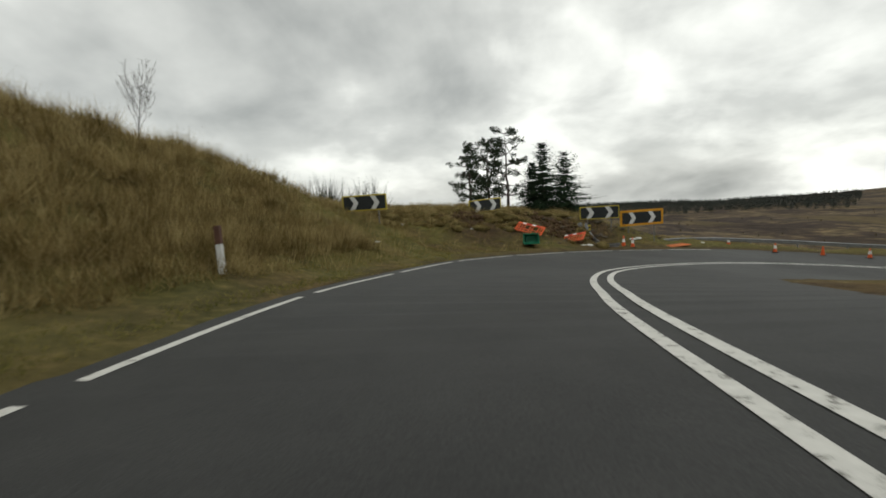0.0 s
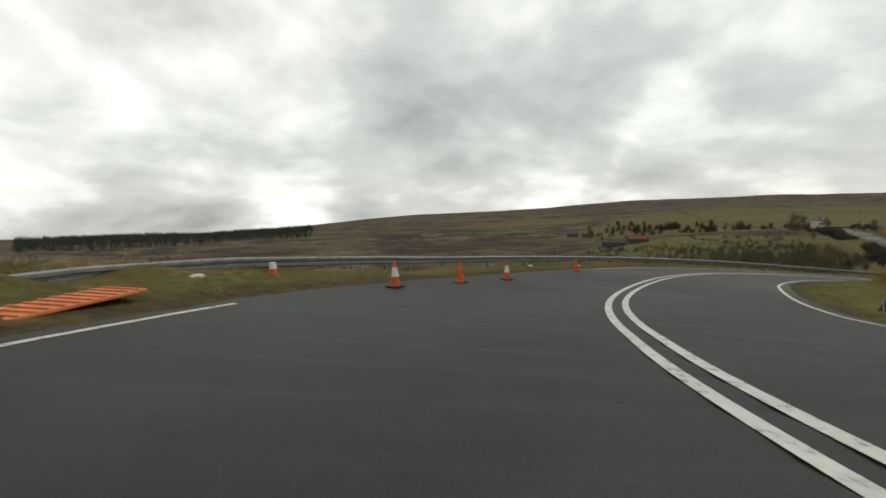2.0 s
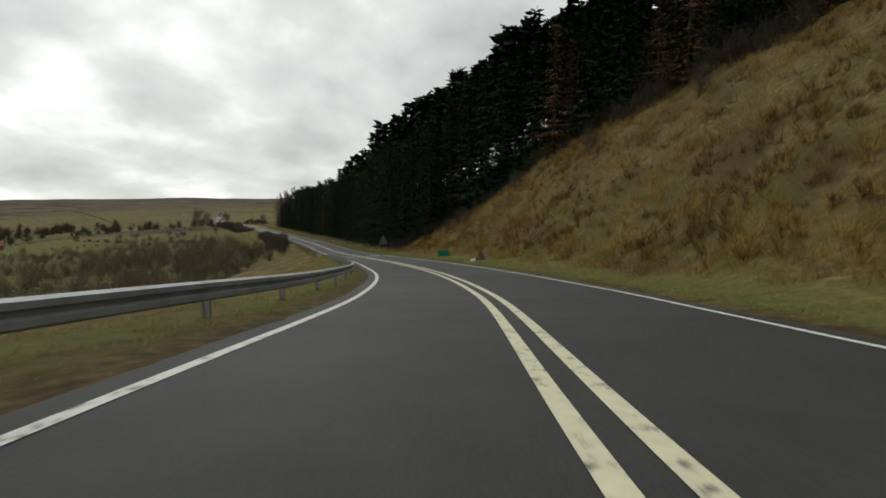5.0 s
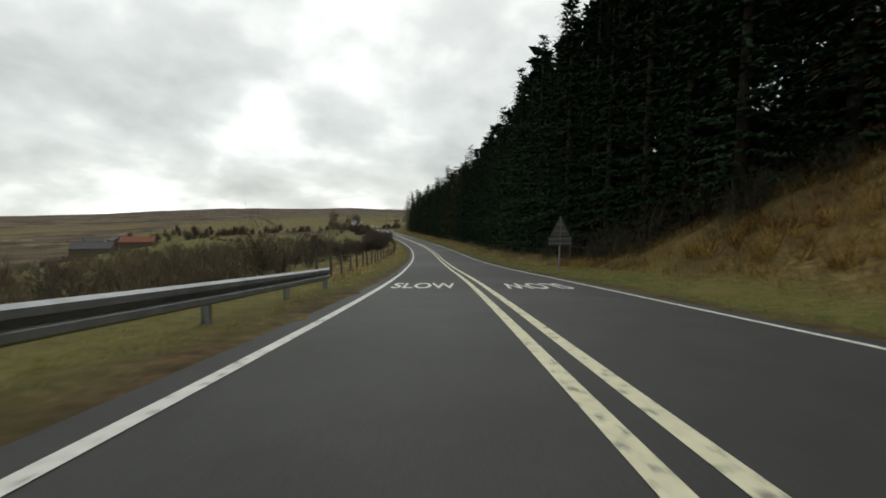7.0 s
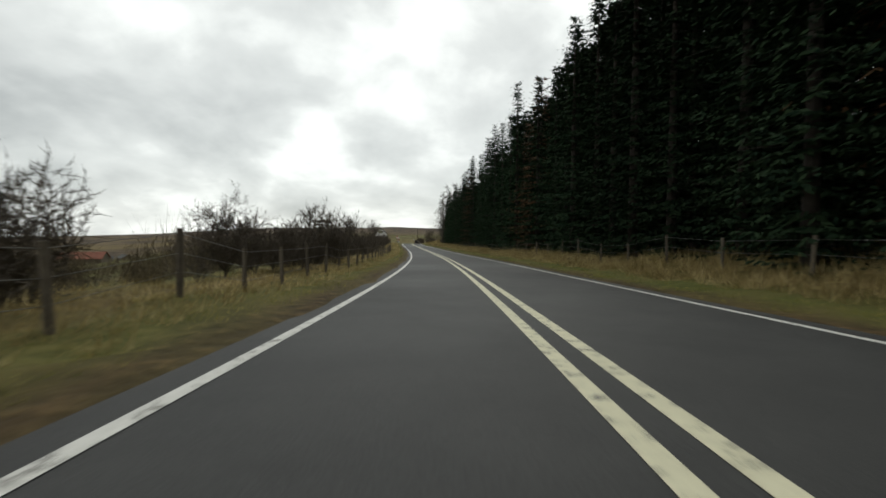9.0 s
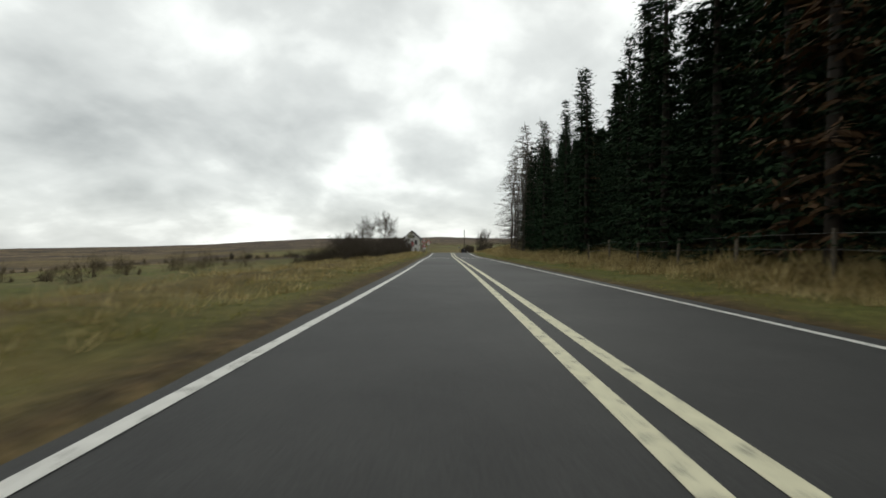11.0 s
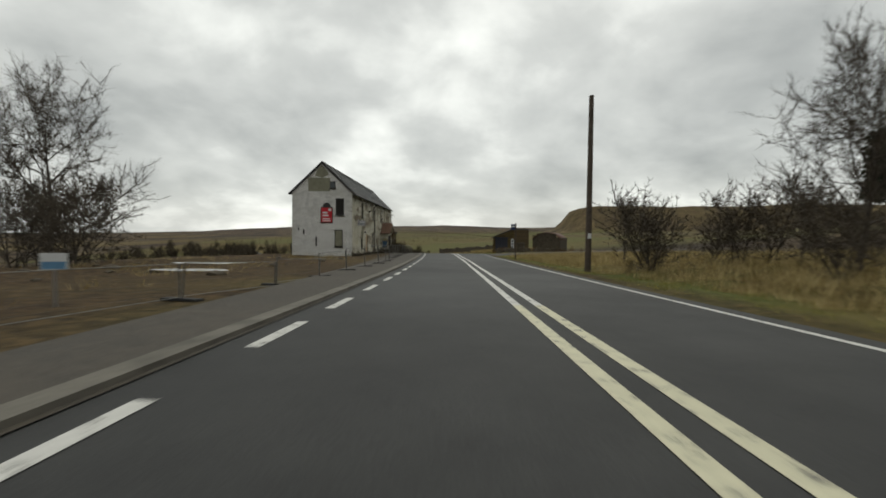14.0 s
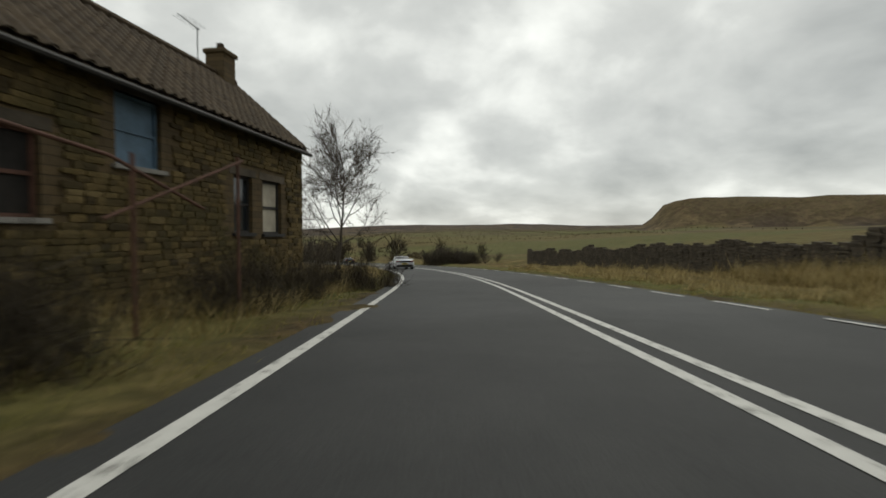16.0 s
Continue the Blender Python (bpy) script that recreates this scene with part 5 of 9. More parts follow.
rs_y = np.random.RandomState(12)
for k in range(46):
    x, y = rs_y.uniform(-20, -6.5), rs_y.uniform(58, 96)
    w_ = rs_y.uniform(0.15, 0.6)
    tagged(lump("rubble", Vector((x, y, land_z(x, y) - 0.02)), (w_, w_ * rs_y.uniform(0.5, 0.9), w_ * rs_y.uniform(0.25, 0.5)), (M_STONE, M_TIMBER, M_STONE)[k % 3], "lump of builder's rubble lying on the rough yard", "rubble", 300 + k), group="rubble in the yard")
M_PUDDLE = plain("puddle_water", (0.03, 0.028, 0.022), 0.05, vary=0.2, scale=1.0, bump=0.0, specular=0.6)
for x, y, w_, l_ in ((-9.5, 76.0, 3.2, 1.1), (-12.5, 83.0, 4.0, 1.2), (-8.0, 92.0, 2.4, 0.9)):
    bm = new_bm()
    bmesh.ops.create_circle(bm, cap_ends=True, segments=28, radius=0.5)
    for v in bm.verts:
        q = 1 + 0.3 * noise.noise(v.co * 3 + Vector((x, y, 0)))
        v.co = Vector((v.co.x * w_ * q, v.co.y * l_ * q, 0))
    ring_z = max(land_z(x + dx * w_ * 0.4, y + dy * l_ * 0.4) for dx, dy in ((0, 0), (1, 0), (-1, 0), (0, 1), (0, -1)))
    pud = part("puddle", bm, M_PUDDLE)
    pud.matrix_world = Matrix.Translation((x, y, ring_z + 0.012))
    tagged(pud, "shallow muddy puddle in the rough yard", "puddle", "puddles in the yard")
nb_ = thing("notice_board", Matrix.Translation((-5.55, 65.4, land_z(-5.55, 65.4))) @ Matrix.Rotation(radians(14), 4, "Z"), "small white and blue notice on a stake by the fence", "sign")
bm = new_bm()
box(bm, (0.38, 0.015, 0.27), (0, 0, 0.72), 0.004)
pl_n = part("plate", bm, M_WHITE, nb_)
bm = new_bm()
box(bm, (0.34, 0.004, 0.12), (0, -0.011, 0.66))
part("bar", bm, plain("notice_blue", (0.12, 0.25, 0.4), 0.5, vary=0.15), pl_n)
bm = new_bm()
tube(bm, (0, 0.02, -0.3), (0, 0.02, 0.86), 0.02, n=8)
part("stake", bm, M_GREYPOST, nb_)


# ---------------------------------------------------------------- writing on the road
def road_word(text, t, left, right, length, flip, label):
    cu = bpy.data.curves.new("word", "FONT")
    cu.body, cu.size, cu.align_x, cu.align_y = text, 1.0, "CENTER", "CENTER"
    cu.offset = 0.018
    tmp = new("word", cu)
    me = bpy.data.meshes.new_from_object(tmp.evaluated_get(bpy.context.evaluated_depsgraph_get()))
    bpy.data.objects.remove(tmp)
    co = np.array([v.co[:] for v in me.vertices])
    lo, hi = co.min(0), co.max(0)
    sx, sy = (right - left) / (hi[0] - lo[0]), length / (hi[1] - lo[1])
    ds = (np.interp(t + 0.05, L_T, L_S) - np.interp(t, L_T, L_S)) / 0.05
    for v in me.vertices:
        u, w = (v.co.x - (lo[0] + hi[0]) / 2) * sx, (v.co.y - (lo[1] + hi[1]) / 2) * sy
        if flip:
            u, w = -u, -w
        v.co = spot(t + w / ds, (left + right) / 2 + u, 0.008)
    me.materials.append(M_PAINT)
    return tagged(new("road_word", me), label, "road marking", "words on the road", "structure")


road_word("SLOW", 7.48, -1.55, 0.45, 2.3, False, "white SLOW lettering painted on the asphalt")
road_word("SLOW", 7.48, 1.95, 4.0, 2.3, True, "white SLOW lettering painted for the other lane")
road_word("SLOW", 12.26, -1.46, 0.66, 2.3, False, "white SLOW lettering painted on the asphalt")
road_word("SLOW", 12.26, 1.75, 3.85, 2.3, True, "white SLOW lettering painted for the other lane")


# ---------------------------------------------------------------- signs along the straight
def tri_plate(bm, w, h, y, z0, depth=0.012, r=0.07):
    pts = []
    corners = [Vector((-w / 2, z0)), Vector((w / 2, z0)), Vector((0, z0 + h))]
    for i in range(3):
        c, a, b = corners[i], corners[i - 1], corners[(i + 1) % 3]
        u, v = (a - c).normalized(), (b - c).normalized()
        for k in range(5):
            f = k / 4
            pts.append(c + (u * (1 - f) + v * f) * r * (1.0 if k in (0, 4) else 0.72))
    f = [bm.verts.new((p.x, y, p.y)) for p in pts]
    g = [bm.verts.new((p.x, y + depth, p.y)) for p in pts]
    bm.faces.new(f)
    bm.faces.new(g[::-1])
    for i in range(len(pts)):
        j = (i + 1) % len(pts)
        bm.faces.new((f[i], g[i], g[j], f[j]))
    bmesh.ops.recalc_face_normals(bm, faces=bm.faces)


def warning(parent, w, z0, symbol):
    h = w * 0.88
    bm = new_bm()
    tri_plate(bm, w, h, -0.04, z0)
    tri = part("triangle", bm, M_RED, parent, "red-bordered warning triangle")
    bm = new_bm()
    tri_plate(bm, w * 0.70, h * 0.70, -0.044, z0 + h * 0.11, 0.003, 0.04)
    part("field", bm, M_WHITE, tri)
    bm = new_bm()
    if symbol == "bend":
        arc = [(0.07, 0.14), (0.07, 0.26), (0.05, 0.34), (0.0, 0.38), (-0.09, 0.385)]
        for a, b in zip(arc, arc[1:]):
            va, vb = Vector((a[0] * w, 0, z0 + a[1] * w)), Vector((b[0] * w, 0, z0 + b[1] * w))
            d = vb - va
            box(bm, (d.length * 1.15, 0.004, 0.075 * w), ((va.x + vb.x) / 2, -0.047, (va.z + vb.z) / 2), 0, Matrix.Rotation(-math.atan2(d.z, d.x), 4, "Y"))
        box(bm, (0.1 * w, 0.004, 0.1 * w), (-0.12 * w, -0.047, z0 + 0.385 * w), 0, Matrix.Rotation(radians(45), 4, "Y"))
    elif symbol == "animal":
        box(bm, (0.30 * w, 0.004, 0.11 * w), (0.0, -0.047, z0 + 0.29 * w), 0.0)
        for x in (-0.12, -0.07, 0.08, 0.12):
            box(bm, (0.03 * w, 0.004, 0.12 * w), (x * w, -0.047, z0 + 0.19 * w))
        box(bm, (0.1 * w, 0.004, 0.08 * w), (-0.17 * w, -0.047, z0 + 0.31 * w), 0, Matrix.Rotation(0.4, 4, "Y"))
    else:
        box(bm, (0.18 * w, 0.004, 0.11 * w), (0, -0.047, z0 + 0.40 * w))
        box(bm, (0.34 * w, 0.004, 0.05 * w), (0, -0.047, z0 + 0.20 * w), 0, Matrix.Rotation(0.12, 4, "Y"))
        box(bm, (0.10 * w, 0.004, 0.09 * w), (-0.02 * w, -0.047, z0 + 0.26 * w))
    part("symbol", bm, M_BLACK, tri)
    return h


def small_plate(parent, w, h, z, lines=2):
    bm = new_bm()
    box(bm, (w, 0.012, h), (0, -0.034, z), 0.004)
    pl = part("plate", bm, M_WHITE, parent)
    for k in range(lines):
        bm = new_bm()
        box(bm, (w * (0.5 + 0.2 * (k % 2)), 0.004, h * 0.16), (0, -0.043, z + h * (0.18 - 0.34 * k)))
        part("bar", bm, M_BLACK, pl)


def sign_post(parent, top, r=0.04):
    bm = new_bm()
    tube(bm, (0, 0.01, -0.4), (0, 0.01, top), r, n=12)
    part("post", bm, M_GREYPOST, parent)


def at_place(x, y, yaw=0.0):
    return Matrix.Translation((x, y, land_z(x, y))) @ Matrix.Rotation(radians(yaw), 4, "Z")


g0 = land_z(-3.0, 12.7)
sA = thing("warning_sign", at_place(-3.0, 12.7), "bend and cattle warning triangles over a white plate on post", "road sign", "warning signs")
warning(sA, 0.76, 0.84 - g0, "bend")
warning(sA, 0.68, 0.12 - g0, "animal")
small_plate(sA, 0.48, 0.30, -0.08 - g0)
sign_post(sA, 1.45 - g0)
g0 = land_z(-3.05, 44.8)
sB = thing("warning_sign", at_place(-3.05, 44.8), "red-bordered warning triangle over a white plate on a post", "road sign", "warning signs")
warning(sB, 0.92, 0.80 - g0, "grid")
small_plate(sB, 0.55, 0.36, 0.60 - g0)
sign_post(sB, 1.5 - g0)
g0 = land_z(-5.5, -170.0)
sC = thing("warning_sign", at_place(-5.5, -170.0, heading(7.72) + 20), "grey backs of a triangular sign and plate before trees", "road sign", "warning signs")
bm = new_bm()
tri_plate(bm, 1.28, 1.08, -0.02, 5.98 - g0)
tr = part("triangle", bm, M_SIGNBACK, sC)
for z in (6.25, 6.6):
    bm = new_bm()
    box(bm, (0.85 - (z - 6.0) * 0.7, 0.03, 0.04), (0, -0.035, z - g0))
    part("rail", bm, M_STEEL, tr)
bm = new_bm()
box(bm, (1.5, 0.014, 0.46), (0, -0.02, 5.72 - g0), 0.004)
pl = part("plate", bm, M_SIGNBACK, sC)
for z in (5.6, 5.84):
    bm = new_bm()
    box(bm, (1.4, 0.03, 0.035), (0, -0.04, z - g0))
    part("rail", bm, M_STEEL, pl)
sign_post(sC, 7.0 - g0, 0.045)
g0 = land_z(-0.9, -136.9)
sD = thing("square_sign", at_place(-0.9, -136.9, heading(8.8)), "grey back of a small square sign on a post", "road sign")
bm = new_bm()
box(bm, (0.42, 0.014, 0.42), (0, -0.02, 3.45 - g0), 0.01)
part("plate", bm, M_SIGNBACK, sD)
sign_post(sD, 3.5 - g0, 0.03)

pole = thing("telegraph_pole", at_place(7.0, 77.6), "tall dark wooden telegraph pole on the verge", "pole")
bm = new_bm()
g0 = land_z(7.0, 77.6)
tube(bm, (0, 0, -0.5), (0, 0, 4.9 - g0), 0.14, 0.10, 12)
part("mast", bm, M_DARKTIMBER, pole)
bm = new_bm()
box(bm, (0.14, 0.02, 0.22), (0, -0.13, 1.6))
part("plate", bm, M_WHITE, pole)
bs = thing("bus_stop", at_place(6.3, 92.8), "grey bus stop pole with a dark blue flag", "bus stop")
g0 = land_z(6.3, 92.8)
M_BLUE = plain("dark_blue_sign", (0.02, 0.035, 0.09), 0.5, vary=0.2)
bm = new_bm()
tube(bm, (0, 0, -0.3), (0, 0, -0.25 - g0), 0.045, n=10)
part("post", bm, M_DARKTIMBER, bs)
bm = new_bm()
box(bm, (0.36, 0.02, 0.44), (-0.2, 0, -0.55 - g0), 0.005)
flag = part("flag", bm, M_BLUE, bs)
bm = new_bm()
box(bm, (0.26, 0.004, 0.10), (-0.2, -0.013, -0.5 - g0))
part("bar", bm, M_WHITE, flag)


# ---------------------------------------------------------------- fences
def post_fence(name, t0, t1, table, step, h, wires, label, lean_seed):
    rs = np.random.RandomState(lean_seed)
    f = thing(name, Matrix(), label, "fence")
    s0, s1 = np.interp(t0, L_T, L_S), np.interp(t1, L_T, L_S)
    tops = []
    for s in np.arange(s0, s1, step):
        t = float(np.interp(s, L_S, L_T))
        c = stand(t, float(by(table, t)))
        top = Vector((rs.uniform(-0.07, 0.07), rs.uniform(-0.07, 0.07), h * rs.uniform(0.9, 1.1)))
        bm = new_bm()
        tube(bm, (0, 0, -0.3), top, 0.06, 0.052, 7)
        ob = part("post", bm, M_TIMBER, f)
        ob.location = c
        tops.append(c + top)
    for w in wires:
        segs = [(a + Vector((0, 0, -h * w)), b + Vector((0, 0, -h * w)), 0.006, 0.006) for a, b in zip(tops, tops[1:])]
        tubes_mesh(segs, M_GREYPOST, "wire", f, 3)
    return f


post_fence("field_fence", 7.55, 10.8, ((7.5, -4.5), (8.1, -4.7), (9, -4.5), (11, -4.6)), 2.5, 1.05, (0.08, 0.4, 0.7), "weathered timber post and wire fence along the verge", 1)
post_fence("wood_fence", 7.9, 11.8, ((7.5, 9.6), (12, 8.8)), 3.4, 1.1, (0.1, 0.45), "weathered timber post and wire fence before the plantation", 2)
post_fence("bank_fence", 13.2, 14.6, ((13, 16), (13.6, 19), (14.6, 24)), 3.0, 1.0, (0.1,), "old timber post fence on the grassy bank", 3)

for k, (x, y, s) in enumerate(((-42.9, -295.7, 0.75), (-43.35, -294.9, 0.5), (-42.5, -296.2, 0.4), (-43.9, -296.2, 0.35))):
    lump("litter", Vector((x, y, land_z(x, y) + 0.03)), (s, s * 0.5, 0.07), M_LITTER, "crumpled pale sheet lying on the verge", "litter", 80 + k)

# ---------------------------------------------------------------- the derelict inn
def wall_coords(t, along):
    """Texture place on an upright wall: its length and its height."""
    co = t.nodes.new("ShaderNodeTexCoord")
    sp = t.nodes.new("ShaderNodeSeparateXYZ")
    cb = t.nodes.new("ShaderNodeCombineXYZ")
    t.links.new(co.outputs["Object"], sp.inputs[0])
    t.links.new(sp.outputs[along], cb.inputs[0])
    t.links.new(sp.outputs["Z"], cb.inputs[1])
    return cb.outputs[0]


def masonry(name, along, paint, brick_a, brick_b, mortar, peel, size=(0.26, 0.085), stain=(0.21, 0.18, 0.11)):
    """Coursed masonry under old paint that has flaked away; peel: share of bare brick."""
    def build(t, b):
        uv = wall_coords(t, along)
        br = t.nodes.new("ShaderNodeTexBrick")
        t.links.new(uv, br.inputs["Vector"])
        br.inputs["Scale"].default_value = 1.0
        br.inputs["Brick Width"].default_value, br.inputs["Row Height"].default_value = size
        br.inputs["Mortar Size"].default_value, br.inputs["Mortar Smooth"].default_value = 0.011, 0.3
        br.inputs["Color1"].default_value, br.inputs["Color2"].default_value = (*brick_a, 1), (*brick_b, 1)
        br.inputs["Mortar"].default_value = (*mortar, 1)
        n_big, n_mid, n_fine = noise_node(t, 0.8, 6.0, 0.66, stretch=(0.55, 0.55, 1.35)), noise_node(t, 2.2, 6.0, 0.7), noise_node(t, 9.0, 5.0, 0.7, stretch=(0.3, 0.3, 2.2))
        col = br.outputs["Color"]
        if paint:
            old = ramp_node(t, n_mid, [(0.34, tuple(c * 0.5 for c in paint)), (0.5, tuple(c * 0.88 for c in paint)), (0.72, paint)])
            old = mix_node(t, ramp_node(t, n_big, [(0.5, (0, 0, 0)), (0.72, (0.6, 0.6, 0.6))]), old, stain)
            m = t.nodes.new("ShaderNodeMath")
            m.operation = "MULTIPLY_ADD"
            m.inputs[1].default_value, m.inputs[2].default_value = 0.42, 0.0
            t.links.new(n_fine, m.inputs[0])
            m2 = t.nodes.new("ShaderNodeMath")
            m2.operation = "MULTIPLY_ADD"
            m2.inputs[1].default_value = 0.58
            t.links.new(n_big, m2.inputs[0])
            t.links.new(m.outputs[0], m2.inputs[2])
            mask = ramp_node(t, m2.outputs[0], [(peel - 0.02, (1, 1, 1)), (peel + 0.03, (0, 0, 0))])
            col = mix_node(t, mask, old, col)
            joints = ramp_node(t, br.outputs["Fac"], [(0.2, (0, 0, 0)), (0.8, (1, 1, 1))])
            col = mix_node(t, mix_node(t, ramp_node(t, n_mid, [(0.4, (0.08, 0.08, 0.08)), (0.58, (0.92, 0.92, 0.92))]), (0, 0, 0), joints), col, tuple(c * 0.5 for c in mortar))
        else:
            col = mix_node(t, 0.45, col, ramp_node(t, n_mid, [(0.3, tuple(c * 0.45 for c in brick_a)), (0.7, tuple(min(1, c * 1.5) for c in brick_b))]))
        t.links.new(col, b.inputs["Base Color"])
        inv = t.nodes.new("ShaderNodeMath")
        inv.operation = "SUBTRACT"
        inv.inputs[0].default_value = 1.0
        t.links.new(br.outputs["Fac"], inv.inputs[1])
        add = t.nodes.new("ShaderNodeMath")
        add.operation = "ADD"
        t.links.new(inv.outputs[0], add.inputs[0])
        t.links.new(n_fine, add.inputs[1])
        bump_node(t, b, add.outputs[0], 0.6, 0.02)
    return material(name, build, 0.9, specular=0.2)


M_INN_GABLE = masonry("whitewashed_gable", "X", (0.78, 0.77, 0.74), (0.24, 0.2, 0.14), (0.19, 0.15, 0.1), (0.3, 0.27, 0.22), 0.325, stain=(0.42, 0.41, 0.37))
M_INN_FRONT = masonry("flaking_front", "Y", (0.66, 0.635, 0.52), (0.24, 0.2, 0.135), (0.15, 0.12, 0.08), (0.065, 0.053, 0.04), 0.478, (0.34, 0.105), stain=(0.38, 0.335, 0.22))
M_COTTAGE = masonry("cottage_stone", "Y", None, (0.135, 0.095, 0.045), (0.075, 0.056, 0.032), (0.03, 0.024, 0.017), 0.0, (0.36, 0.15))
M_COTTAGE_X = masonry("cottage_stone_end", "X", None, (0.135, 0.095, 0.045), (0.075, 0.056, 0.032), (0.03, 0.024, 0.017), 0.0, (0.36, 0.15))
M_SLATE = plain("roof_slate", (0.05, 0.052, 0.052), 0.7, vary=0.35, scale=1.6, bump=0.3)
M_PANTILE = plain("clay_pantiles", (0.06, 0.043, 0.025), 0.9, vary=0.5, scale=2.2, bump=0.3, spread=0.25)
M_DARKGLASS = plain("dark_window_glass", (0.02, 0.025, 0.03), 0.08, vary=0.2, scale=1.0, bump=0.0, specular=0.7)
M_FRAME = plain("black_window_frame", (0.03, 0.028, 0.026), 0.6, vary=0.3)
M_PALEFRAME = plain("pale_window_frame", (0.45, 0.44, 0.40), 0.6, vary=0.25)
M_PLY = plain("boarding_ply", (0.30, 0.205, 0.115), 0.8, vary=0.2, scale=2.0, bump=0.15)
M_GREYRENDER = plain("grey_render_patch", (0.20, 0.195, 0.14), 0.9, vary=0.25, scale=3.0, bump=0.3)
M_REDSIGN = plain("sale_board_red", (0.48, 0.02, 0.03), 0.5, vary=0.12)
M_DARKBOARD = plain("dark_sign_board", (0.03, 0.032, 0.045), 0.6, vary=0.25)
M_CONCRETE = plain("concrete", (0.23, 0.22, 0.20), 0.9, vary=0.3, scale=3.0, bump=0.4)
# blue for the cottage's curtained upper window, pane and frame alike
M_WINDOWBLUE = plain("window_blue", (0.10, 0.16, 0.22), 0.6, vary=0.3, scale=3.0)
M_CREAMCLOTH = plain("curtain_cream", (0.42, 0.38, 0.30), 0.9, vary=0.25, scale=3.0)
# near-black for sheets in openings: the shade of unlit rooms put into colour
M_ROOMSHADE = plain("painted_room_shade", (0.02, 0.018, 0.016), 0.95, vary=0.3)


def pierced(name, mat, parent, axis, plane, u0, u1, v0, v1, holes, thick):
    """An upright wall with openings right through it. axis: the way it faces; holes: u0, u1, v0, v1."""
    us = sorted({u0, u1, *(h[0] for h in holes), *(h[1] for h in holes)})
    vs = sorted({v0, v1, *(h[2] for h in holes), *(h[3] for h in holes)})
    bm = new_bm()
    pts = {}

    def vert(u, v):
        if (u, v) not in pts:
            pts[(u, v)] = bm.verts.new((plane, u, v) if axis == "x" else (u, plane, v))
        return pts[(u, v)]

    for a, b in zip(us, us[1:]):
        for c, d in zip(vs, vs[1:]):
            mu, mv = (a + b) / 2, (c + d) / 2
            if any(h[0] < mu < h[1] and h[2] < mv < h[3] for h in holes):
                continue
            bm.faces.new((vert(a, c), vert(b, c), vert(b, d), vert(a, d)))
    ext = bmesh.ops.extrude_face_region(bm, geom=list(bm.faces))
    move = Vector((-thick, 0, 0)) if axis == "x" else Vector((0, thick, 0))
    bmesh.ops.translate(bm, vec=move, verts=[v for v in ext["geom"] if isinstance(v, bmesh.types.BMVert)])
    bmesh.ops.recalc_face_normals(bm, faces=bm.faces)
    return part(name, bm, mat, parent)


def slab(bm, axis, plane, u0, u1, v0, v1, depth, inset=0.0, bevel=0.0):
    """A flat box in a wall's plane, from inset behind it."""
    c = ((u0 + u1) / 2, (v0 + v1) / 2)
    if axis == "x":
        box(bm, (depth, u1 - u0, v1 - v0), (plane - inset - depth / 2, *c), bevel)
    else:
        box(bm, (u1 - u0, depth, v1 - v0), (c[0], plane + inset + depth / 2, c[1]), bevel)


def window(parent, axis, plane, u0, u1, v0, v1, mat_frame, mat_pane, sill=True, bars=1, label="", fw=0.06, open_top=False, mullion=0):
    bm = new_bm()
    for a, b, c, d in ((u0, u0 + fw, v0, v1), (u1 - fw, u1, v0, v1), (u0 + fw, u1 - fw, v0, v0 + fw), (u0 + fw, u1 - fw, v1 - fw, v1)):
        slab(bm, axis, plane, a, b, c, d, 0.07, 0.10)
    for k in range(bars):
        z = v0 + (v1 - v0) * (k + 1) / (bars + 1)
        slab(bm, axis, plane, u0 + fw, u1 - fw, z - 0.03, z + 0.03, 0.05, 0.11)
    for k in range(mullion):
        u = u0 + (u1 - u0) * (k + 1) / (mullion + 1)
        slab(bm, axis, plane, u - 0.025, u + 0.025, v0 + fw, v1 - fw, 0.05, 0.112)
    w = part("window", bm, mat_frame, parent, label)
    bm = new_bm()
    slab(bm, axis, plane, u0 + fw * 0.6, u1 - fw * 0.6, v0 + fw * 0.6, v1 - fw * 0.6, 0.012, 0.145)
    part("pane", bm, mat_pane, w)
    if sill:
        bm = new_bm()
        slab(bm, axis, plane, u0 - 0.08, u1 + 0.08, v0 - 0.09, v0, 0.22, -0.09, 0.012)
        part("sill", bm, M_FRAME if mat_frame is M_FRAME else M_CONCRETE, w)
    if open_top:
        bm = new_bm()
        m = Matrix.Rotation(radians(35), 4, "Y")
        box(bm, (0.03, u1 - u0 - 0.04, (v1 - v0) * 0.42), (plane + 0.12, (u0 + u1) / 2, v1 - (v1 - v0) * 0.22), 0, m)
        part("casement", bm, M_PALEFRAME, w, "open white top-hung casement")
    return w


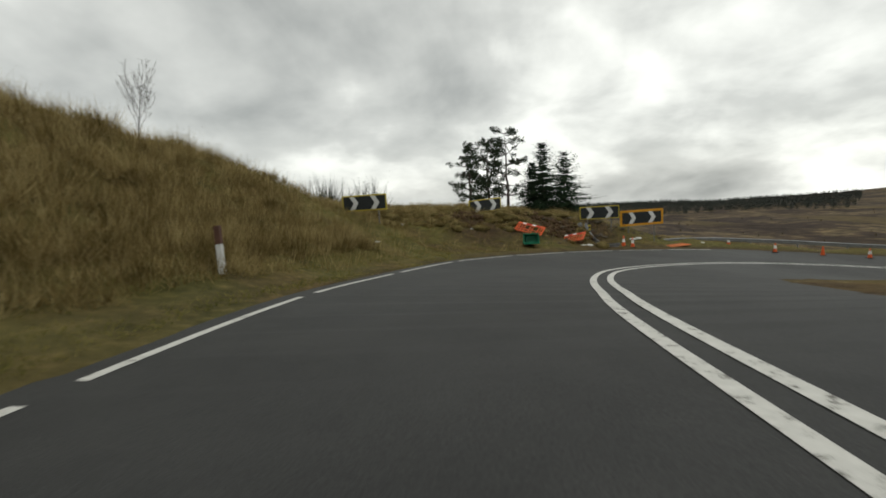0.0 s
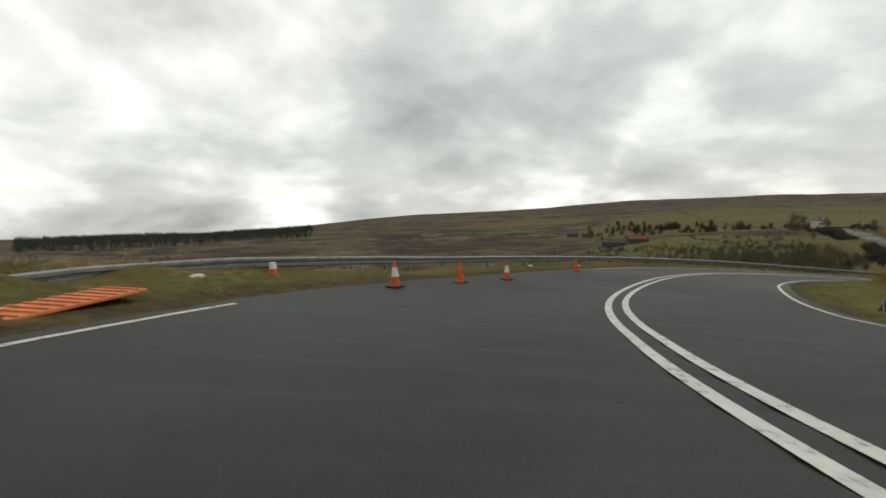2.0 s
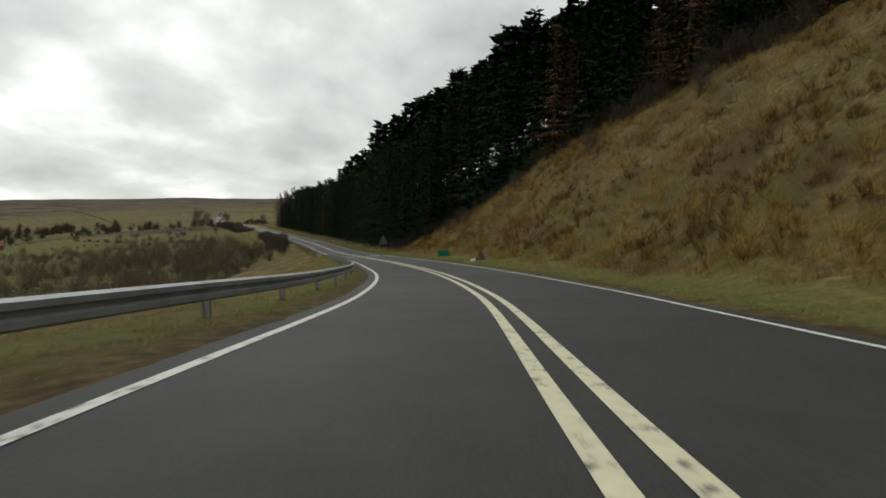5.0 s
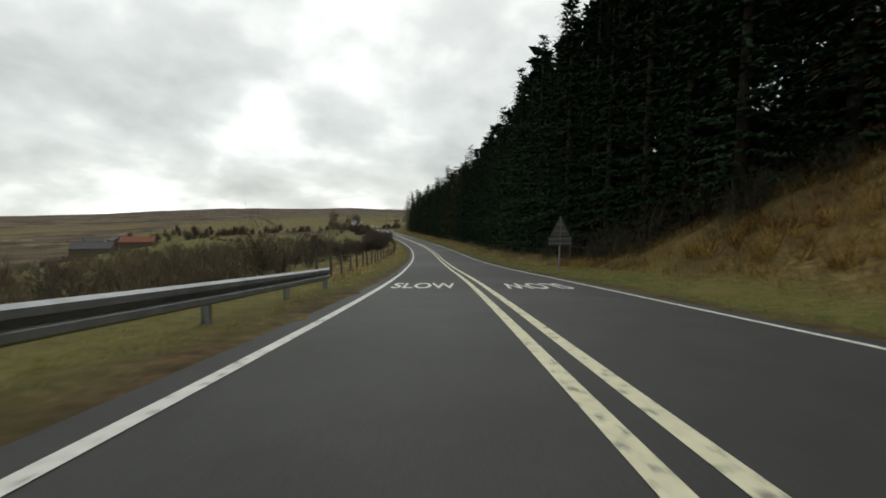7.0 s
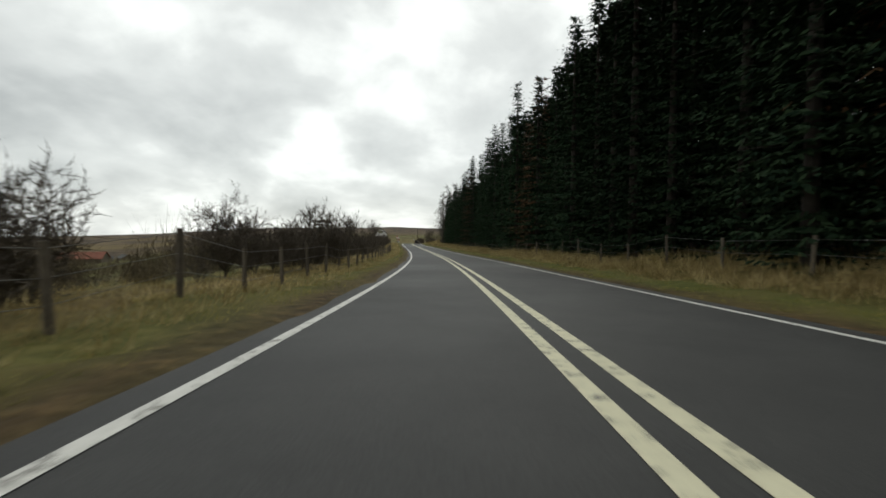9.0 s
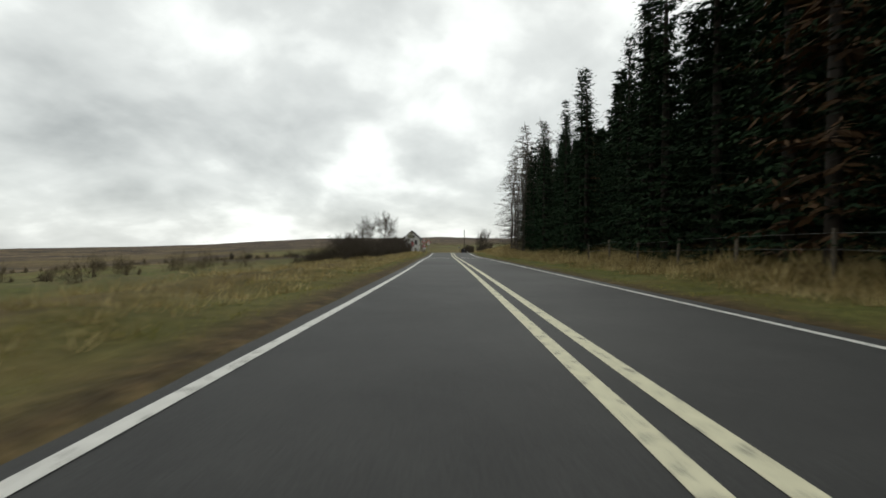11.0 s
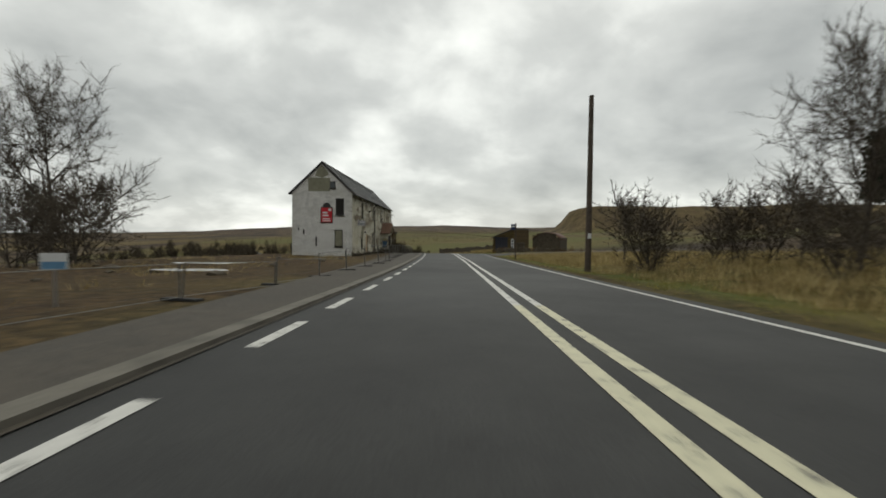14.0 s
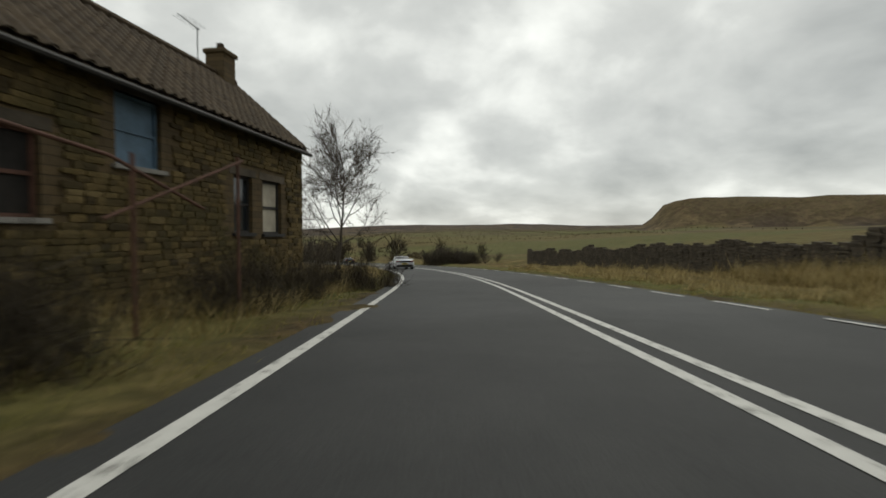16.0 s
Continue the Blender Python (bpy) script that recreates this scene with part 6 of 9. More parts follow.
def roof_plane(name, mat, parent, y0, y1, xe, ze, xr, zr, courses, lip=0.022):
    """One slope of overlapping courses, from the eaves (xe, ze) to the ridge (xr, zr)."""
    v, f = [], []
    n = max(2, int((y1 - y0) / 0.33))
    ys = np.linspace(y0, y1, n + 1)
    d = Vector((xr - xe, 0, zr - ze))
    nrm = Vector((-d.z, 0, d.x)).normalized()
    if nrm.z < 0:
        nrm = -nrm
    rs = np.random.RandomState(9)
    for k in range(courses):
        a, b = k / courses, (k + 1.12) / courses
        for i in range(n):
            sag = 0.03 * math.sin((ys[i] - y0) * 0.5) - 0.02
            j = rs.uniform(-0.006, 0.01)
            off = 0.0 if k % 2 else (y1 - y0) / n / 2
            ya, yb = min(ys[i] + off, y1), min(ys[i + 1] + off - 0.008, y1)
            if yb - ya < 0.02:
                continue
            p = [Vector((xe, ya, ze)) + d * a + nrm * (lip + j), Vector((xe, yb, ze)) + d * a + nrm * (lip + j),
                 Vector((xe, yb, ze)) + d * min(b, 1.0), Vector((xe, ya, ze)) + d * min(b, 1.0),
                 Vector((xe, ya, ze)) + d * a, Vector((xe, yb, ze)) + d * a]
            base_i = len(v)
            v += [(q.x, q.y, q.z + sag * a) for q in p]
            f += [(base_i, base_i + 1, base_i + 2, base_i + 3), (base_i + 4, base_i + 5, base_i + 1, base_i)]
    return mesh_object(name, v, f, mat, parent, smooth=False)


IX, IB, IY0, IY1, IE, IR, IG = -7.7, -13.2, 98.9, 128.2, 2.48, 5.22, -5.2
inn = thing("derelict_inn", Matrix(), "long derelict two-storey inn with flaking whitewash and a slate roof", "house")
win_front = [  # y0, y1, z0, z1, kind
    (103.6, 104.6, 0.45, 2.0, "sash"), (110.5, 111.4, 0.48, 1.90, "open"), (113.43, 114.25, 0.43, 1.95, "blocked"), (117.0, 117.9, 0.45, 1.93, "open"),
    (120.3, 121.2, 0.45, 1.9, "blocked"), (124.5, 125.5, 0.40, 1.85, "open"), (103.3, 104.45, -2.70, -0.92, "half"), (109.75, 111.35, -2.68, -1.12, "wide"),
    (113.2, 114.1, -2.6, -0.98, "blocked"), (124.2, 125.1, -2.75, -1.0, "sash"), (122.0, 122.75, -2.7, -1.05, "blocked")]
door_hole = (106.05, 107.25, -3.42, -1.3)
holes = [w[:4] for w in win_front] + [door_hole]
pierced("wall_front", M_INN_FRONT, inn, "x", IX, IY0, IY1, IG, IE, holes, 0.4)
for y0, y1, z0, z1, kind in win_front:
    if kind == "sash":
        window(inn, "x", IX, y0, y1, z0, z1, M_FRAME, M_DARKGLASS, label="black sash window with dark panes")
    elif kind == "open":
        window(inn, "x", IX, y0, y1, z0, z1, M_FRAME, M_DARKGLASS, open_top=True, label="black window with its top light open")
    elif kind == "half":
        window(inn, "x", IX, y0, y1, z0, z0 + 1.0, M_FRAME, M_DARKGLASS, bars=0, label="dark broken window below boarding")
        bm = new_bm()
        slab(bm, "x", IX, y0, y1, z0 + 1.0, z1, 0.03, 0.06)
        part("board", bm, M_GREYRENDER, inn, "grey-brown boarding over the upper window")
    elif kind == "wide":
        window(inn, "x", IX, y0, y1, z0, z1, M_FRAME, M_ROOMSHADE, bars=0, mullion=1, label="window with a middle post, its dark room painted on the pane")
        bm = new_bm()
        slab(bm, "x", IX, y0 + 0.95, y1 - 0.08, z0 + 0.1, z1 - 0.1, 0.02, 0.13)
        part("board", bm, M_CREAMCLOTH, inn, "pale sheet hanging in the window")
    else:
        bm = new_bm()
        slab(bm, "x", IX, y0, y1, z0, z1, 0.2, 0.07)
        bw = part("blocked_window", bm, M_INN_FRONT, inn, "bricked-up and whitewashed window recess")
        bm = new_bm()
        slab(bm, "x", IX, y0 - 0.06, y1 + 0.06, z0 - 0.08, z0, 0.16, -0.05, 0.012)
        part("sill", bm, M_CONCRETE, bw)
bm = new_bm()
slab(bm, "x", IX, door_hole[0], door_hole[1], door_hole[2], door_hole[3], 0.03, 0.05)
part("door", bm, M_PLY, inn, "plywood sheet over the doorway")
bm = new_bm()
slab(bm, "x", IX, 105.8, 107.5, -3.62, -3.42, 0.7, -0.4, 0.02)
part("door_step", bm, M_CONCRETE, inn)
# the gable towards the traffic
gable_win = [(-8.60, -7.98, 0.48, 2.0), (-8.68, -8.0, -2.42, -0.86)]
pierced("wall_gable", M_INN_GABLE, inn, "y", IY0, IB, IX - 0.4, IG, IE, [w for w in gable_win if w[1] < IX - 0.4] , 0.4)
bm = new_bm()
slab(bm, "y", IY0, IX - 0.4, IX - 0.004, IG, IE, 0.3, -0.005)
part("wall_corner", bm, M_INN_GABLE, inn)


def gable_top(name, mat, y, thick, x0, x1, ze, xr, zr, parent):
    bm = new_bm()
    a = [bm.verts.new(p) for p in ((x0, y, ze), (x1, y, ze), (xr, y, zr))]
    b = [bm.verts.new(p) for p in ((x0, y + thick, ze), (x1, y + thick, ze), (xr, y + thick, zr))]
    bm.faces.new(a)
    bm.faces.new(b[::-1])
    for i in range(3):
        j = (i + 1) % 3
        bm.faces.new((a[i], b[i], b[j], a[j]))
    bmesh.ops.recalc_face_normals(bm, faces=bm.faces)
    return part(name, bm, mat, parent)


gable_top("gable_top", M_INN_GABLE, IY0, 0.4, IB, IX, IE, (IX + IB) / 2, IR - 0.05, inn)
gable_top("gable_top", M_INN_GABLE, IY1 - 0.4, 0.4, IB, IX, IE, (IX + IB) / 2, IR - 0.05, inn)
bm = new_bm()
slab(bm, "y", IY1 - 0.4, IB, IX - 0.4, IG, IE, 0.4)
part("wall_far_end", bm, M_INN_GABLE, inn)
bm = new_bm()
slab(bm, "x", IB + 0.4, IY0 + 0.4, IY1 - 0.4, IG, IE, 0.4)
part("wall_back", bm, M_INN_FRONT, inn)
# the first pane has its dark room painted on
for x0, x1, z0, z1, m_, nm in ((-9.2, -8.45, 0.48, 2.0, M_ROOMSHADE, "window"), (-9.75, -9.22, 2.92, 3.55, M_DARKGLASS, "window"), (-9.3, -8.55, -2.42, -0.86, M_GREYRENDER, "window")):
    bm = new_bm()
    slab(bm, "y", IY0, x0, x1, z0, z1, 0.03, -0.018)
    w = part(nm, bm, M_FRAME, inn, "black-framed window in the white gable")
    bm = new_bm()
    slab(bm, "y", IY0, x0 + 0.07, x1 - 0.07, z0 + 0.07, z1 - 0.07, 0.01, -0.026)
    part("pane", bm, m_, w)
    bm = new_bm()
    slab(bm, "y", IY0, x0 - 0.06, x1 + 0.06, z0 - 0.08, z0, 0.12, -0.1, 0.01)
    part("sill", bm, M_FRAME, w)
bm = new_bm()
slab(bm, "y", IY0, -11.72, -9.70, 2.64, 3.87, 0.03, -0.014)
part("render_patch", bm, M_GREYRENDER, inn, "bare grey patch on the gable")
bm = new_bm()
pts = [(-11.1, 4.05), (-10.45, 3.87), (-9.8, 4.15), (-10.0, 4.5), (-10.45, 5.0), (-10.9, 4.55)]
fr = [bm.verts.new((x, IY0 - 0.012, z)) for x, z in pts]
bk = [bm.verts.new((x, IY0 + 0.02, z)) for x, z in pts]
bm.faces.new(fr)
for i in range(6):
    bm.faces.new((fr[i], bk[i], bk[(i + 1) % 6], fr[(i + 1) % 6]))
bmesh.ops.recalc_face_normals(bm, faces=bm.faces)
part("render_patch", bm, M_GREYRENDER, inn, "bare grey patch under the ridge")
bm = new_bm()
slab(bm, "y", IY0, -10.58, -9.46, -0.26, 1.22, 0.05, -0.06, 0.01)
hs = part("sale_board_frame", bm, M_FRAME, inn)
bm = new_bm()
bmesh.ops.create_cone(bm, cap_ends=True, segments=20, radius1=0.36, radius2=0.36, depth=0.05, matrix=Matrix.Translation((-10.02, IY0 - 0.03, 1.25)) @ Matrix.Rotation(radians(90), 4, "X"))
part("crest", bm, M_FRAME, hs)
bm = new_bm()
slab(bm, "y", IY0, -10.5, -9.54, -0.18, 1.14, 0.01, -0.072)
rb = part("sale_board", bm, M_REDSIGN, inn, "red board with white lines")
for a, b, z, h in ((-10.4, -9.95, 0.62, 0.15), (-10.4, -9.85, 0.36, 0.15), (-10.4, -9.7, 0.08, 0.10), (-10.42, -9.62, -0.1, 0.09), (-9.85, -9.6, 0.85, 0.22)):
    bm = new_bm()
    slab(bm, "y", IY0, a, b, z, z + h, 0.006, -0.079)
    part("bar", bm, M_WHITE, rb)
for x0, z0, z1 in ((-11.06, -2.4, -1.5), (-12.65, -0.95, -0.7), (-12.2, -1.3, -0.85), (-8.95, 0.75, 1.05)):
    bm = new_bm()
    slab(bm, "y", IY0, x0, x0 + 0.13, z0, z1, 0.03, -0.024)
    part("vent", bm, M_FRAME, inn)
# long name boards over the front windows: unreadable lettering as bars
for y0, y1, z0, z1 in ((101.5, 105.6, -0.40, 0.14), (122.9, 126.4, -0.45, 0.08)):
    bm = new_bm()
    slab(bm, "x", IX, y0, y1, z0, z1, 0.05, -0.06, 0.01)
    nb = part("name_board", bm, M_WHITE, inn, "dark name board with pale lettering")
    bm = new_bm()
    slab(bm, "x", IX, y0 + 0.04, y1 - 0.04, z0 + 0.035, z1 - 0.035, 0.01, -0.072)
    part("panel", bm, M_DARKBOARD, nb)
    yy = y0 + 0.3
    while yy < y1 - 0.5:
        bm = new_bm()
        slab(bm, "x", IX, yy, yy + 0.11, z0 + 0.27, z0 + 0.41, 0.006, -0.079)
        part("bar", bm, M_WHITE, nb)
        bm = new_bm()
        slab(bm, "x", IX, yy, yy + 0.13, z0 + 0.13, z0 + 0.18, 0.006, -0.079)
        part("bar", bm, M_WHITE, nb)
        yy += 0.175
roof_plane("roof", M_SLATE, inn, IY0 - 0.12, IY1 + 0.12, IX + 0.28, IE - 0.13, (IX + IB) / 2, IR + 0.06, 15)
roof_plane("roof", M_SLATE, inn, IY0 - 0.12, IY1 + 0.12, IB - 0.28, IE - 0.13, (IX + IB) / 2, IR + 0.06, 15)
bm = new_bm()
for k in range(60):
    tube(bm, ((IX + IB) / 2, IY0 - 0.12 + k * 0.49, IR + 0.05), ((IX + IB) / 2, IY0 + 0.35 + k * 0.49, IR + 0.05), 0.11, n=8)
part("ridge_tiles", bm, M_SLATE, inn)
for sx in (IX + 0.14, IB - 0.14):
    bm = new_bm()
    a, b = Vector((sx + (0.14 if sx > -10 else -0.14), IY0 - 0.09, IE - 0.14)), Vector(((IX + IB) / 2, IY0 - 0.09, IR + 0.02))
    d = b - a
    box(bm, (d.length, 0.05, 0.18), ((a + b) / 2), 0, Matrix.Rotation(-math.atan2(d.z, d.x), 4, "Y"))
    part("bargeboard", bm, M_FRAME, inn)
bm = new_bm()
tube(bm, (IX + 0.31, IY0 - 0.1, IE - 0.14), (IX + 0.31, IY1 + 0.12, IE - 0.16), 0.065, n=10)
part("gutter", bm, M_FRAME, inn)
for y in (111.75, 127.8):
    bm = new_bm()
    tube(bm, (IX + 0.07, y, -4.0), (IX + 0.07, y, IE - 0.5), 0.05, n=10)
    tube(bm, (IX + 0.07, y, IE - 0.5), (IX + 0.30, y, IE - 0.16), 0.05, n=10)
    part("downpipe", bm, M_FRAME if y < 120 else M_PALEFRAME, inn)
for y, z in ((105.6, 1.95), (108.4, 2.0), (117.95, 0.75), (104.9, -1.05)):
    bm = new_bm()
    box(bm, (0.22, 0.26, 0.2), (IX + 0.14, y, z), 0.03, Matrix.Rotation(radians(25), 4, "Y"))
    part("floodlight", bm, M_PALEFRAME, inn)
bm = new_bm()
tube(bm, (IX, 108.0, 1.25), (IX + 0.75, 108.25, 1.35), 0.02, n=6)
box(bm, (0.12, 0.12, 0.2), (IX + 0.05, 108.0, 1.25), 0.02)
part("bracket", bm, M_FRAME, inn)
bm = new_bm()
slab(bm, "x", IX, 127.25, IY1, IG, IE - 0.05, 0.03, -0.012)
part("corner_band", bm, plain("old_white_render", (0.46, 0.44, 0.38), 0.9, vary=0.3, scale=2.0, bump=0.3), inn, "pale rendered corner strip")
# the porch
M_PORCHTILE = plain("red_porch_tiles", (0.115, 0.064, 0.042), 0.9, vary=0.5, scale=4.0, bump=0.3)
bm = new_bm()
for y in (117.2, 120.9):
    box(bm, (1.0, 0.35, 2.95), (IX + 0.5, y, -2.62), 0.01)
box(bm, (0.3, 3.4, 0.55), (IX + 0.85, 119.05, -3.75))
box(bm, (0.3, 3.4, 0.35), (IX + 0.85, 119.05, -1.30))
po = part("porch", bm, M_INN_FRONT, inn, "brick porch with a tiled roof")
bm = new_bm()
# a near-black sheet paints the unlit inside of the porch
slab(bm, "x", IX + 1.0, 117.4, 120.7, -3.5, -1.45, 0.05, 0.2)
part("door", bm, M_ROOMSHADE, po)
for y in (117.9, 119.0, 120.1):
    bm = new_bm()
    box(bm, (0.06, 0.08, 2.0), (IX + 0.9, y, -2.5))
    part("door_post", bm, M_FRAME, po)
v, f = [], []
for s in (-1, 1):
    for k in range(7):
        a, b = k / 7, (k + 1.1) / 7
        for i in range(6):
            x0, x1 = IX + 0.02 + i * 0.22, IX + 0.02 + i * 0.22 + 0.215
            ye = lambda u: 119.05 + s * 2.3 * (1 - min(u, 1))
            ze = lambda u: -1.2 + 1.45 * min(u, 1)
            q = len(v)
            v += [(x0, ye(a), ze(a) + 0.04), (x1, ye(a), ze(a) + 0.04), (x1, ye(b), ze(b)), (x0, ye(b), ze(b)), (x0, ye(a), ze(a) - 0.01), (x1, ye(a), ze(a) - 0.01)]
            f += [(q, q + 1, q + 2, q + 3), (q + 4, q + 5, q + 1, q)]
mesh_object("porch_roof", v, f, M_PORCHTILE, po, smooth=False)
bm = new_bm()
a = [bm.verts.new(p) for p in ((IX + 1.28, 116.9, -1.15), (IX + 1.28, 121.2, -1.15), (IX + 1.28, 119.05, 0.18))]
b = [bm.verts.new(p) for p in ((IX + 0.1, 116.9, -1.15), (IX + 0.1, 121.2, -1.15), (IX + 0.1, 119.05, 0.18))]
bm.faces.new(a)
bm.faces.new(b[::-1])
for i in range(3):
    bm.faces.new((a[i], b[i], b[(i + 1) % 3], a[(i + 1) % 3]))
bmesh.ops.recalc_face_normals(bm, faces=bm.faces)
part("porch_gable", bm, M_COTTAGE, po)
bm = new_bm()
slab(bm, "y", 117.0, IX + 0.28, IX + 0.84, -3.05, -1.85, 0.012, 0.0)
po_2 = part("poster", bm, plain("poster_blue", (0.05, 0.1, 0.17), 0.5, vary=0.5, scale=5.0), po, "faded blue and orange poster")
bm = new_bm()
slab(bm, "y", 117.0, IX + 0.30, IX + 0.82, -2.15, -1.87, 0.004, -0.004)
part("heading", bm, plain("poster_pale", (0.3, 0.26, 0.14), 0.5, vary=0.3), po_2)

# ---------------------------------------------------------------- outbuilding and cottage beyond the inn
shed_row = thing("outbuilding", Matrix(), "low stone outbuilding with a broken pantile roof full of gaps", "house")
OX, OB, OE, OR = -8.45, -13.6, -1.15, 0.95
pierced("wall_front", M_COTTAGE, shed_row, "x", OX, 128.6, 136.3, -6.0, OE, [(129.6, 131.2, -4.6, -2.1), (133.6, 134.6, -3.6, -2.4)], 0.4)
bm = new_bm()
# no door leaf: a flat sheet paints the shade inside the doorway
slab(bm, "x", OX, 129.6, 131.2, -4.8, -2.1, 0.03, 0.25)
part("door", bm, M_ROOMSHADE, shed_row)
window(shed_row, "x", OX, 133.6, 134.6, -3.6, -2.4, M_PALEFRAME, M_GREYRENDER, label="boarded window in the stone wall")
bm = new_bm()
slab(bm, "x", OB + 0.4, 128.6, 136.3, -6.0, OE, 0.4)
part("wall_back", bm, M_COTTAGE, shed_row)
gable_top("gable_top", M_COTTAGE_X, 128.6, 0.35, OB, OX, OE, (OX + OB) / 2, OR - 0.1, shed_row)
bm = new_bm()
slab(bm, "y", 128.6, OB, OX - 0.4, -6.0, OE, 0.35)
part("wall_end", bm, M_COTTAGE_X, shed_row)
for k in range(16):
    y = 128.8 + k * 0.48
    for xe in (OX + 0.15, OB - 0.15):
        a, b = Vector((xe, y, OE)), Vector(((OX + OB) / 2, y, OR))
        d = b - a
        bm = new_bm()
        box(bm, (d.length, 0.07, 0.1), ((a + b) / 2), 0, Matrix.Rotation(-math.atan2(d.z, d.x), 4, "Y"))
        part("rafter", bm, M_DARKTIMBER, shed_row)
for k in range(9):
    u = k / 8
    bm = new_bm()
    box(bm, (0.05, 7.6, 0.03), (OX + 0.15 + ((OX + OB) / 2 - OX - 0.15) * u, 132.45, OE + (OR - OE) * u + 0.07))
    part("batten", bm, M_DARKTIMBER, shed_row)


def pantile_mesh(name, w, l, rise=0.035):
    """One S-shaped clay tile, lying along x up the slope."""
    me = bpy.data.meshes.new(name)
    n = 6
    v, f = [], []
    for i in range(n + 1):
        u = i / n
        z = rise * math.sin(u * 2 * math.pi)
        for x, dz in ((0, 0.03), (l, 0.0)):
            v.append((x, u * w, z + dz))
        v.append((0, u * w, z - 0.012 + 0.012))
    for i in range(n):
        a, b = i * 3, (i + 1) * 3
        f += [(a, a + 1, b + 1, b), (a + 2, a, b, b + 2)]
    me.from_pydata(v, [], f)
    me.materials.append(M_PANTILE)
    me.polygons.foreach_set("use_smooth", [True] * len(me.polygons))
    return me


def tiled_slope(parent, y0, y1, xe, ze, xr, zr, w, l, skip, singles):
    """Lays pantiles over a slope: the first ones as pieces of their own, the rest joined."""
    me = pantile_mesh("pantile", w * 1.06, l * 1.12)
    d = Vector((xr - xe, 0, zr - ze))
    rows, cols = int(d.length / l), int((y1 - y0) / w)
    ang = math.atan2(d.z, d.x)
    rs = np.random.RandomState(17)
    rest_v, rest_f = [], []
    base_v = np.array([p.co[:] for p in me.vertices])
    base_f = [tuple(p.vertices) for p in me.polygons]
    made = 0
    for r in range(rows):
        for c in range(cols):
            if rs.rand() < skip(r / rows, c / cols):
                continue
            p = Vector((xe, y0 + c * w, ze)) + d.normalized() * (r * l) + Vector((0, 0, 0.10 + rs.uniform(0, 0.012)))
            m = Matrix.Translation(p) @ Matrix.Rotation(-ang, 4, "Y") @ Matrix.Rotation(rs.uniform(-0.02, 0.02), 4, "Z")
            if made < singles and c > cols - 1 - singles / rows:
                ob = new("pantile", me)
                ob.parent = parent
                ob.matrix_basis = m
                made += 1
            else:
                q = len(rest_v)
                rest_v += [tuple(m @ Vector(b)) for b in base_v]
                rest_f += [tuple(i + q for i in fc) for fc in base_f]
    if rest_v:
        ob = mesh_object("tiles", rest_v, rest_f, M_PANTILE, parent)
        ob["kind"] = "stuff"


tiled_slope(shed_row, 128.6, 136.25, OX + 0.25, OE - 0.05, (OX + OB) / 2, OR + 0.03, 0.3, 0.34, lambda r, c: 0.15 if r < 0.25 else (0.42 if c > 0.25 else 0.2), 0)

cott = thing("cottage", Matrix(), "roadside stone cottage with a brown pantile roof and one chimney", "house")
CX, CB, CY0, CY1, CE, CR = -9.1, -13.9, 136.4, 149.4, -1.0, 1.2
cwin = [(142.46, 143.5, -2.5, -1.2), (145.8, 146.6, -3.72, -2.25), (147.1, 148.1, -3.75, -2.25), (140.2, 141.2, -3.5, -2.2), (137.6, 138.5, -3.4, -2.3)]
pierced("wall_front", M_COTTAGE, cott, "x", CX, CY0, CY1, -6.5, CE, cwin, 0.45)
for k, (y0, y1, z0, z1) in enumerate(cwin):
    # the fourth pane is painted as a dark room
    fr_m, pn = ((M_WINDOWBLUE, M_WINDOWBLUE), (M_FRAME, M_DARKGLASS), (M_FRAME, M_CREAMCLOTH), (M_RUST, M_ROOMSHADE), (M_PALEFRAME, M_DARKGLASS))[k]
    w = window(cott, "x", CX, y0, y1, z0, z1, fr_m, pn, bars=1, label=("upper window with a dark blue curtain", "dark window with stone sill", "dark window with a torn pale curtain", "rusty brown window", "window with a pale frame")[k])
    bm = new_bm()
    slab(bm, "x", CX, y0 - 0.18, y1 + 0.18, z1, z1 + 0.2, 0.3, -0.015, 0.01)
    part("lintel", bm, M_STONE, w)
bm = new_bm()
slab(bm, "x", CB + 0.45, CY0, CY1, -6.5, CE, 0.45)
part("wall_back", bm, M_COTTAGE, cott)
for y in (CY0, CY1 - 0.45):
    bm = new_bm()
    slab(bm, "y", y, CB, CX - 0.45, -6.5, CE, 0.45)
    part("wall_end", bm, M_COTTAGE_X, cott)
    gable_top("gable_top", M_COTTAGE_X, y, 0.45, CB, CX, CE, (CX + CB) / 2, CR - 0.05, cott)
bm = new_bm()
for xe in (CX, CB):
    s = 1 if xe == CX else -1
    a, b = Vector((xe + 0.25 * s, 0, CE - 0.12)), Vector(((CX + CB) / 2, 0, CR + 0.02))
    d = b - a
    box(bm, (d.length, CY1 - CY0 + 0.2, 0.05), ((a.x + b.x) / 2, (CY0 + CY1) / 2, (a.z + b.z) / 2), 0, Matrix.Rotation(-math.atan2(d.z, d.x), 4, "Y"))
part("roof_deck", bm, M_DARKTIMBER, cott)
tiled_slope(cott, CY0 - 0.05, CY1 + 0.15, CX + 0.28, CE - 0.1, (CX + CB) / 2, CR + 0.02, 0.29, 0.3, lambda r, c: 0.0, 280)
roof_plane("roof_back", M_PANTILE, cott, CY0, CY1 + 0.1, CB - 0.25, CE - 0.05, (CX + CB) / 2, CR + 0.1, 10)
bm = new_bm()
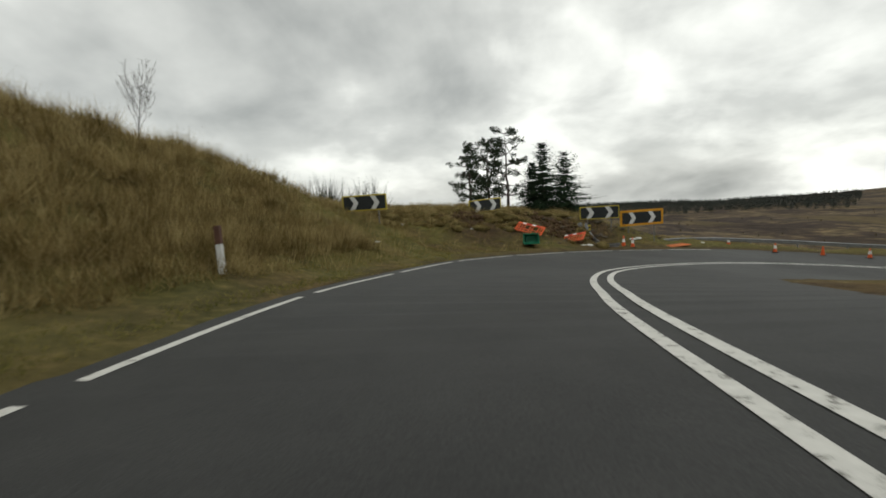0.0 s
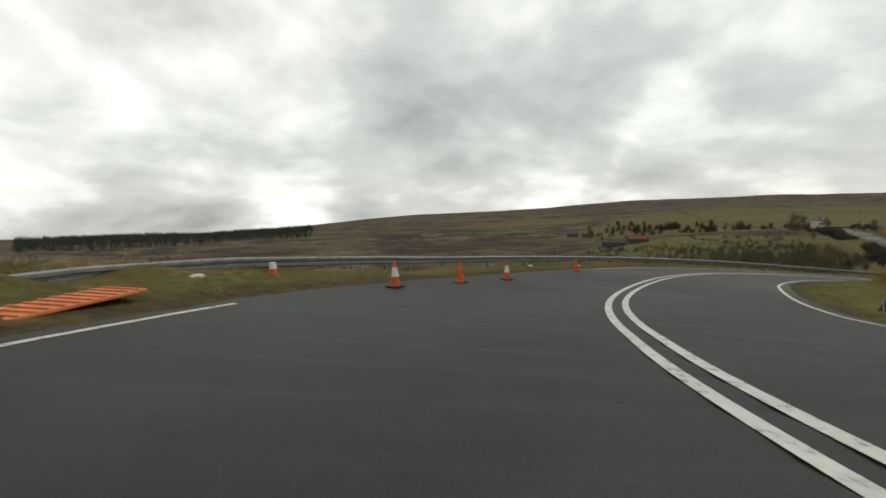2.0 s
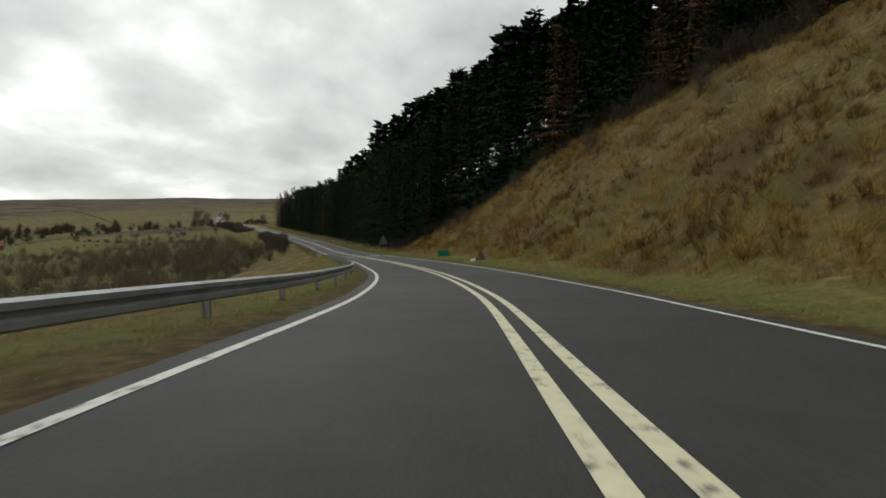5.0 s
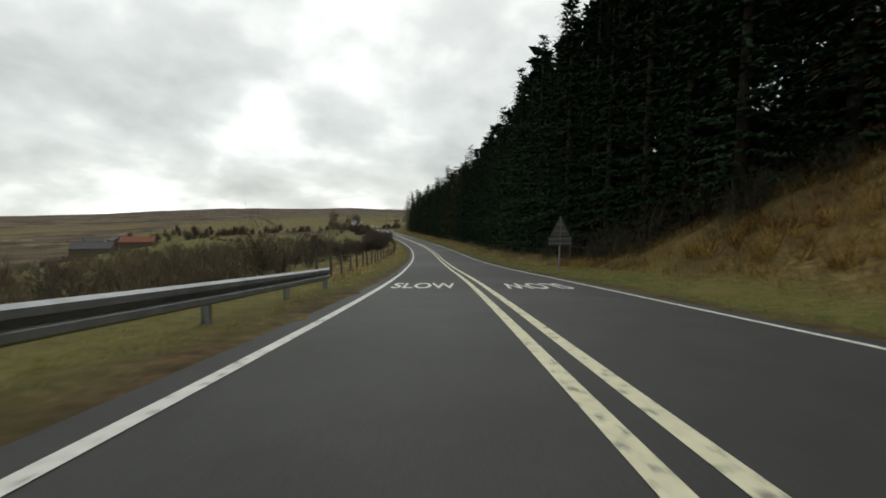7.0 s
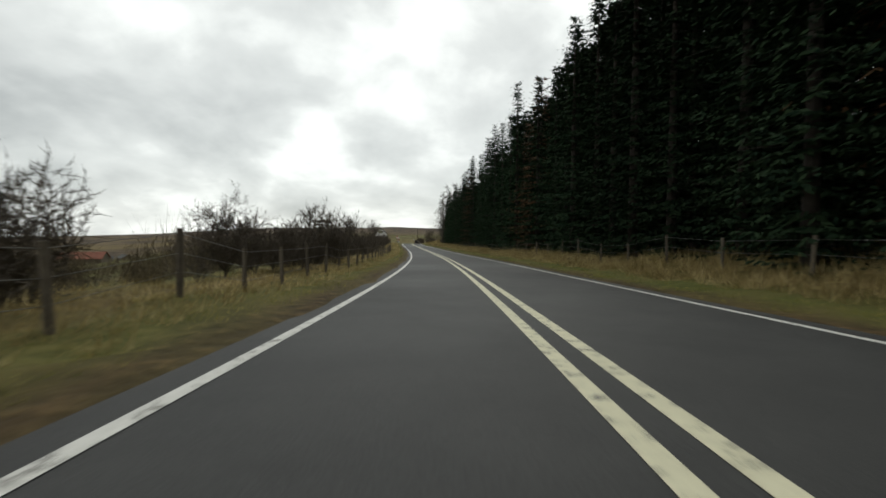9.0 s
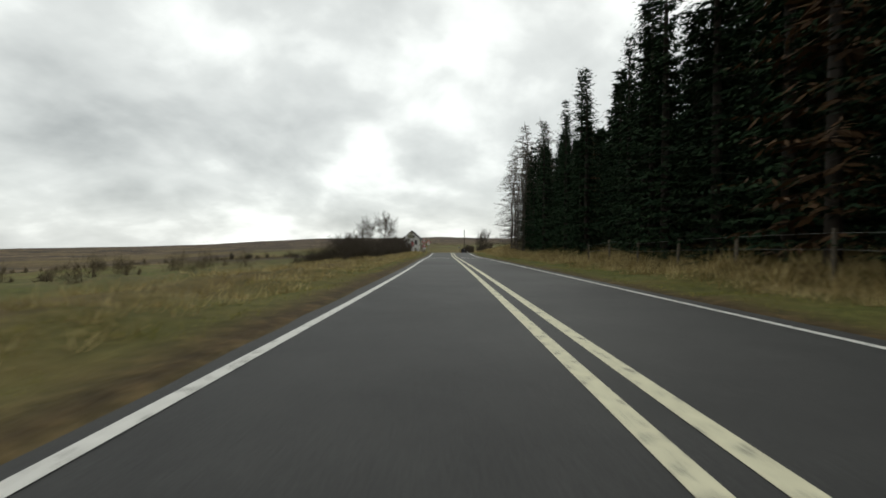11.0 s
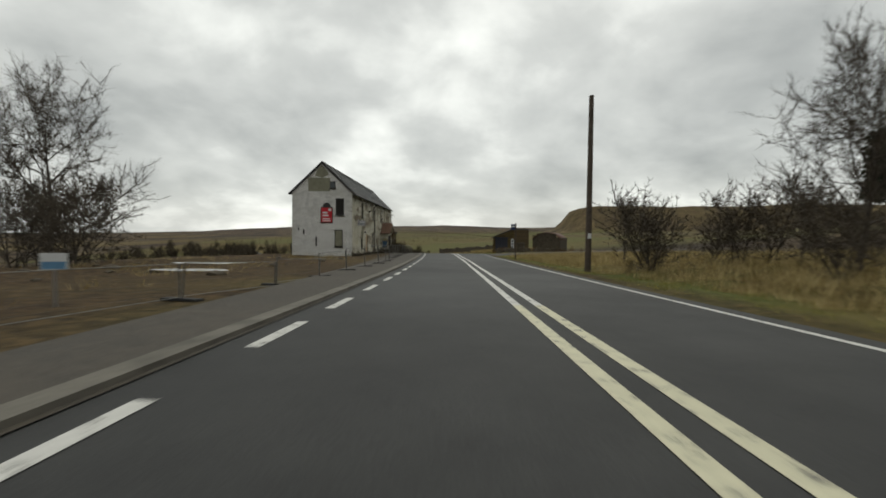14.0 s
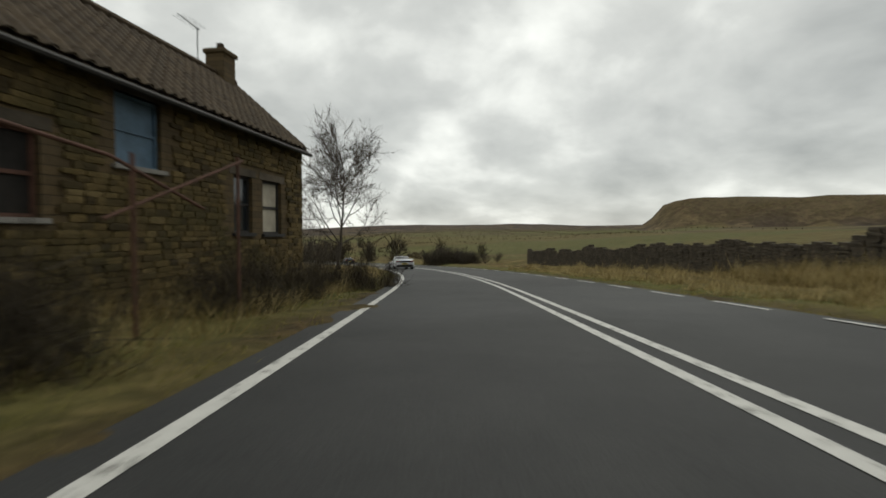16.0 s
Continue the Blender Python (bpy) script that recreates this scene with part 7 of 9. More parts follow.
for k in range(30):
    tube(bm, ((CX + CB) / 2, CY0 + k * 0.435, CR + 0.10), ((CX + CB) / 2, CY0 + k * 0.435 + 0.42, CR + 0.10), 0.12, n=8)
part("ridge_tiles", bm, M_PANTILE, cott)
bm = new_bm()
box(bm, (0.62, 0.62, 1.0), ((CX + CB) / 2, 148.75, CR + 0.35), 0.015)
box(bm, (0.74, 0.74, 0.14), ((CX + CB) / 2, 148.75, CR + 0.78), 0.02)
ch = part("chimney", bm, M_COTTAGE, cott)
bm = new_bm()
tube(bm, ((CX + CB) / 2, 148.75, CR + 0.84), ((CX + CB) / 2, 148.75, CR + 1.1), 0.13, 0.11, 12)
part("chimney_pot", bm, M_PANTILE, ch)
bm = new_bm()
ax, ay = (CX + CB) / 2, 147.7
tube(bm, (ax, ay, CR + 0.1), (ax, ay, CR + 1.15), 0.018, n=6)
tube(bm, (ax + 0.1, ay - 0.9, CR + 1.12), (ax, ay + 0.1, CR + 1.12), 0.014, n=6)
for k in range(7):
    tube(bm, (ax - 0.14, ay - 0.8 + k * 0.13, CR + 1.12), (ax + 0.3, ay - 0.8 + k * 0.13, CR + 1.12), 0.006, n=4)
part("aerial", bm, M_STEEL, cott)
bm = new_bm()
tube(bm, (CX + 0.3, CY0, CE - 0.15), (CX + 0.3, CY1 + 0.1, CE - 0.17), 0.06, n=8)
part("gutter", bm, M_FRAME, cott)


# ---------------------------------------------------------------- site fence before the inn
M_DULLSTEEL = plain("dull_fence_steel", (0.13, 0.125, 0.115), 0.6, metallic=0.4, vary=0.35, scale=4.0)


def site_panel(label):
    f = thing("fence_panel", Matrix(), label, "site fence", "temporary fence before the inn")
    w, h = 3.4, 1.78
    bm = new_bm()
    for a, b in (((0, 0, 0.08), (0, 0, h)), ((w, 0, 0.08), (w, 0, h)), ((0, 0, h), (w, 0, h)), ((0, 0, 0.22), (w, 0, 0.22))):
        tube(bm, a, b, 0.017, n=8)
    part("frame", bm, M_DULLSTEEL, f)
    segs = [(Vector((x, 0.004, 0.22)), Vector((x, 0.004, h)), 0.0016, 0.0016) for x in np.arange(0.15, w, 0.15)]
    segs += [(Vector((0, -0.004, z)), Vector((w, -0.004, z)), 0.0016, 0.0016) for z in np.arange(0.42, h, 0.27)]
    tubes_mesh(segs, M_DULLSTEEL, "wire_mesh", f, 3)
    bm = new_bm()
    box(bm, (0.24, 0.72, 0.13), (0.0, 0, 0.065), 0.02)
    part("foot", bm, M_RUBBER, f)
    return f


FENCE = ((52.5, -6.6), (56, -5.6), (63, -4.4), (70, -3.6), (85, -2.95), (92, -3.3), (104, -3.85), (112, -3.95), (126, -4.15), (131, -4.6), (147, -6.6))
panel = site_panel("galvanised mesh site fence panel standing in rubber feet")
yy, first = 52.5, True
rs_f = np.random.RandomState(3)
while yy < 129.0:
    xa = float(np.interp(yy, [p[0] for p in FENCE], [p[1] for p in FENCE]))
    ny = yy + 3.42
    xb = float(np.interp(ny, [p[0] for p in FENCE], [p[1] for p in FENCE]))
    za, zb = land_z(xa, yy), land_z(xb, ny)
    d = Vector((xb - xa, ny - yy, zb - za))
    sag = float(np.interp(yy, (70, 80), (0.62, 0.95)))
    m = Matrix.Translation((xa, yy, za)) @ Matrix.Diagonal((1, 1, sag, 1)) @ Matrix.Rotation(math.atan2(d.y, d.x), 4, "Z") @ Matrix.Rotation(-math.atan2(d.z, math.hypot(d.x, d.y)), 4, "Y") @ Matrix.Rotation(rs_f.uniform(-0.05, 0.05), 4, "X")
    if first:
        panel.matrix_world = m
        first = False
    else:
        copy_thing(panel, m)
    yy = ny + 0.03


# ---------------------------------------------------------------- across the road: hut, walls, side road
def rubble_wall(name, pts, h, label, seed, ruin=0.25, thick=0.42):
    """A dry-stone wall of separate stones in uneven courses."""
    rs = np.random.RandomState(seed)
    w = thing(name, Matrix(), label, "wall")
    count = 0
    joined_v, joined_f = [], []
    for a, b in zip(pts, pts[1:]):
        a2, b2 = Vector((*a, 0)), Vector((*b, 0))
        d = b2 - a2
        ln = d.length
        d.normalize()
        s = 0.0
        while s < ln:
            sw = rs.uniform(0.26, 0.55)
            c = a2 + d * (s + sw / 2)
            gz_ = land_z(c.x, c.y)
            z = -0.08
            top = h * (1 - ruin * max(0.0, noise.noise(Vector((c.x * 0.5, c.y * 0.5, seed))) * 2.2 + rs.uniform(-0.1, 0.25)))
            while z < top:
                sh = rs.uniform(0.11, 0.2)
                m = (Matrix.Translation((c.x, c.y, gz_ + z + sh / 2)) @ Matrix.Rotation(math.atan2(d.y, d.x) + rs.uniform(-0.12, 0.12), 4, "Z")
                     @ Matrix.Rotation(rs.uniform(-0.06, 0.06), 4, "Y") @ Matrix.Diagonal((sw * rs.uniform(0.88, 1.06), thick * rs.uniform(0.85, 1.12), sh * 0.97, 1)))
                if count < 290:
                    ob = new("stone", stone_meshes[rs.randint(len(stone_meshes))])
                    ob.parent = w
                    ob.matrix_basis = m
                    count += 1
                else:
                    me = stone_meshes[rs.randint(len(stone_meshes))]
                    q = len(joined_v)
                    joined_v += [tuple(m @ v.co) for v in me.vertices]
                    joined_f += [tuple(q + i for i in p.vertices) for p in me.polygons]
                z += sh
            s += sw
    if joined_v:
        ob = mesh_object("stonework", joined_v, joined_f, M_STONE, w, smooth=False)
        ob["kind"] = "stuff"
    return w


stone_meshes = []
for k in range(6):
    rs = np.random.RandomState(60 + k)
    bm = new_bm()
    bmesh.ops.create_cube(bm, size=1.0)
    bmesh.ops.subdivide_edges(bm, edges=list(bm.edges), cuts=1, use_grid_fill=True)
    for v in bm.verts:
        n = v.co.normalized() * 0.62
        v.co = v.co.lerp(n, 0.25) + Vector(rs.uniform(-0.05, 0.05, 3))
    me = bpy.data.meshes.new("stone")
    bm.to_mesh(me)
    bm.free()
    me.materials.append(M_STONE)
    stone_meshes.append(me)

# the side road, laid just over the ground
v, f = [], []
side_pts = [(3.2, 108.0, 13.0), (5.5, 109.5, 9.5), (9.5, 113.0, 7.0), (15.5, 119.5, 6.2), (24, 127, 5.5), (40, 138, 5.5), (60, 150, 5.5)]
fine_pts = []
for (x0, y0, w0), (x1, y1, w1) in zip(side_pts, side_pts[1:]):
    for k in range(8):
        u = k / 8
        fine_pts.append((x0 + (x1 - x0) * u, y0 + (y1 - y0) * u, w0 + (w1 - w0) * u))
for i, (x, y, w) in enumerate(fine_pts):
    j = min(i + 1, len(fine_pts) - 1)
    d = Vector((fine_pts[j][0] - fine_pts[j - 1][0], fine_pts[j][1] - fine_pts[j - 1][1], 0)).normalized()
    d = Vector((1, 0.12, 0)).normalized().lerp(d, min(1.0, i / 14)).normalized()
    s = Vector((d.y, -d.x, 0))
    for k in range(9):
        o = (k / 8 - 0.5) * w
        qx, qy = x + s.x * o, y + s.y * o
        lz, lt, lo, lr = (float(c[0]) for c in land_at([qx], [qy]))
        short = float(by(EDGE_R, lt)) + 0.345 - lo
        if short > 0:
            qx += short
            lz, lt, lo, lr = (float(c[0]) for c in land_at([qx], [qy]))
        u_ = min(1.0, max(0.0, (lr - float(by(EDGE_R, lt)) - 0.5) / 3.0))
        v.append((qx, qy, (float(spot(lt, lo).z) - 0.002) * (1 - u_) + (lz + (0.06 if 0 < k < 8 else -0.03)) * u_))
for i in range(len(fine_pts) - 1):
    for k in range(8):
        f.append((i * 9 + k, i * 9 + k + 1, i * 9 + 10 + k, i * 9 + 9 + k))
M_TRACK = plain("worn_side_road", (0.064, 0.057, 0.046), 0.85, vary=0.35, scale=0.8, bump=0.5)
side = mesh_object("side_road", v, f, M_TRACK)
tagged(side, "worn grey side road joining the main road", "road", kind="structure")

hut_at = Matrix.Translation((8.35, 127.3, -3.75)) @ Matrix.Rotation(math.atan2(-3.0, 3.15), 4, "Z")
hut = thing("stone_hut", hut_at, "small dark stone hut with a lean-to roof and black double doors", "shed")
HUT_L, HUT_D, HUT_LO, HUT_HI = 3.95, 3.6, 2.12, 3.3


def hut_top(x):
    return HUT_LO + (HUT_HI - HUT_LO) * min(1.0, x / (HUT_L - 0.25))


def hut_wall(name, xs, z0, y0, y1):
    """A piece of wall under the sloping roof between the points xs along the front."""
    bm = new_bm()
    low = [[bm.verts.new((x, y, z0)) for x in xs] for y in (y0, y1)]
    high = [[bm.verts.new((x, y, hut_top(x))) for x in xs] for y in (y0, y1)]
    for k in range(len(xs) - 1):
        bm.faces.new((low[0][k], low[0][k + 1], high[0][k + 1], high[0][k]))
        bm.faces.new((low[1][k + 1], low[1][k], high[1][k], high[1][k + 1]))
        bm.faces.new((high[0][k], high[0][k + 1], high[1][k + 1], high[1][k]))
        bm.faces.new((low[0][k + 1], low[0][k], low[1][k], low[1][k + 1]))
    bm.faces.new((low[0][0], high[0][0], high[1][0], low[1][0]))
    bm.faces.new((low[0][-1], low[1][-1], high[1][-1], high[0][-1]))
    part(name, bm, M_COTTAGE_X, hut)


hut_wall("wall_front", (0.0, 0.4), -0.6, 0.0, 0.35)
hut_wall("wall_front", (0.4, 2.78), 2.04, 0.0, 0.35)
hut_wall("wall_front", (2.78, HUT_L - 0.25, HUT_L), -0.6, 0.0, 0.35)
hut_wall("wall_back", (0.0, HUT_L - 0.25, HUT_L), -0.6, HUT_D, HUT_D + 0.35)
hut_wall("wall_side", (0.0, 0.3), -0.6, 0.35, HUT_D)
hut_wall("wall_side", (HUT_L - 0.3, HUT_L - 0.25, HUT_L), -0.6, 0.35, HUT_D)
bm = new_bm()
box(bm, (2.7, 0.12, 0.16), (1.6, -0.05, 2.08), 0.01)
part("lintel", bm, M_DARKBOARD, hut)
for k in range(2):
    a = 0.41 + k * 1.18
    bm = new_bm()
    slab(bm, "y", 0, a, a + 1.17, -0.35, 2.0, 0.05, 0.1, 0.01)
    dr = part("door", bm, M_DARKBOARD, hut, "black boarded door leaf")
    for i in range(6):
        bm = new_bm()
        slab(bm, "y", 0, a + 0.02 + i * 0.19, a + 0.20 + i * 0.19, -0.3, 1.97, 0.02, 0.08)
        part("board", bm, M_DARKBOARD, dr)
bm = new_bm()
tilt_y = -math.atan2(HUT_HI - HUT_LO, HUT_L - 0.25)
box(bm, (math.hypot(HUT_L + 0.1, HUT_HI - HUT_LO), HUT_D + 0.6, 0.09), (HUT_L / 2 - 0.12, HUT_D / 2 + 0.15, (HUT_LO + HUT_HI) / 2 + 0.05), 0.02, Matrix.Rotation(tilt_y, 4, "Y"))
part("roof", bm, M_SLATE, hut)
bm = new_bm()
for x in (3.5, 3.88):
    box(bm, (0.08, 0.05, 1.42), (x, -0.06, 1.18))
for z in (0.5, 0.93, 1.36, 1.86):
    box(bm, (0.30, 0.05, 0.13), (3.69, -0.06, z + 0.03))
part("marker_frame", bm, M_WHITE, hut, "white painted frame with three dark openings")
bm = new_bm()
box(bm, (0.3, 0.02, 1.3), (3.69, -0.05, 1.15))
part("marker_back", bm, M_DARKBOARD, hut)
barn2 = thing("round_roofed_barn", Matrix.Translation((19.0, 134.5, -3.9)) @ Matrix.Rotation(radians(-25), 4, "Z") @ Matrix.Scale(0.72, 4), "weathered barn with a curved sheet roof behind the hut", "barn")
bm = new_bm()
for x in (-3.0, 3.0):
    box(bm, (0.3, 9, 3.2), (x, 0, 1.5))
box(bm, (6.0, 0.3, 3.2), (0, 4.5, 1.5))
box(bm, (6.0, 0.3, 3.3), (0, -4.4, 1.55))
box(bm, (4.4, 0.3, 1.0), (0, -4.4, 3.6))
part("wall", bm, M_STONE, barn2)
v, f = [], []
for i in range(13):
    a = math.pi * (0.12 + 0.76 * i / 12)
    for y in (-4.8, 4.8):
        v.append((math.cos(a) * 3.5, y, 1.7 + math.sin(a) * 2.6))
f = [(2 * i, 2 * i + 1, 2 * i + 3, 2 * i + 2) for i in range(12)]
ro = mesh_object("roof", v, f, M_RUST, barn2)
ro.modifiers.new("thickness", "SOLIDIFY").thickness = 0.06
rubble_wall("stone_wall", [tuple(spot(t_, 14.6)[:2]) for t_ in (15.95, 16.2, 16.45, 16.7, 16.95, 17.15)], 1.55, "ruined dry-stone wall along the grass verge", 5, 0.16)
rubble_wall("stub_wall", [(11.6, 124.2), (12.5, 123.6)], 1.5, "broken end of a dark stone wall beside the hut", 8, 0.2)
rubble_wall("track_wall", [(7.6, 115.4), (9.6, 118.6), (12.2, 121.8), (15.4, 125.2), (19.0, 128.4)], 0.55, "low tumbled stone wall beside the side road", 6, 0.85)


# ---------------------------------------------------------------- two cars ahead on the road
def loft(bm, stations):
    """Joins rings of points, one per station along y; each ring is x, z pairs on the right side, mirrored."""
    prev = None
    for y, ring in stations:
        full = [bm.verts.new((x, y, z)) for x, z in ring] + [bm.verts.new((-x, y, z)) for x, z in reversed(ring)]
        if prev:
            n = len(full)
            for i in range(n):
                j = (i + 1) % n
                bm.faces.new((prev[i], prev[j], full[j], full[i]))
        else:
            bm.faces.new(full[::-1])
        prev = full
    bm.faces.new(prev)
    bmesh.ops.recalc_face_normals(bm, faces=bm.faces)


def car(m, label, paint, dark, plate_mat, lamp):
    c = thing("car", m, label, "car", "cars on the road ahead")
    w = 0.93
    ring = lambda ws, zb, zs, zd: [(0.0, zb), (w * ws * 0.86, zb), (w * ws, zb + 0.14), (w * ws, zs * 0.72), (w * ws * 0.95, zs), (w * ws * 0.6, zd), (0.0, zd)]
    bm = new_bm()
    loft(bm, [(-2.2, ring(0.86, 0.30, 0.72, 0.82)), (-2.1, ring(0.97, 0.20, 0.80, 0.95)), (-1.5, ring(1.0, 0.17, 0.84, 0.98)), (-0.6, ring(0.98, 0.16, 0.76, 0.86)),
              (0.6, ring(0.95, 0.16, 0.70, 0.80)), (1.4, ring(0.97, 0.17, 0.68, 0.76)), (2.0, ring(0.9, 0.2, 0.55, 0.62)), (2.25, ring(0.72, 0.26, 0.42, 0.48))])
    part("body", bm, paint, c, smooth=True)
    cab = lambda ws, zb, zt: [(0.0, zb), (w * ws, zb), (w * ws * 0.86, (zb + zt) / 2), (w * ws * 0.70, zt), (0.0, zt + 0.03)]
    bm = new_bm()
    loft(bm, [(-1.75, cab(0.70, 0.90, 0.97)), (-1.0, cab(0.84, 0.84, 1.14)), (-0.2, cab(0.86, 0.78, 1.20)), (0.5, cab(0.84, 0.74, 1.08)), (1.15, cab(0.76, 0.70, 0.80))])
    part("cabin_glass", bm, M_DARKGLASS, c, smooth=True)
    bm = new_bm()
    loft(bm, [(-1.5, [(0.0, 1.0), (w * 0.52, 0.99), (w * 0.54, 1.02), (0.0, 1.05)]), (-0.9, [(0.0, 1.15), (w * 0.60, 1.13), (w * 0.61, 1.18), (0.0, 1.21)]),
              (-0.1, [(0.0, 1.2), (w * 0.60, 1.18), (w * 0.61, 1.225), (0.0, 1.25)]), (0.35, [(0.0, 1.12), (w * 0.58, 1.10), (w * 0.59, 1.13), (0.0, 1.16)])])
    part("roof", bm, dark, c, smooth=True)
    bm = new_bm()
    box(bm, (1.5, 0.16, 0.24), (0, -2.16, 0.34), 0.04)
    part("rear_diffuser", bm, M_RUBBER, c)
    bm = new_bm()
    box(bm, (1.62, 0.12, 0.16), (0, -2.19, 0.72), 0.03)
    part("rear_band", bm, dark, c)
    bm = new_bm()
    box(bm, (0.5, 0.02, 0.12), (0, -2.262, 0.52), 0.004)
    pl_ = part("number_plate", bm, plate_mat, c)
    bm = new_bm()
    box(bm, (0.36, 0.006, 0.06), (0, -2.275, 0.52))
    part("bar", bm, M_BLACK, pl_)
    for s in (-1, 1):
        bm = new_bm()
        box(bm, (0.34, 0.08, 0.09), (s * 0.66, -2.22, 0.74), 0.03)
        part("tail_light", bm, lamp, c)
        bm = new_bm()
        box(bm, (0.16, 0.12, 0.1), (s * 0.99, 0.55, 0.84), 0.03)
        part("mirror", bm, dark, c)
        bm = new_bm()
        box(bm, (0.3, 0.5, 0.05), (s * 0.78, -1.7, 0.93), 0.02, Matrix.Rotation(s * 0.2, 4, "Y"))
        part("buttress", bm, paint, c)
        for y in (-1.35, 1.4):
            bm = new_bm()
            tube(bm, (s * 0.72, y, 0.33), (s * 0.95, y, 0.33), 0.33, n=24)
            wh = part("wheel", bm, M_RUBBER, c)
            bm = new_bm()
            tube(bm, (s * 0.94, y, 0.33), (s * 0.96, y, 0.33), 0.23, n=24)
            part("rim", bm, M_STEEL, wh)
    return c


M_CARWHITE = plain("white_car_paint", (0.66, 0.67, 0.69), 0.2, vary=0.06, scale=1.0, bump=0.0, specular=0.6)
M_CARBLACK = plain("black_car_paint", (0.015, 0.016, 0.018), 0.2, vary=0.15, scale=1.0, bump=0.0, specular=0.6)
M_PLATE = plain("yellow_plate", (0.62, 0.48, 0.04), 0.5, vary=0.1)
M_LAMP = plain("red_lamp", (0.35, 0.015, 0.012), 0.25, vary=0.1, specular=0.6)


def on_road(t, off):
    a, b = spot(t, off), spot(t + 0.04, off)
    d = b - a
    return Matrix.Translation(a) @ Matrix.Rotation(math.atan2(d.y, d.x) - math.pi / 2, 4, "Z") @ Matrix.Rotation(math.atan2(d.z, math.hypot(d.x, d.y)), 4, "X")


car(on_road(17.1, 0.0), "white low sports coupe with black rear and yellow plate", M_CARWHITE, M_CARBLACK, M_PLATE, M_LAMP)
car(on_road(18.25, 0.0), "black low sports coupe on the road ahead", M_CARBLACK, M_CARBLACK, M_PLATE, M_LAMP)

# the bent remains of a rail fence before the cottage
rf = thing("broken_rail_fence", Matrix(), "bent rusty rail of a broken fence before the cottage", "fence")
bm = new_bm()
rail_pts = [(-6.5, 131.5, -2.45), (-6.65, 135.0, -2.5), (-6.7, 137.9, -2.6), (-6.7, 140.0, -2.83), (-6.75, 141.6, -3.35)]
for a, b in zip(rail_pts, rail_pts[1:]):
    tube(bm, a, b, 0.024, n=8)
part("top_rail", bm, M_RUST, rf)
bm = new_bm()
tube(bm, (-6.7, 139.9, -3.55), (-6.7, 142.5, -2.5), 0.022, n=8)
part("brace", bm, M_RUST, rf)
for x, y, top in ((-6.52, 132.0, -2.4), (-6.66, 136.0, -2.5), (-6.7, 140.3, -2.75), (-6.72, 142.4, -2.45)):
    bm = new_bm()
    tube(bm, (x, y, land_z(x, y) - 0.2), (x, y, top), 0.026, n=8)
    part("post", bm, M_RUST, rf)

# ---------------------------------------------------------------- trees over the bend
def pine_tree(p, height, seed, label):
    """A tall pine: bare lower trunk, crooked limbs and tufted clumps of needles with gaps."""
    rs = np.random.RandomState(seed)
    tree = thing("pine_tree", Matrix.Translation(p), label, "tree", "pines over the bend")
    segs, quads = [], []
    a = Vector((0, 0, -0.3))
    for k in range(8):
        b = Vector((rs.uniform(-0.1, 0.1), rs.uniform(-0.1, 0.1), height * (k + 1) / 8))
        segs.append((a.copy(), b.copy(), 0.17 * (1 - k / 9), 0.17 * (1 - (k + 1) / 9)))
        if k >= 1:
            for _ in range(6):
                d = Vector((rs.uniform(-1, 1), rs.uniform(-1, 1), rs.uniform(-0.2, 0.35))).normalized()
                ln = height * rs.uniform(0.2, 0.42) * (1.25 - 0.11 * k)
                c = b + d * ln
                segs.append((b.copy(), c.copy(), 0.045, 0.012))
                for q in range(6):
                    o = b.lerp(c, rs.uniform(0.4, 1.08)) + Vector(rs.uniform(-0.3, 0.3, 3)) * Vector((1, 1, 0.5))
                    r = rs.uniform(0.2, 0.36)
                    for _ in range(16):
                        n = Vector(rs.normal(0, 1, 3)).normalized()
                        s = n.orthogonal().normalized() * rs.uniform(0.025, 0.05)
                        t0, t1 = o + n * r * 0.15, o + n * r + Vector((0, 0, 0.06))
                        m_ = (t0 + t1) / 2
                        quads.append([t0, m_ + s, t1, m_ - s])
        a = b
    tubes_mesh(segs, M_BARK, "trunk", tree, 6)
    quads_mesh([[tuple(v) for v in q] for q in quads], M_PINE, "crown", tree)
    return tree


for x, y, top, sd in ((-55.0, -304.2, 26.6, 3), (-55.6, -302.4, 27.3, 8), (-55.4, -300.6, 28.0, 4)):
    pine_tree((x, y, land_z(x, y)), top - land_z(x, y), sd, "tall ragged pine with a bare lower trunk on the mound")
for x, y, top, sd, sp in ((-55.2, -297.2, 27.0, 31, 2.8), (-55.0, -295.3, 25.9, 32, 3.3), (-56.6, -298.1, 25.2, 33, 2.4)):
    g_ = land_z(x, y)
    tr_ = conifer("spruce_tree", "dark spruce standing beside the pines over the bend", top - g_, sp, M_NEEDLE, sd, whorls=34, bare=0.02, per=11, twig=0.32, wide=0.22, group="pines over the bend")
    tr_.matrix_world = Matrix.Translation((x, y, g_))

# ---------------------------------------------------------------- bare trees, thorns and hedges
rs_v = np.random.RandomState(77)


def grow(proto, t, off, size, turn=None):
    p = stand(t, off, 0.05)
    m = Matrix.Translation(p) @ Matrix.Rotation(rs_v.uniform(0, 6.28) if turn is None else turn, 4, "Z") @ Matrix.Diagonal((size, size, size, 1))
    if proto.get("placed"):
        return copy_thing(proto, m)
    proto["placed"] = 1
    proto.matrix_world = m
    return proto


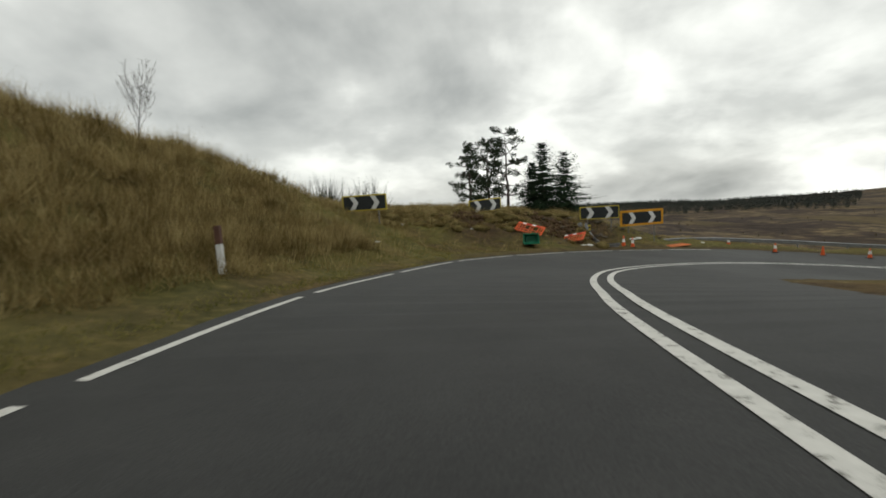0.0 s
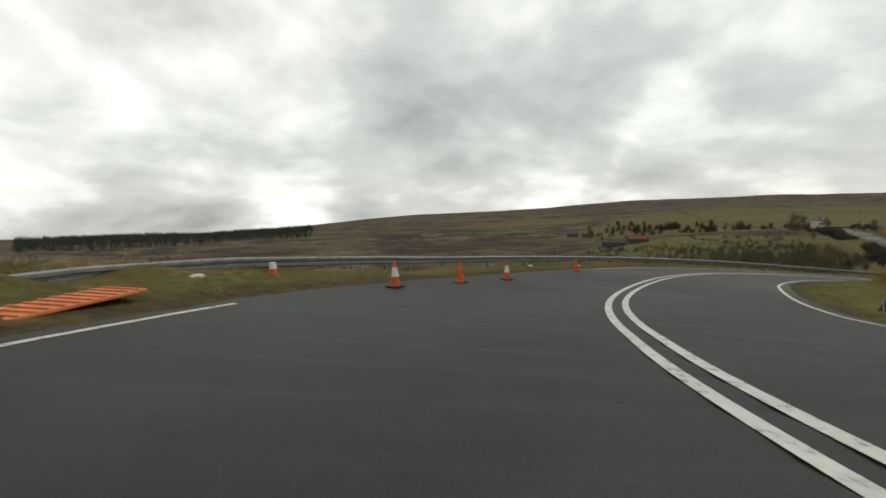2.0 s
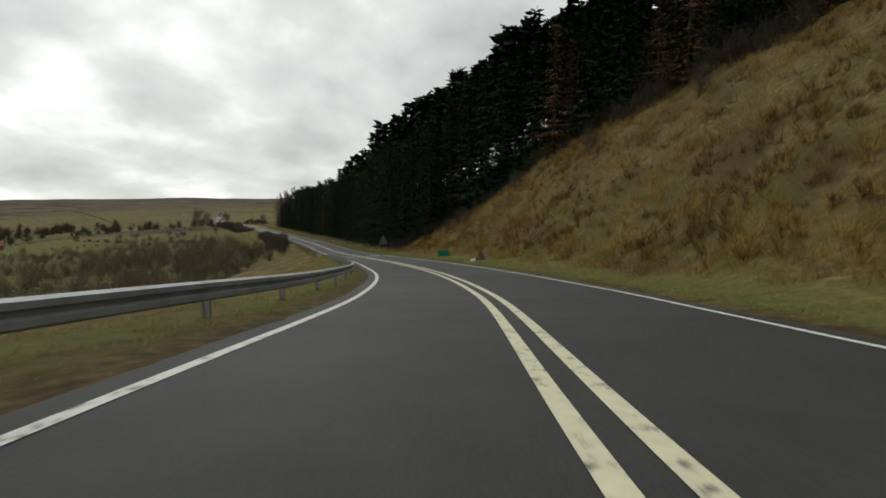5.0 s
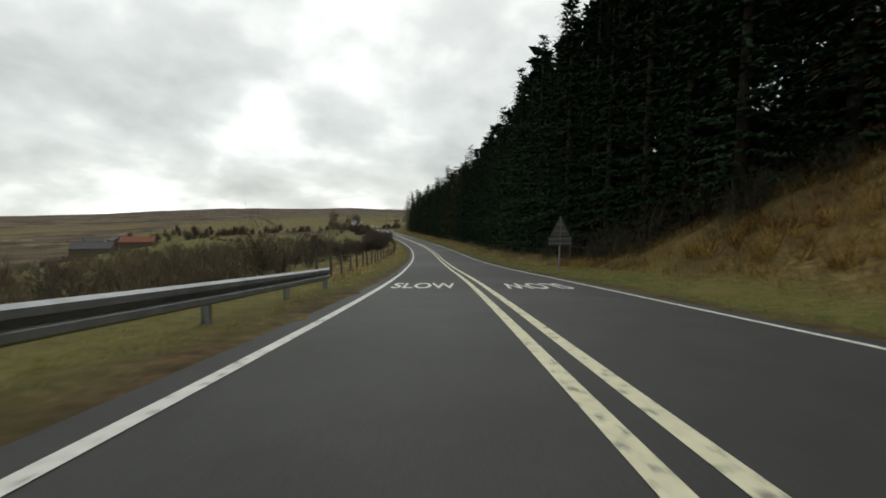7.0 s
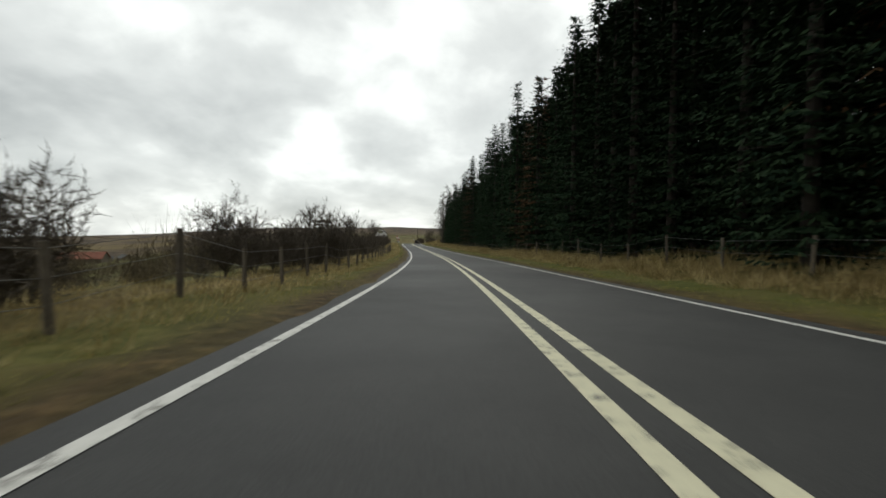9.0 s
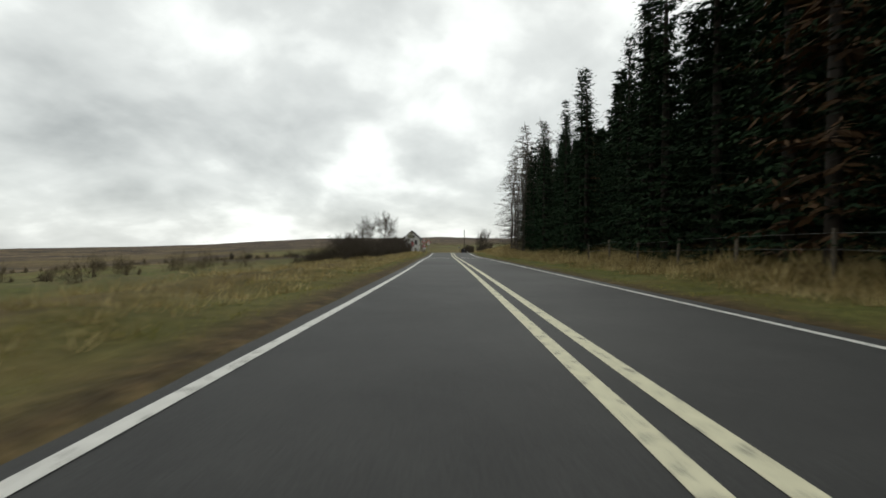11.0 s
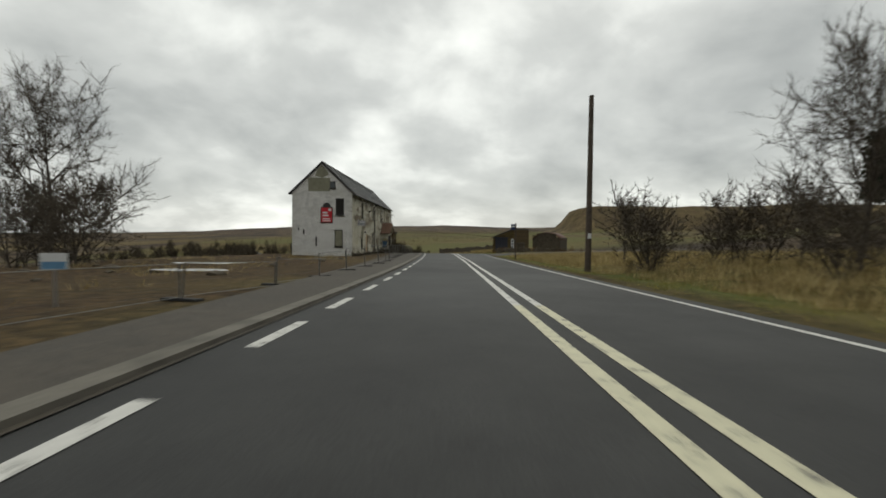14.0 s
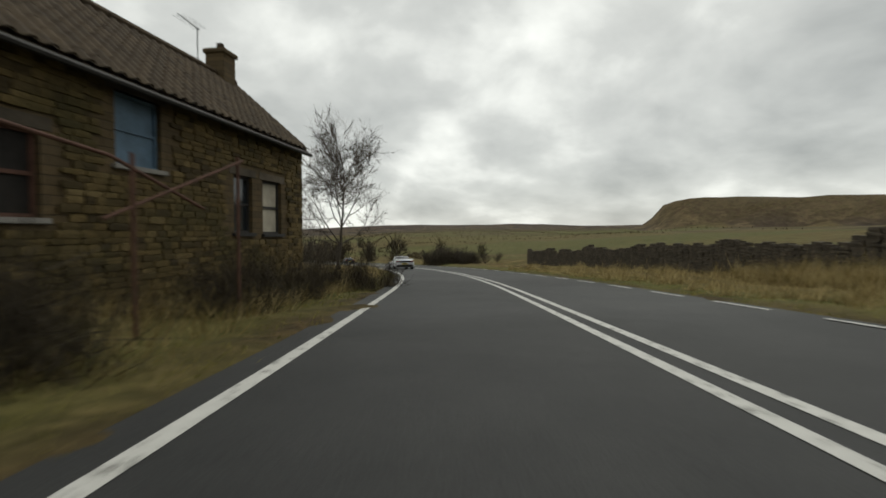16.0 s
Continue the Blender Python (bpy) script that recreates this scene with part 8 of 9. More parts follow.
sapling = bare_tree("sapling", "thin bare birch sapling on the grassy bank", 5.0, 5, depth=1, spread=0.3, crown_from=0.3, group="saplings on the bank", thick=0.009, strands=2)
grow(sapling, 0.78, -14.0, 0.58)
grow(sapling, 0.5, -12.1, 0.4)
grow(sapling, 1.25, -19.0, 0.6)
ash = bare_tree("bare_tree", "leafless roadside tree with a spreading twiggy crown", 8.0, 11, spread=0.55, group="bare trees by the road", strands=5, strand_w=0.007)
ash_2 = bare_tree("bare_tree", "leafless roadside tree with a rounded twiggy crown", 7.0, 12, spread=0.62, crown_from=0.15, group="bare trees by the road")
thorn = bare_tree("thorn_bush", "leafless hawthorn bush with many stems", 4.0, 13, stems=4, depth=1, spread=0.62, crown_from=0.1, group="thorn bushes by the road", category="bush", strands=3, strand_w=0.015)
thorn_2 = bare_tree("thorn_bush", "dark leafless thorn bush with dense twigs", 3.4, 14, stems=5, depth=1, spread=0.7, crown_from=0.05, group="thorn bushes by the road", category="bush", strands=3, strand_w=0.015)
willow = bare_tree("willow_bush", "brown bare willow with upright stems", 5.0, 15, stems=5, depth=1, spread=0.38, crown_from=0.2, group="thorn bushes by the road", category="bush", strands=8, strand_w=0.009)
for t, o, h, k in ((8.32, -8.5, 2.6, 0), (8.42, -12.0, 3.6, 1), (8.5, -9.0, 2.4, 2), (8.58, -15.0, 4.2, 0), (8.68, -10.5, 3.2, 0), (8.76, -13.0, 3.8, 1), (8.84, -9.0, 2.6, 2), (8.92, -11.5, 3.6, 0), (8.2, -14.0, 3.4, 1), (8.05, -11.0, 2.6, 2), (7.85, -14.0, 3.0, 0), (7.65, -16.0, 3.2, 1)):
    grow((willow, thorn, thorn_2)[k], t, o, h / (5.0, 4.0, 3.4)[k])
for k in range(22):
    grow((willow, thorn, thorn_2)[k % 3], rs_v.uniform(9.06, 9.28), -rs_v.uniform(6.6, 11.5), rs_v.uniform(2.5, 3.5) / (5.0, 4.0, 3.4)[k % 3])
for k in range(46):
    t = rs_v.uniform(9.44, 10.7)
    grow((willow, thorn, thorn_2)[k % 3], t, -rs_v.uniform(6.0, 9.5), rs_v.uniform(2.8, 4.0) * float(np.interp(t, (9.4, 9.7, 10.3, 10.7), (0.85, 1.0, 1.1, 0.8))) / (5.0, 4.0, 3.4)[k % 3])
for t, o, h in ((9.5, -8.4, 3.2), (9.62, -9.0, 3.7), (9.78, -7.8, 4.0), (9.95, -8.4, 4.8), (10.15, -8.0, 4.8), (10.35, -8.6, 4.6)):
    grow(ash_2, t, o, h / 7.0)
grow(willow, 11.78, -6.6, 0.86)
grow(willow, 11.84, -7.0, 0.8)
grow(willow, 11.93, -7.2, 0.76)
grow(willow, 12.0, -7.6, 0.55)
for t, o, h in ((12.1, -8.8, 5.0), (12.2, -8.0, 4.6), (12.28, -9.6, 5.6), (12.4, -8.6, 5.0), (12.62, -9.0, 5.0), (12.5, -10.5, 5.4), (12.7, -10.5, 4.8)):
    grow(ash_2, t, o, h / 7.0)
for k in range(16):
    grow((thorn, thorn_2)[k % 2], rs_v.uniform(12.82, 13.1), -rs_v.uniform(7.0, 10.5), rs_v.uniform(2.5, 3.3) / (4.0, 3.4)[k % 2])
for k in range(14):
    grow((thorn, thorn_2)[k % 2], rs_v.uniform(12.0, 12.8), -rs_v.uniform(7.6, 11.0), rs_v.uniform(1.5, 2.3) / (4.0, 3.4)[k % 2])
for t, o, s, k in ((12.15, -7.2, 0.55, 0), (12.3, -7.0, 0.6, 1), (12.42, -7.6, 0.6, 0), (12.55, -7.0, 0.65, 1), (12.68, -7.4, 0.7, 0), (12.78, -6.6, 0.7, 1), (12.88, -7.2, 0.75, 0), (12.98, -6.4, 0.75, 1), (13.06, -7.5, 0.85, 0), (13.14, -6.6, 0.8, 1),
                   (13.22, -7.8, 0.9, 0), (13.3, -8.2, 0.85, 1), (13.38, -8.8, 0.95, 0), (13.46, -9.2, 0.9, 1), (13.54, -10.0, 0.95, 0), (13.58, -9.6, 0.8, 1), (13.7, -10.6, 0.8, 1), (13.82, -11.5, 0.8, 1)):
    grow((thorn, thorn_2)[k], t, o, s)
for k in range(34):
    grow((thorn, thorn_2)[k % 2], rs_v.uniform(13.05, 13.84), -rs_v.uniform(9.6, 14.0), rs_v.uniform(0.7, 1.0))
for k in range(14):
    grow((thorn, thorn_2)[k % 2], rs_v.uniform(13.5, 13.86), -rs_v.uniform(9.8, 13.0), rs_v.uniform(0.75, 0.95))
for k in range(26):
    x, y = -rs_v.uniform(10.4, 19.0), rs_v.uniform(49.0, 59.0)
    copy_thing((thorn, thorn_2)[k % 2], Matrix.Translation((x, y, land_z(x, y) - 0.05)) @ Matrix.Rotation(rs_v.uniform(0, 6.28), 4, "Z") @ Matrix.Scale(rs_v.uniform(0.75, 1.0), 4))
grow(ash, 13.43, -12.5, 0.98, 0.5)
for t, o, s in ((13.2, -15.5, 0.75), (13.1, -13.0, 0.6), (13.62, -15.0, 0.62)):
    grow(ash_2, t, o, s)
for x, y, h, k in ((-15.5, 168.0, 11.0, 4), (12.4, 70.8, 6.4, 4), (8.65, 75.3, 3.9, 3), (8.9, 75.8, 3.6, 3), (14.0, 76.5, 4.4, 3), (13.4, 77.4, 3.9, 3), (12.6, 78.0, 3.0, 3), (10.9, 69.6, 3.0, 3), (12.3, 71.5, 3.1, 3), (9.9, 55.1, 4.9, 2), (8.5, 37.8, 3.7, 1), (8.2, 38.4, 3.4, 4), (10.4, 38.9, 3.1, 1), (88.0, 150.0, 19.5, 1), (90.5, 152.0, 18.5, 4), (85.5, 151.0, 17.0, 1), (16.0, 74.0, 2.2, 3), (-24.0, 86.0, 11.5, 4), (-22.0, 83.0, 10.0, 1), (-26.5, 87.0, 11.0, 1), (-21.0, 85.0, 7.0, 3), (-24.5, 84.5, 7.0, 3), (-18.5, 81.0, 6.0, 3), (-23.5, 77.0, 8.0, 1), (-17.5, 70.0, 4.0, 3),
                   (-14.5, 62.0, 4.2, 3), (-12.4, 158.5, 2.4, 3), (-14.4, 161.5, 2.8, 3)):
    pr = (ash_2, ash_2, sapling, thorn, ash)[k]
    base_h = (7.0, 7.0, 5.0, 4.0, 8.0)[k]
    m = Matrix.Translation((x, y, land_z(x, y) - 0.05)) @ Matrix.Rotation(rs_v.uniform(0, 6.28), 4, "Z") @ Matrix.Scale(h / base_h, 4)
    copy_thing(pr, m)
for t, o, s in ((6.9, 16.0, 0.75), (7.15, 13.0, 0.7), (6.2, 21.0, 0.8), (7.35, 12.5, 0.6), (6.55, 18.5, 0.7), (5.7, 24, 0.7)):
    grow(ash_2, t, o, s)
for x, y, s in ((-13.4, 194.5, 0.95), (-12.2, 195.5, 1.05), (-11.0, 194.3, 1.1), (-9.8, 195.5, 1.1), (-8.6, 194.5, 1.0), (-7.3, 195.2, 0.8), (-5.8, 196.0, 0.65), (-4.2, 195.4, 0.6), (-11.6, 197.0, 1.1), (-9.4, 197.0, 1.1), (-17.0, 222.0, 1.2), (-12.0, 152.0, 0.6), (-10.3, 151.0, 0.5)):
    copy_thing(thorn_2, Matrix.Translation((x, y, land_z(x, y) - 0.05)) @ Matrix.Rotation(rs_v.uniform(0, 6.28), 4, "Z") @ Matrix.Scale(s, 4))

# ---------------------------------------------------------------- far country
def twig_row(name, pts, size, mat, label, seed, per=60, width=0.03, chaos=0.06):
    """Far leafless scrub: fans of thin strands, one object for the whole row."""
    rs = np.random.RandomState(seed)
    P = np.array(pts, float)
    z = land_at(P[:, 0], P[:, 1])[0]
    n = len(P) * per
    s = np.repeat(size * rs.uniform(0.55, 1.35, len(P)), per)
    base_p = np.repeat(np.stack([P[:, 0], P[:, 1], z - 0.1], 1), per, axis=0)
    a = rs.uniform(0, 2 * np.pi, n)
    el = rs.uniform(0.1, 1.5, n)
    d = np.stack([np.cos(a) * np.cos(el), np.sin(a) * np.cos(el), np.sin(el)], 1)
    r0, r1 = rs.uniform(0.0, 0.55, n), rs.uniform(0.6, 1.0, n)
    lift = np.array([0.55, 0.55, 1.0])
    root = base_p + d * lift * (s * r0)[:, None] + np.clip(rs.normal(0, chaos, (n, 3)), -1.5 * chaos, 1.5 * chaos) * s[:, None]
    tip = base_p + d * lift * (s * r1)[:, None] + np.clip(rs.normal(0, chaos * 1.2, (n, 3)), -1.6 * chaos, 1.6 * chaos) * s[:, None]
    e = np.cross(tip - root, rs.normal(0, 1, (n, 3)))
    e *= (width * s / (np.linalg.norm(e, axis=1) + 1e-6))[:, None]
    v = np.stack([root - e, root + e, tip], 1).reshape(-1, 3)
    ob = mesh_object(name, v, np.arange(3 * n).reshape(-1, 3), mat)
    return tagged(ob, label, "hedge" if "hedge" in name else "scrub", kind="stuff")


def conifer_row(name, pts, size, mat, label, seed):
    rs = np.random.RandomState(seed)
    P = np.array(pts, float)
    z = land_at(P[:, 0], P[:, 1])[0]
    pr = [np.array(conifer_sprays(np.random.RandomState(70 + k), 1.0, 0.24, 6, 0.05, 4, 0.16)) for k in range(3)]
    out = [pr[i % 3] * size * rs.uniform(0.7, 1.25) + np.array([P[i, 0], P[i, 1], z[i]]) for i in range(len(P))]
    ob = quads_mesh(np.concatenate(out), mat, name, None)
    return tagged(ob, label, "trees", kind="stuff")


M_BRACKEN = material("dead_bracken", leaf_build((0.06, 0.034, 0.013), (0.21, 0.122, 0.045), 0.0), 0.9, specular=0.1)
M_SCRUB = material("winter_scrub", leaf_build((0.062, 0.051, 0.033), (0.15, 0.122, 0.075), 0.0), 0.9, specular=0.1)
M_DARKTWIG = material("far_bare_trees", leaf_build((0.03, 0.025, 0.018), (0.07, 0.058, 0.04), 0.0), 0.9, specular=0.1)
# far conifers, paled and greyed: distance haze put into the needle colour
M_HAZEDWOOD = material("hazed_plantation", leaf_build((0.04, 0.047, 0.042), (0.068, 0.074, 0.062), 0.0), 0.9, specular=0.1)
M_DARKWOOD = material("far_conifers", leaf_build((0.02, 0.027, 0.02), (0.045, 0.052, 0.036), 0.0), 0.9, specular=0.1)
rs_h = np.random.RandomState(8)
hx, hy = np.meshgrid(np.arange(-330, -25, 1.6), np.arange(-55, 470, 1.6))
hx, hy = hx.ravel() + rs_h.uniform(-0.8, 0.8, hx.size), hy.ravel() + rs_h.uniform(-0.8, 0.8, hy.size)
hu, hv = field_uv(hx, hy)
on_edge = (np.abs(hu - np.round(hu)) < 0.016) | (np.abs(hv - np.round(hv)) < 0.0125)
hedge_r = land_at(hx[on_edge], hy[on_edge])[3]
hedge_keep = (farmland(hx[on_edge], hy[on_edge]) > 0.3) & (hedge_r > 30) & (rs_h.rand(len(hedge_r)) < 0.62)
hedge_pts = np.stack([hx[on_edge], hy[on_edge]], 1)[hedge_keep]
twig_row("field_hedge", hedge_pts, 1.5, M_SCRUB, "brown winter hedges between the valley fields", 1, 36, 0.035)
valley = [(rs_h.uniform(-80, -24), rs_h.uniform(-235, -40)) for _ in range(600)] + [(rs_h.uniform(-34, -16), rs_h.uniform(-165, -95)) for _ in range(110)]
valley += [(rs_h.uniform(-60, -18), rs_h.uniform(-60, 30)) for _ in range(50)] + [(rs_h.uniform(-150, -80), rs_h.uniform(-200, 0)) for _ in range(260)]
v_r = land_at([p[0] for p in valley], [p[1] for p in valley])[3]
twig_row("valley_scrub", [p for p, r in zip(valley, v_r) if r > 15], 2.6, M_SCRUB, "scattered leafless bushes and scrub below the road", 2, 150, 0.0065, 0.17)
tall_v = [(rs_h.uniform(-62, -19), rs_h.uniform(-185, -75)) for _ in range(70)]
t_r = land_at([p[0] for p in tall_v], [p[1] for p in tall_v])[3]
twig_row("slope_trees", [p for p, r in zip(tall_v, t_r) if r > 13], 4.6, M_SCRUB, "slender leafless trees on the slope below the road", 24, 200, 0.0045, 0.13)
far_v = [(rs_h.uniform(-330, -60), rs_h.uniform(20, 430)) for _ in range(130)] + [(-72 + rs_h.normal(0, 26), 232 + rs_h.normal(0, 22)) for _ in range(60)] + [(-150 + rs_h.normal(0, 20), 330 + rs_h.normal(0, 18)) for _ in range(40)]
f_ok = farmland(np.array([p[0] for p in far_v]), np.array([p[1] for p in far_v])) > 0.3
twig_row("valley_trees", [p for p, ok in zip(far_v, f_ok) if ok], 7.5, M_DARKTWIG, "leafless trees scattered over the valley fields", 4, 120, 0.014, 0.12)
moor_v = [(rs_h.uniform(-700, -150), rs_h.uniform(-350, 350)) for _ in range(160)]
m_ok = farmland(np.array([p[0] for p in moor_v]), np.array([p[1] for p in moor_v])) < 0.3
twig_row("moor_scrub", [p for p, ok in zip(moor_v, m_ok) if ok], 2.6, M_SCRUB, "low dark bushes scattered over the heather moor", 25, 40, 0.03)
far_wood = []
for _ in range(3400):
    a_, r_ = radians(rs_h.uniform(52.5, 80)), 2500 * math.sqrt(rs_h.uniform(0.12, 1.0))
    if r_ > 720 + 2.4 * abs(math.degrees(a_) - 66) ** 1.5 + 90 * math.sin(math.degrees(a_) * 1.1):
        far_wood.append((-27 - r_ * math.sin(a_), -300 + r_ * math.cos(a_)))
wood_pts = [(rs_h.uniform(-84, -62), rs_h.uniform(-352, -318)) for _ in range(75)] + [(rs_h.uniform(-125, -88), rs_h.uniform(-368, -332)) for _ in range(110)]
twig_row("dark_wood", wood_pts, 7.2, M_DARKWOOD, "dark leafless wood showing over the bank of the bend", 9, 300, 0.006)
weeds = [(rs_h.uniform(-9.0, -6.2), rs_h.uniform(129.5, 152)) for _ in range(70)] + [(rs_h.uniform(-7.6, -6.2), rs_h.uniform(112, 130)) for _ in range(26)]
twig_row("wall_weeds", weeds, 1.15, M_DARKTWIG, "dark dead weeds and brambles along the walls", 10, 240, 0.0045, 0.17)
base_weeds = [(rs_h.uniform(-7.9, -7.0), rs_h.uniform(97.5, 117)) for _ in range(60)]
twig_row("low_weeds", base_weeds, 0.55, M_DARKTWIG, "low dead weeds and litter along the foot of the inn", 19, 160, 0.006, 0.17)
foot_weeds = [(rs_h.uniform(-7.4, -5.9), rs_h.uniform(117, 139)) for _ in range(80)]
twig_row("tall_weeds", foot_weeds, 1.7, M_DARKTWIG, "tall dark dead weeds and saplings at the foot of the inn", 17, 260, 0.004, 0.17)
yard_weeds = [(u_ + rs_h.uniform(-1.6, -0.2), 104.0 + 1.5 * u_ + rs_h.uniform(0.3, 3.5)) for u_ in rs_h.uniform(8.6, 15, 60)] + [(rs_h.uniform(14.5, 22), rs_h.uniform(126, 148)) for _ in range(60)]
hut_in = hut_at.inverted()
yard_weeds = [p for p in yard_weeds if not (-0.6 < (hut_in @ Vector((*p, 0))).x < 4.7 and -6 < (hut_in @ Vector((*p, 0))).y < 4.3)]
twig_row("yard_weeds", yard_weeds, 0.9, M_BRACKEN, "pale dead weeds round the stone hut", 13, 150, 0.005, 0.16)
far_bush = [(rs_h.uniform(-13.5, -6.5), rs_h.uniform(193.5, 198.5)) for _ in range(46)]
twig_row("roadside_scrub", far_bush, 2.0, M_DARKTWIG, "dense dark bushes beside the road past the cottage", 27, 190, 0.006, 0.17)
ax, ay = np.meshgrid(np.arange(-250, 190, 2.6), np.arange(262, 1000, 2.6))
ax, ay = ax.ravel() + rs_h.uniform(-1.2, 1.2, ax.size), ay.ravel() + rs_h.uniform(-1.2, 1.2, ay.size)
a_v, a_u = (ay + 30 * waves(ax, ay, 300.0, 48)) / 62.0, ax / 210.0 + ay / 900.0
a_on = ((np.abs(a_v - np.round(a_v)) < 0.022) | (np.abs(a_u - np.round(a_u)) < 0.007)) & (farmland(ax, ay) < 0.3) & (scarp(ax, ay) < -0.2) & (rs_h.rand(ax.size) < 0.7)
twig_row("field_hedge_far", np.stack([ax, ay], 1)[a_on], 1.7, M_SCRUB, "brown winter hedges between the fields past the inn", 28, 30, 0.04)
edge_scrub = []
for _ in range(330):
    tt_ = rs_h.uniform(3.9, 8.2)
    q_ = spot(tt_, wood_edge(tt_) + rs_h.uniform(-3.0, 2.5))
    edge_scrub.append((q_.x, q_.y))
twig_row("wood_edge_scrub", edge_scrub, 2.4, M_DARKTWIG, "dark leafless scrub under the edge of the plantation", 14, 150, 0.006, 0.15)
inner = []
for _ in range(820):
    tt_ = rs_h.uniform(3.7, 12.45)
    q_ = spot(tt_, wood_edge(tt_) + rs_h.uniform(3.5, 20.0))
    inner.append((q_.x, q_.y))
for _ in range(320):
    tt_ = rs_h.uniform(4.0, 7.3)
    q_ = spot(tt_, wood_edge(tt_) + rs_h.uniform(2.0, 9.0))
    inner.append((q_.x, q_.y))
twig_row("wood_understorey", inner, 4.6, M_DARKWOOD, "dead lower branches filling the dark plantation", 16, 170, 0.012, 0.16)
hedge_low = [(spot(tt_, oo_).x, spot(tt_, oo_).y) for tt_, oo_ in [(rs_h.uniform(11.9, 13.6), rs_h.uniform(-13, -7.2)) for _ in range(320)]]
hedge_high = [(spot(tt_, oo_).x, spot(tt_, oo_).y) for tt_, oo_ in [(rs_h.uniform(12.86, 13.84), rs_h.uniform(-15, -9.4)) for _ in range(130)]]
twig_row("tall_hedge", hedge_high, 2.2, M_DARKTWIG, "tall dark overgrown winter hedge beside the road", 18, 330, 0.0028, 0.17)
twig_row("dark_hedge", hedge_low, 1.35, M_DARKTWIG, "dense dark winter hedge below the road", 11, 200, 0.005, 0.17)
fern = []
for _ in range(3600):
    tt_ = rs_h.uniform(3.3, 7.6)
    q_ = spot(tt_, float(by(EDGE_R, tt_)) + rs_h.uniform(5, 24))
    if math.sin(q_.x * 0.35 + math.sin(q_.y * 0.3)) + math.sin(q_.y * 0.27 + 1.0) > 0.1:
        fern.append((q_.x, q_.y))
twig_row("dead_bracken", fern, 0.62, M_BRACKEN, "patches of rusty dead bracken on the steep bank", 12, 36, 0.028)
conifer_row("far_plantation", far_wood, 12.5, M_HAZEDWOOD, "dark conifer plantations on the far moor", 3)

M_REDROOF = plain("red_barn_roof", (0.15, 0.055, 0.035), 0.85, vary=0.25, scale=0.5)


def farm_building(x, y, yaw, w, l, h, roof, label):
    b = thing("farm_building", Matrix.Translation((x, y, land_z(x, y) - 0.3)) @ Matrix.Rotation(radians(yaw), 4, "Z"), label, "barn", "farm in the valley")
    bm = new_bm()
    box(bm, (w, l, h), (0, 0, h / 2))
    part("wall", bm, M_STONE, b)
    for s in (-1, 1):
        bm = new_bm()
        a, c = Vector((s * (w / 2 + 0.3), 0, h - 0.1)), Vector((0, 0, h + w * 0.32))
        d = c - a
        box(bm, (d.length, l + 0.6, 0.12), (a + c) / 2, 0, Matrix.Rotation(-math.atan2(d.z, d.x), 4, "Y"))
        part("roof", bm, roof, b)
    gable_top("gable", M_STONE, -l / 2, 0.2, -w / 2, w / 2, h, 0, h + w * 0.3, b)
    gable_top("gable", M_STONE, l / 2 - 0.2, 0.2, -w / 2, w / 2, h, 0, h + w * 0.3, b)
    for k in (-1, 1):
        bm = new_bm()
        box(bm, (0.06, 1.2, 1.3), (w / 2, k * l * 0.25, h * 0.5))
        part("window", bm, M_FRAME, b)
    return b


farm_building(-109.9, 35.9, 100, 7, 13, 3.2, M_REDROOF, "low stone barn with a red roof among fields")
farm_building(-124.0, 28.0, 95, 8, 15, 3.4, M_SLATE, "low stone barn with a grey roof among fields")
farm_building(-215, 250, 40, 9, 16, 5, M_SLATE, "stone farmhouse among trees across the valley")
farm_building(-238, 262, 120, 8, 13, 4, M_SLATE, "stone farm building among trees across the valley")
tw = thing("radar_pyramid", Matrix.Translation((-392.9, 2900.5, float(far_height(np.array([-392.9]), np.array([2900.5]))[0]) - 4)), "blunt grey pyramid tower on the far moor skyline", "tower")
bm = new_bm()
bmesh.ops.create_cone(bm, cap_ends=True, segments=3, radius1=34, radius2=20, depth=44, matrix=Matrix.Translation((0, 0, 20)))
part("block", bm, M_CONCRETE, tw)


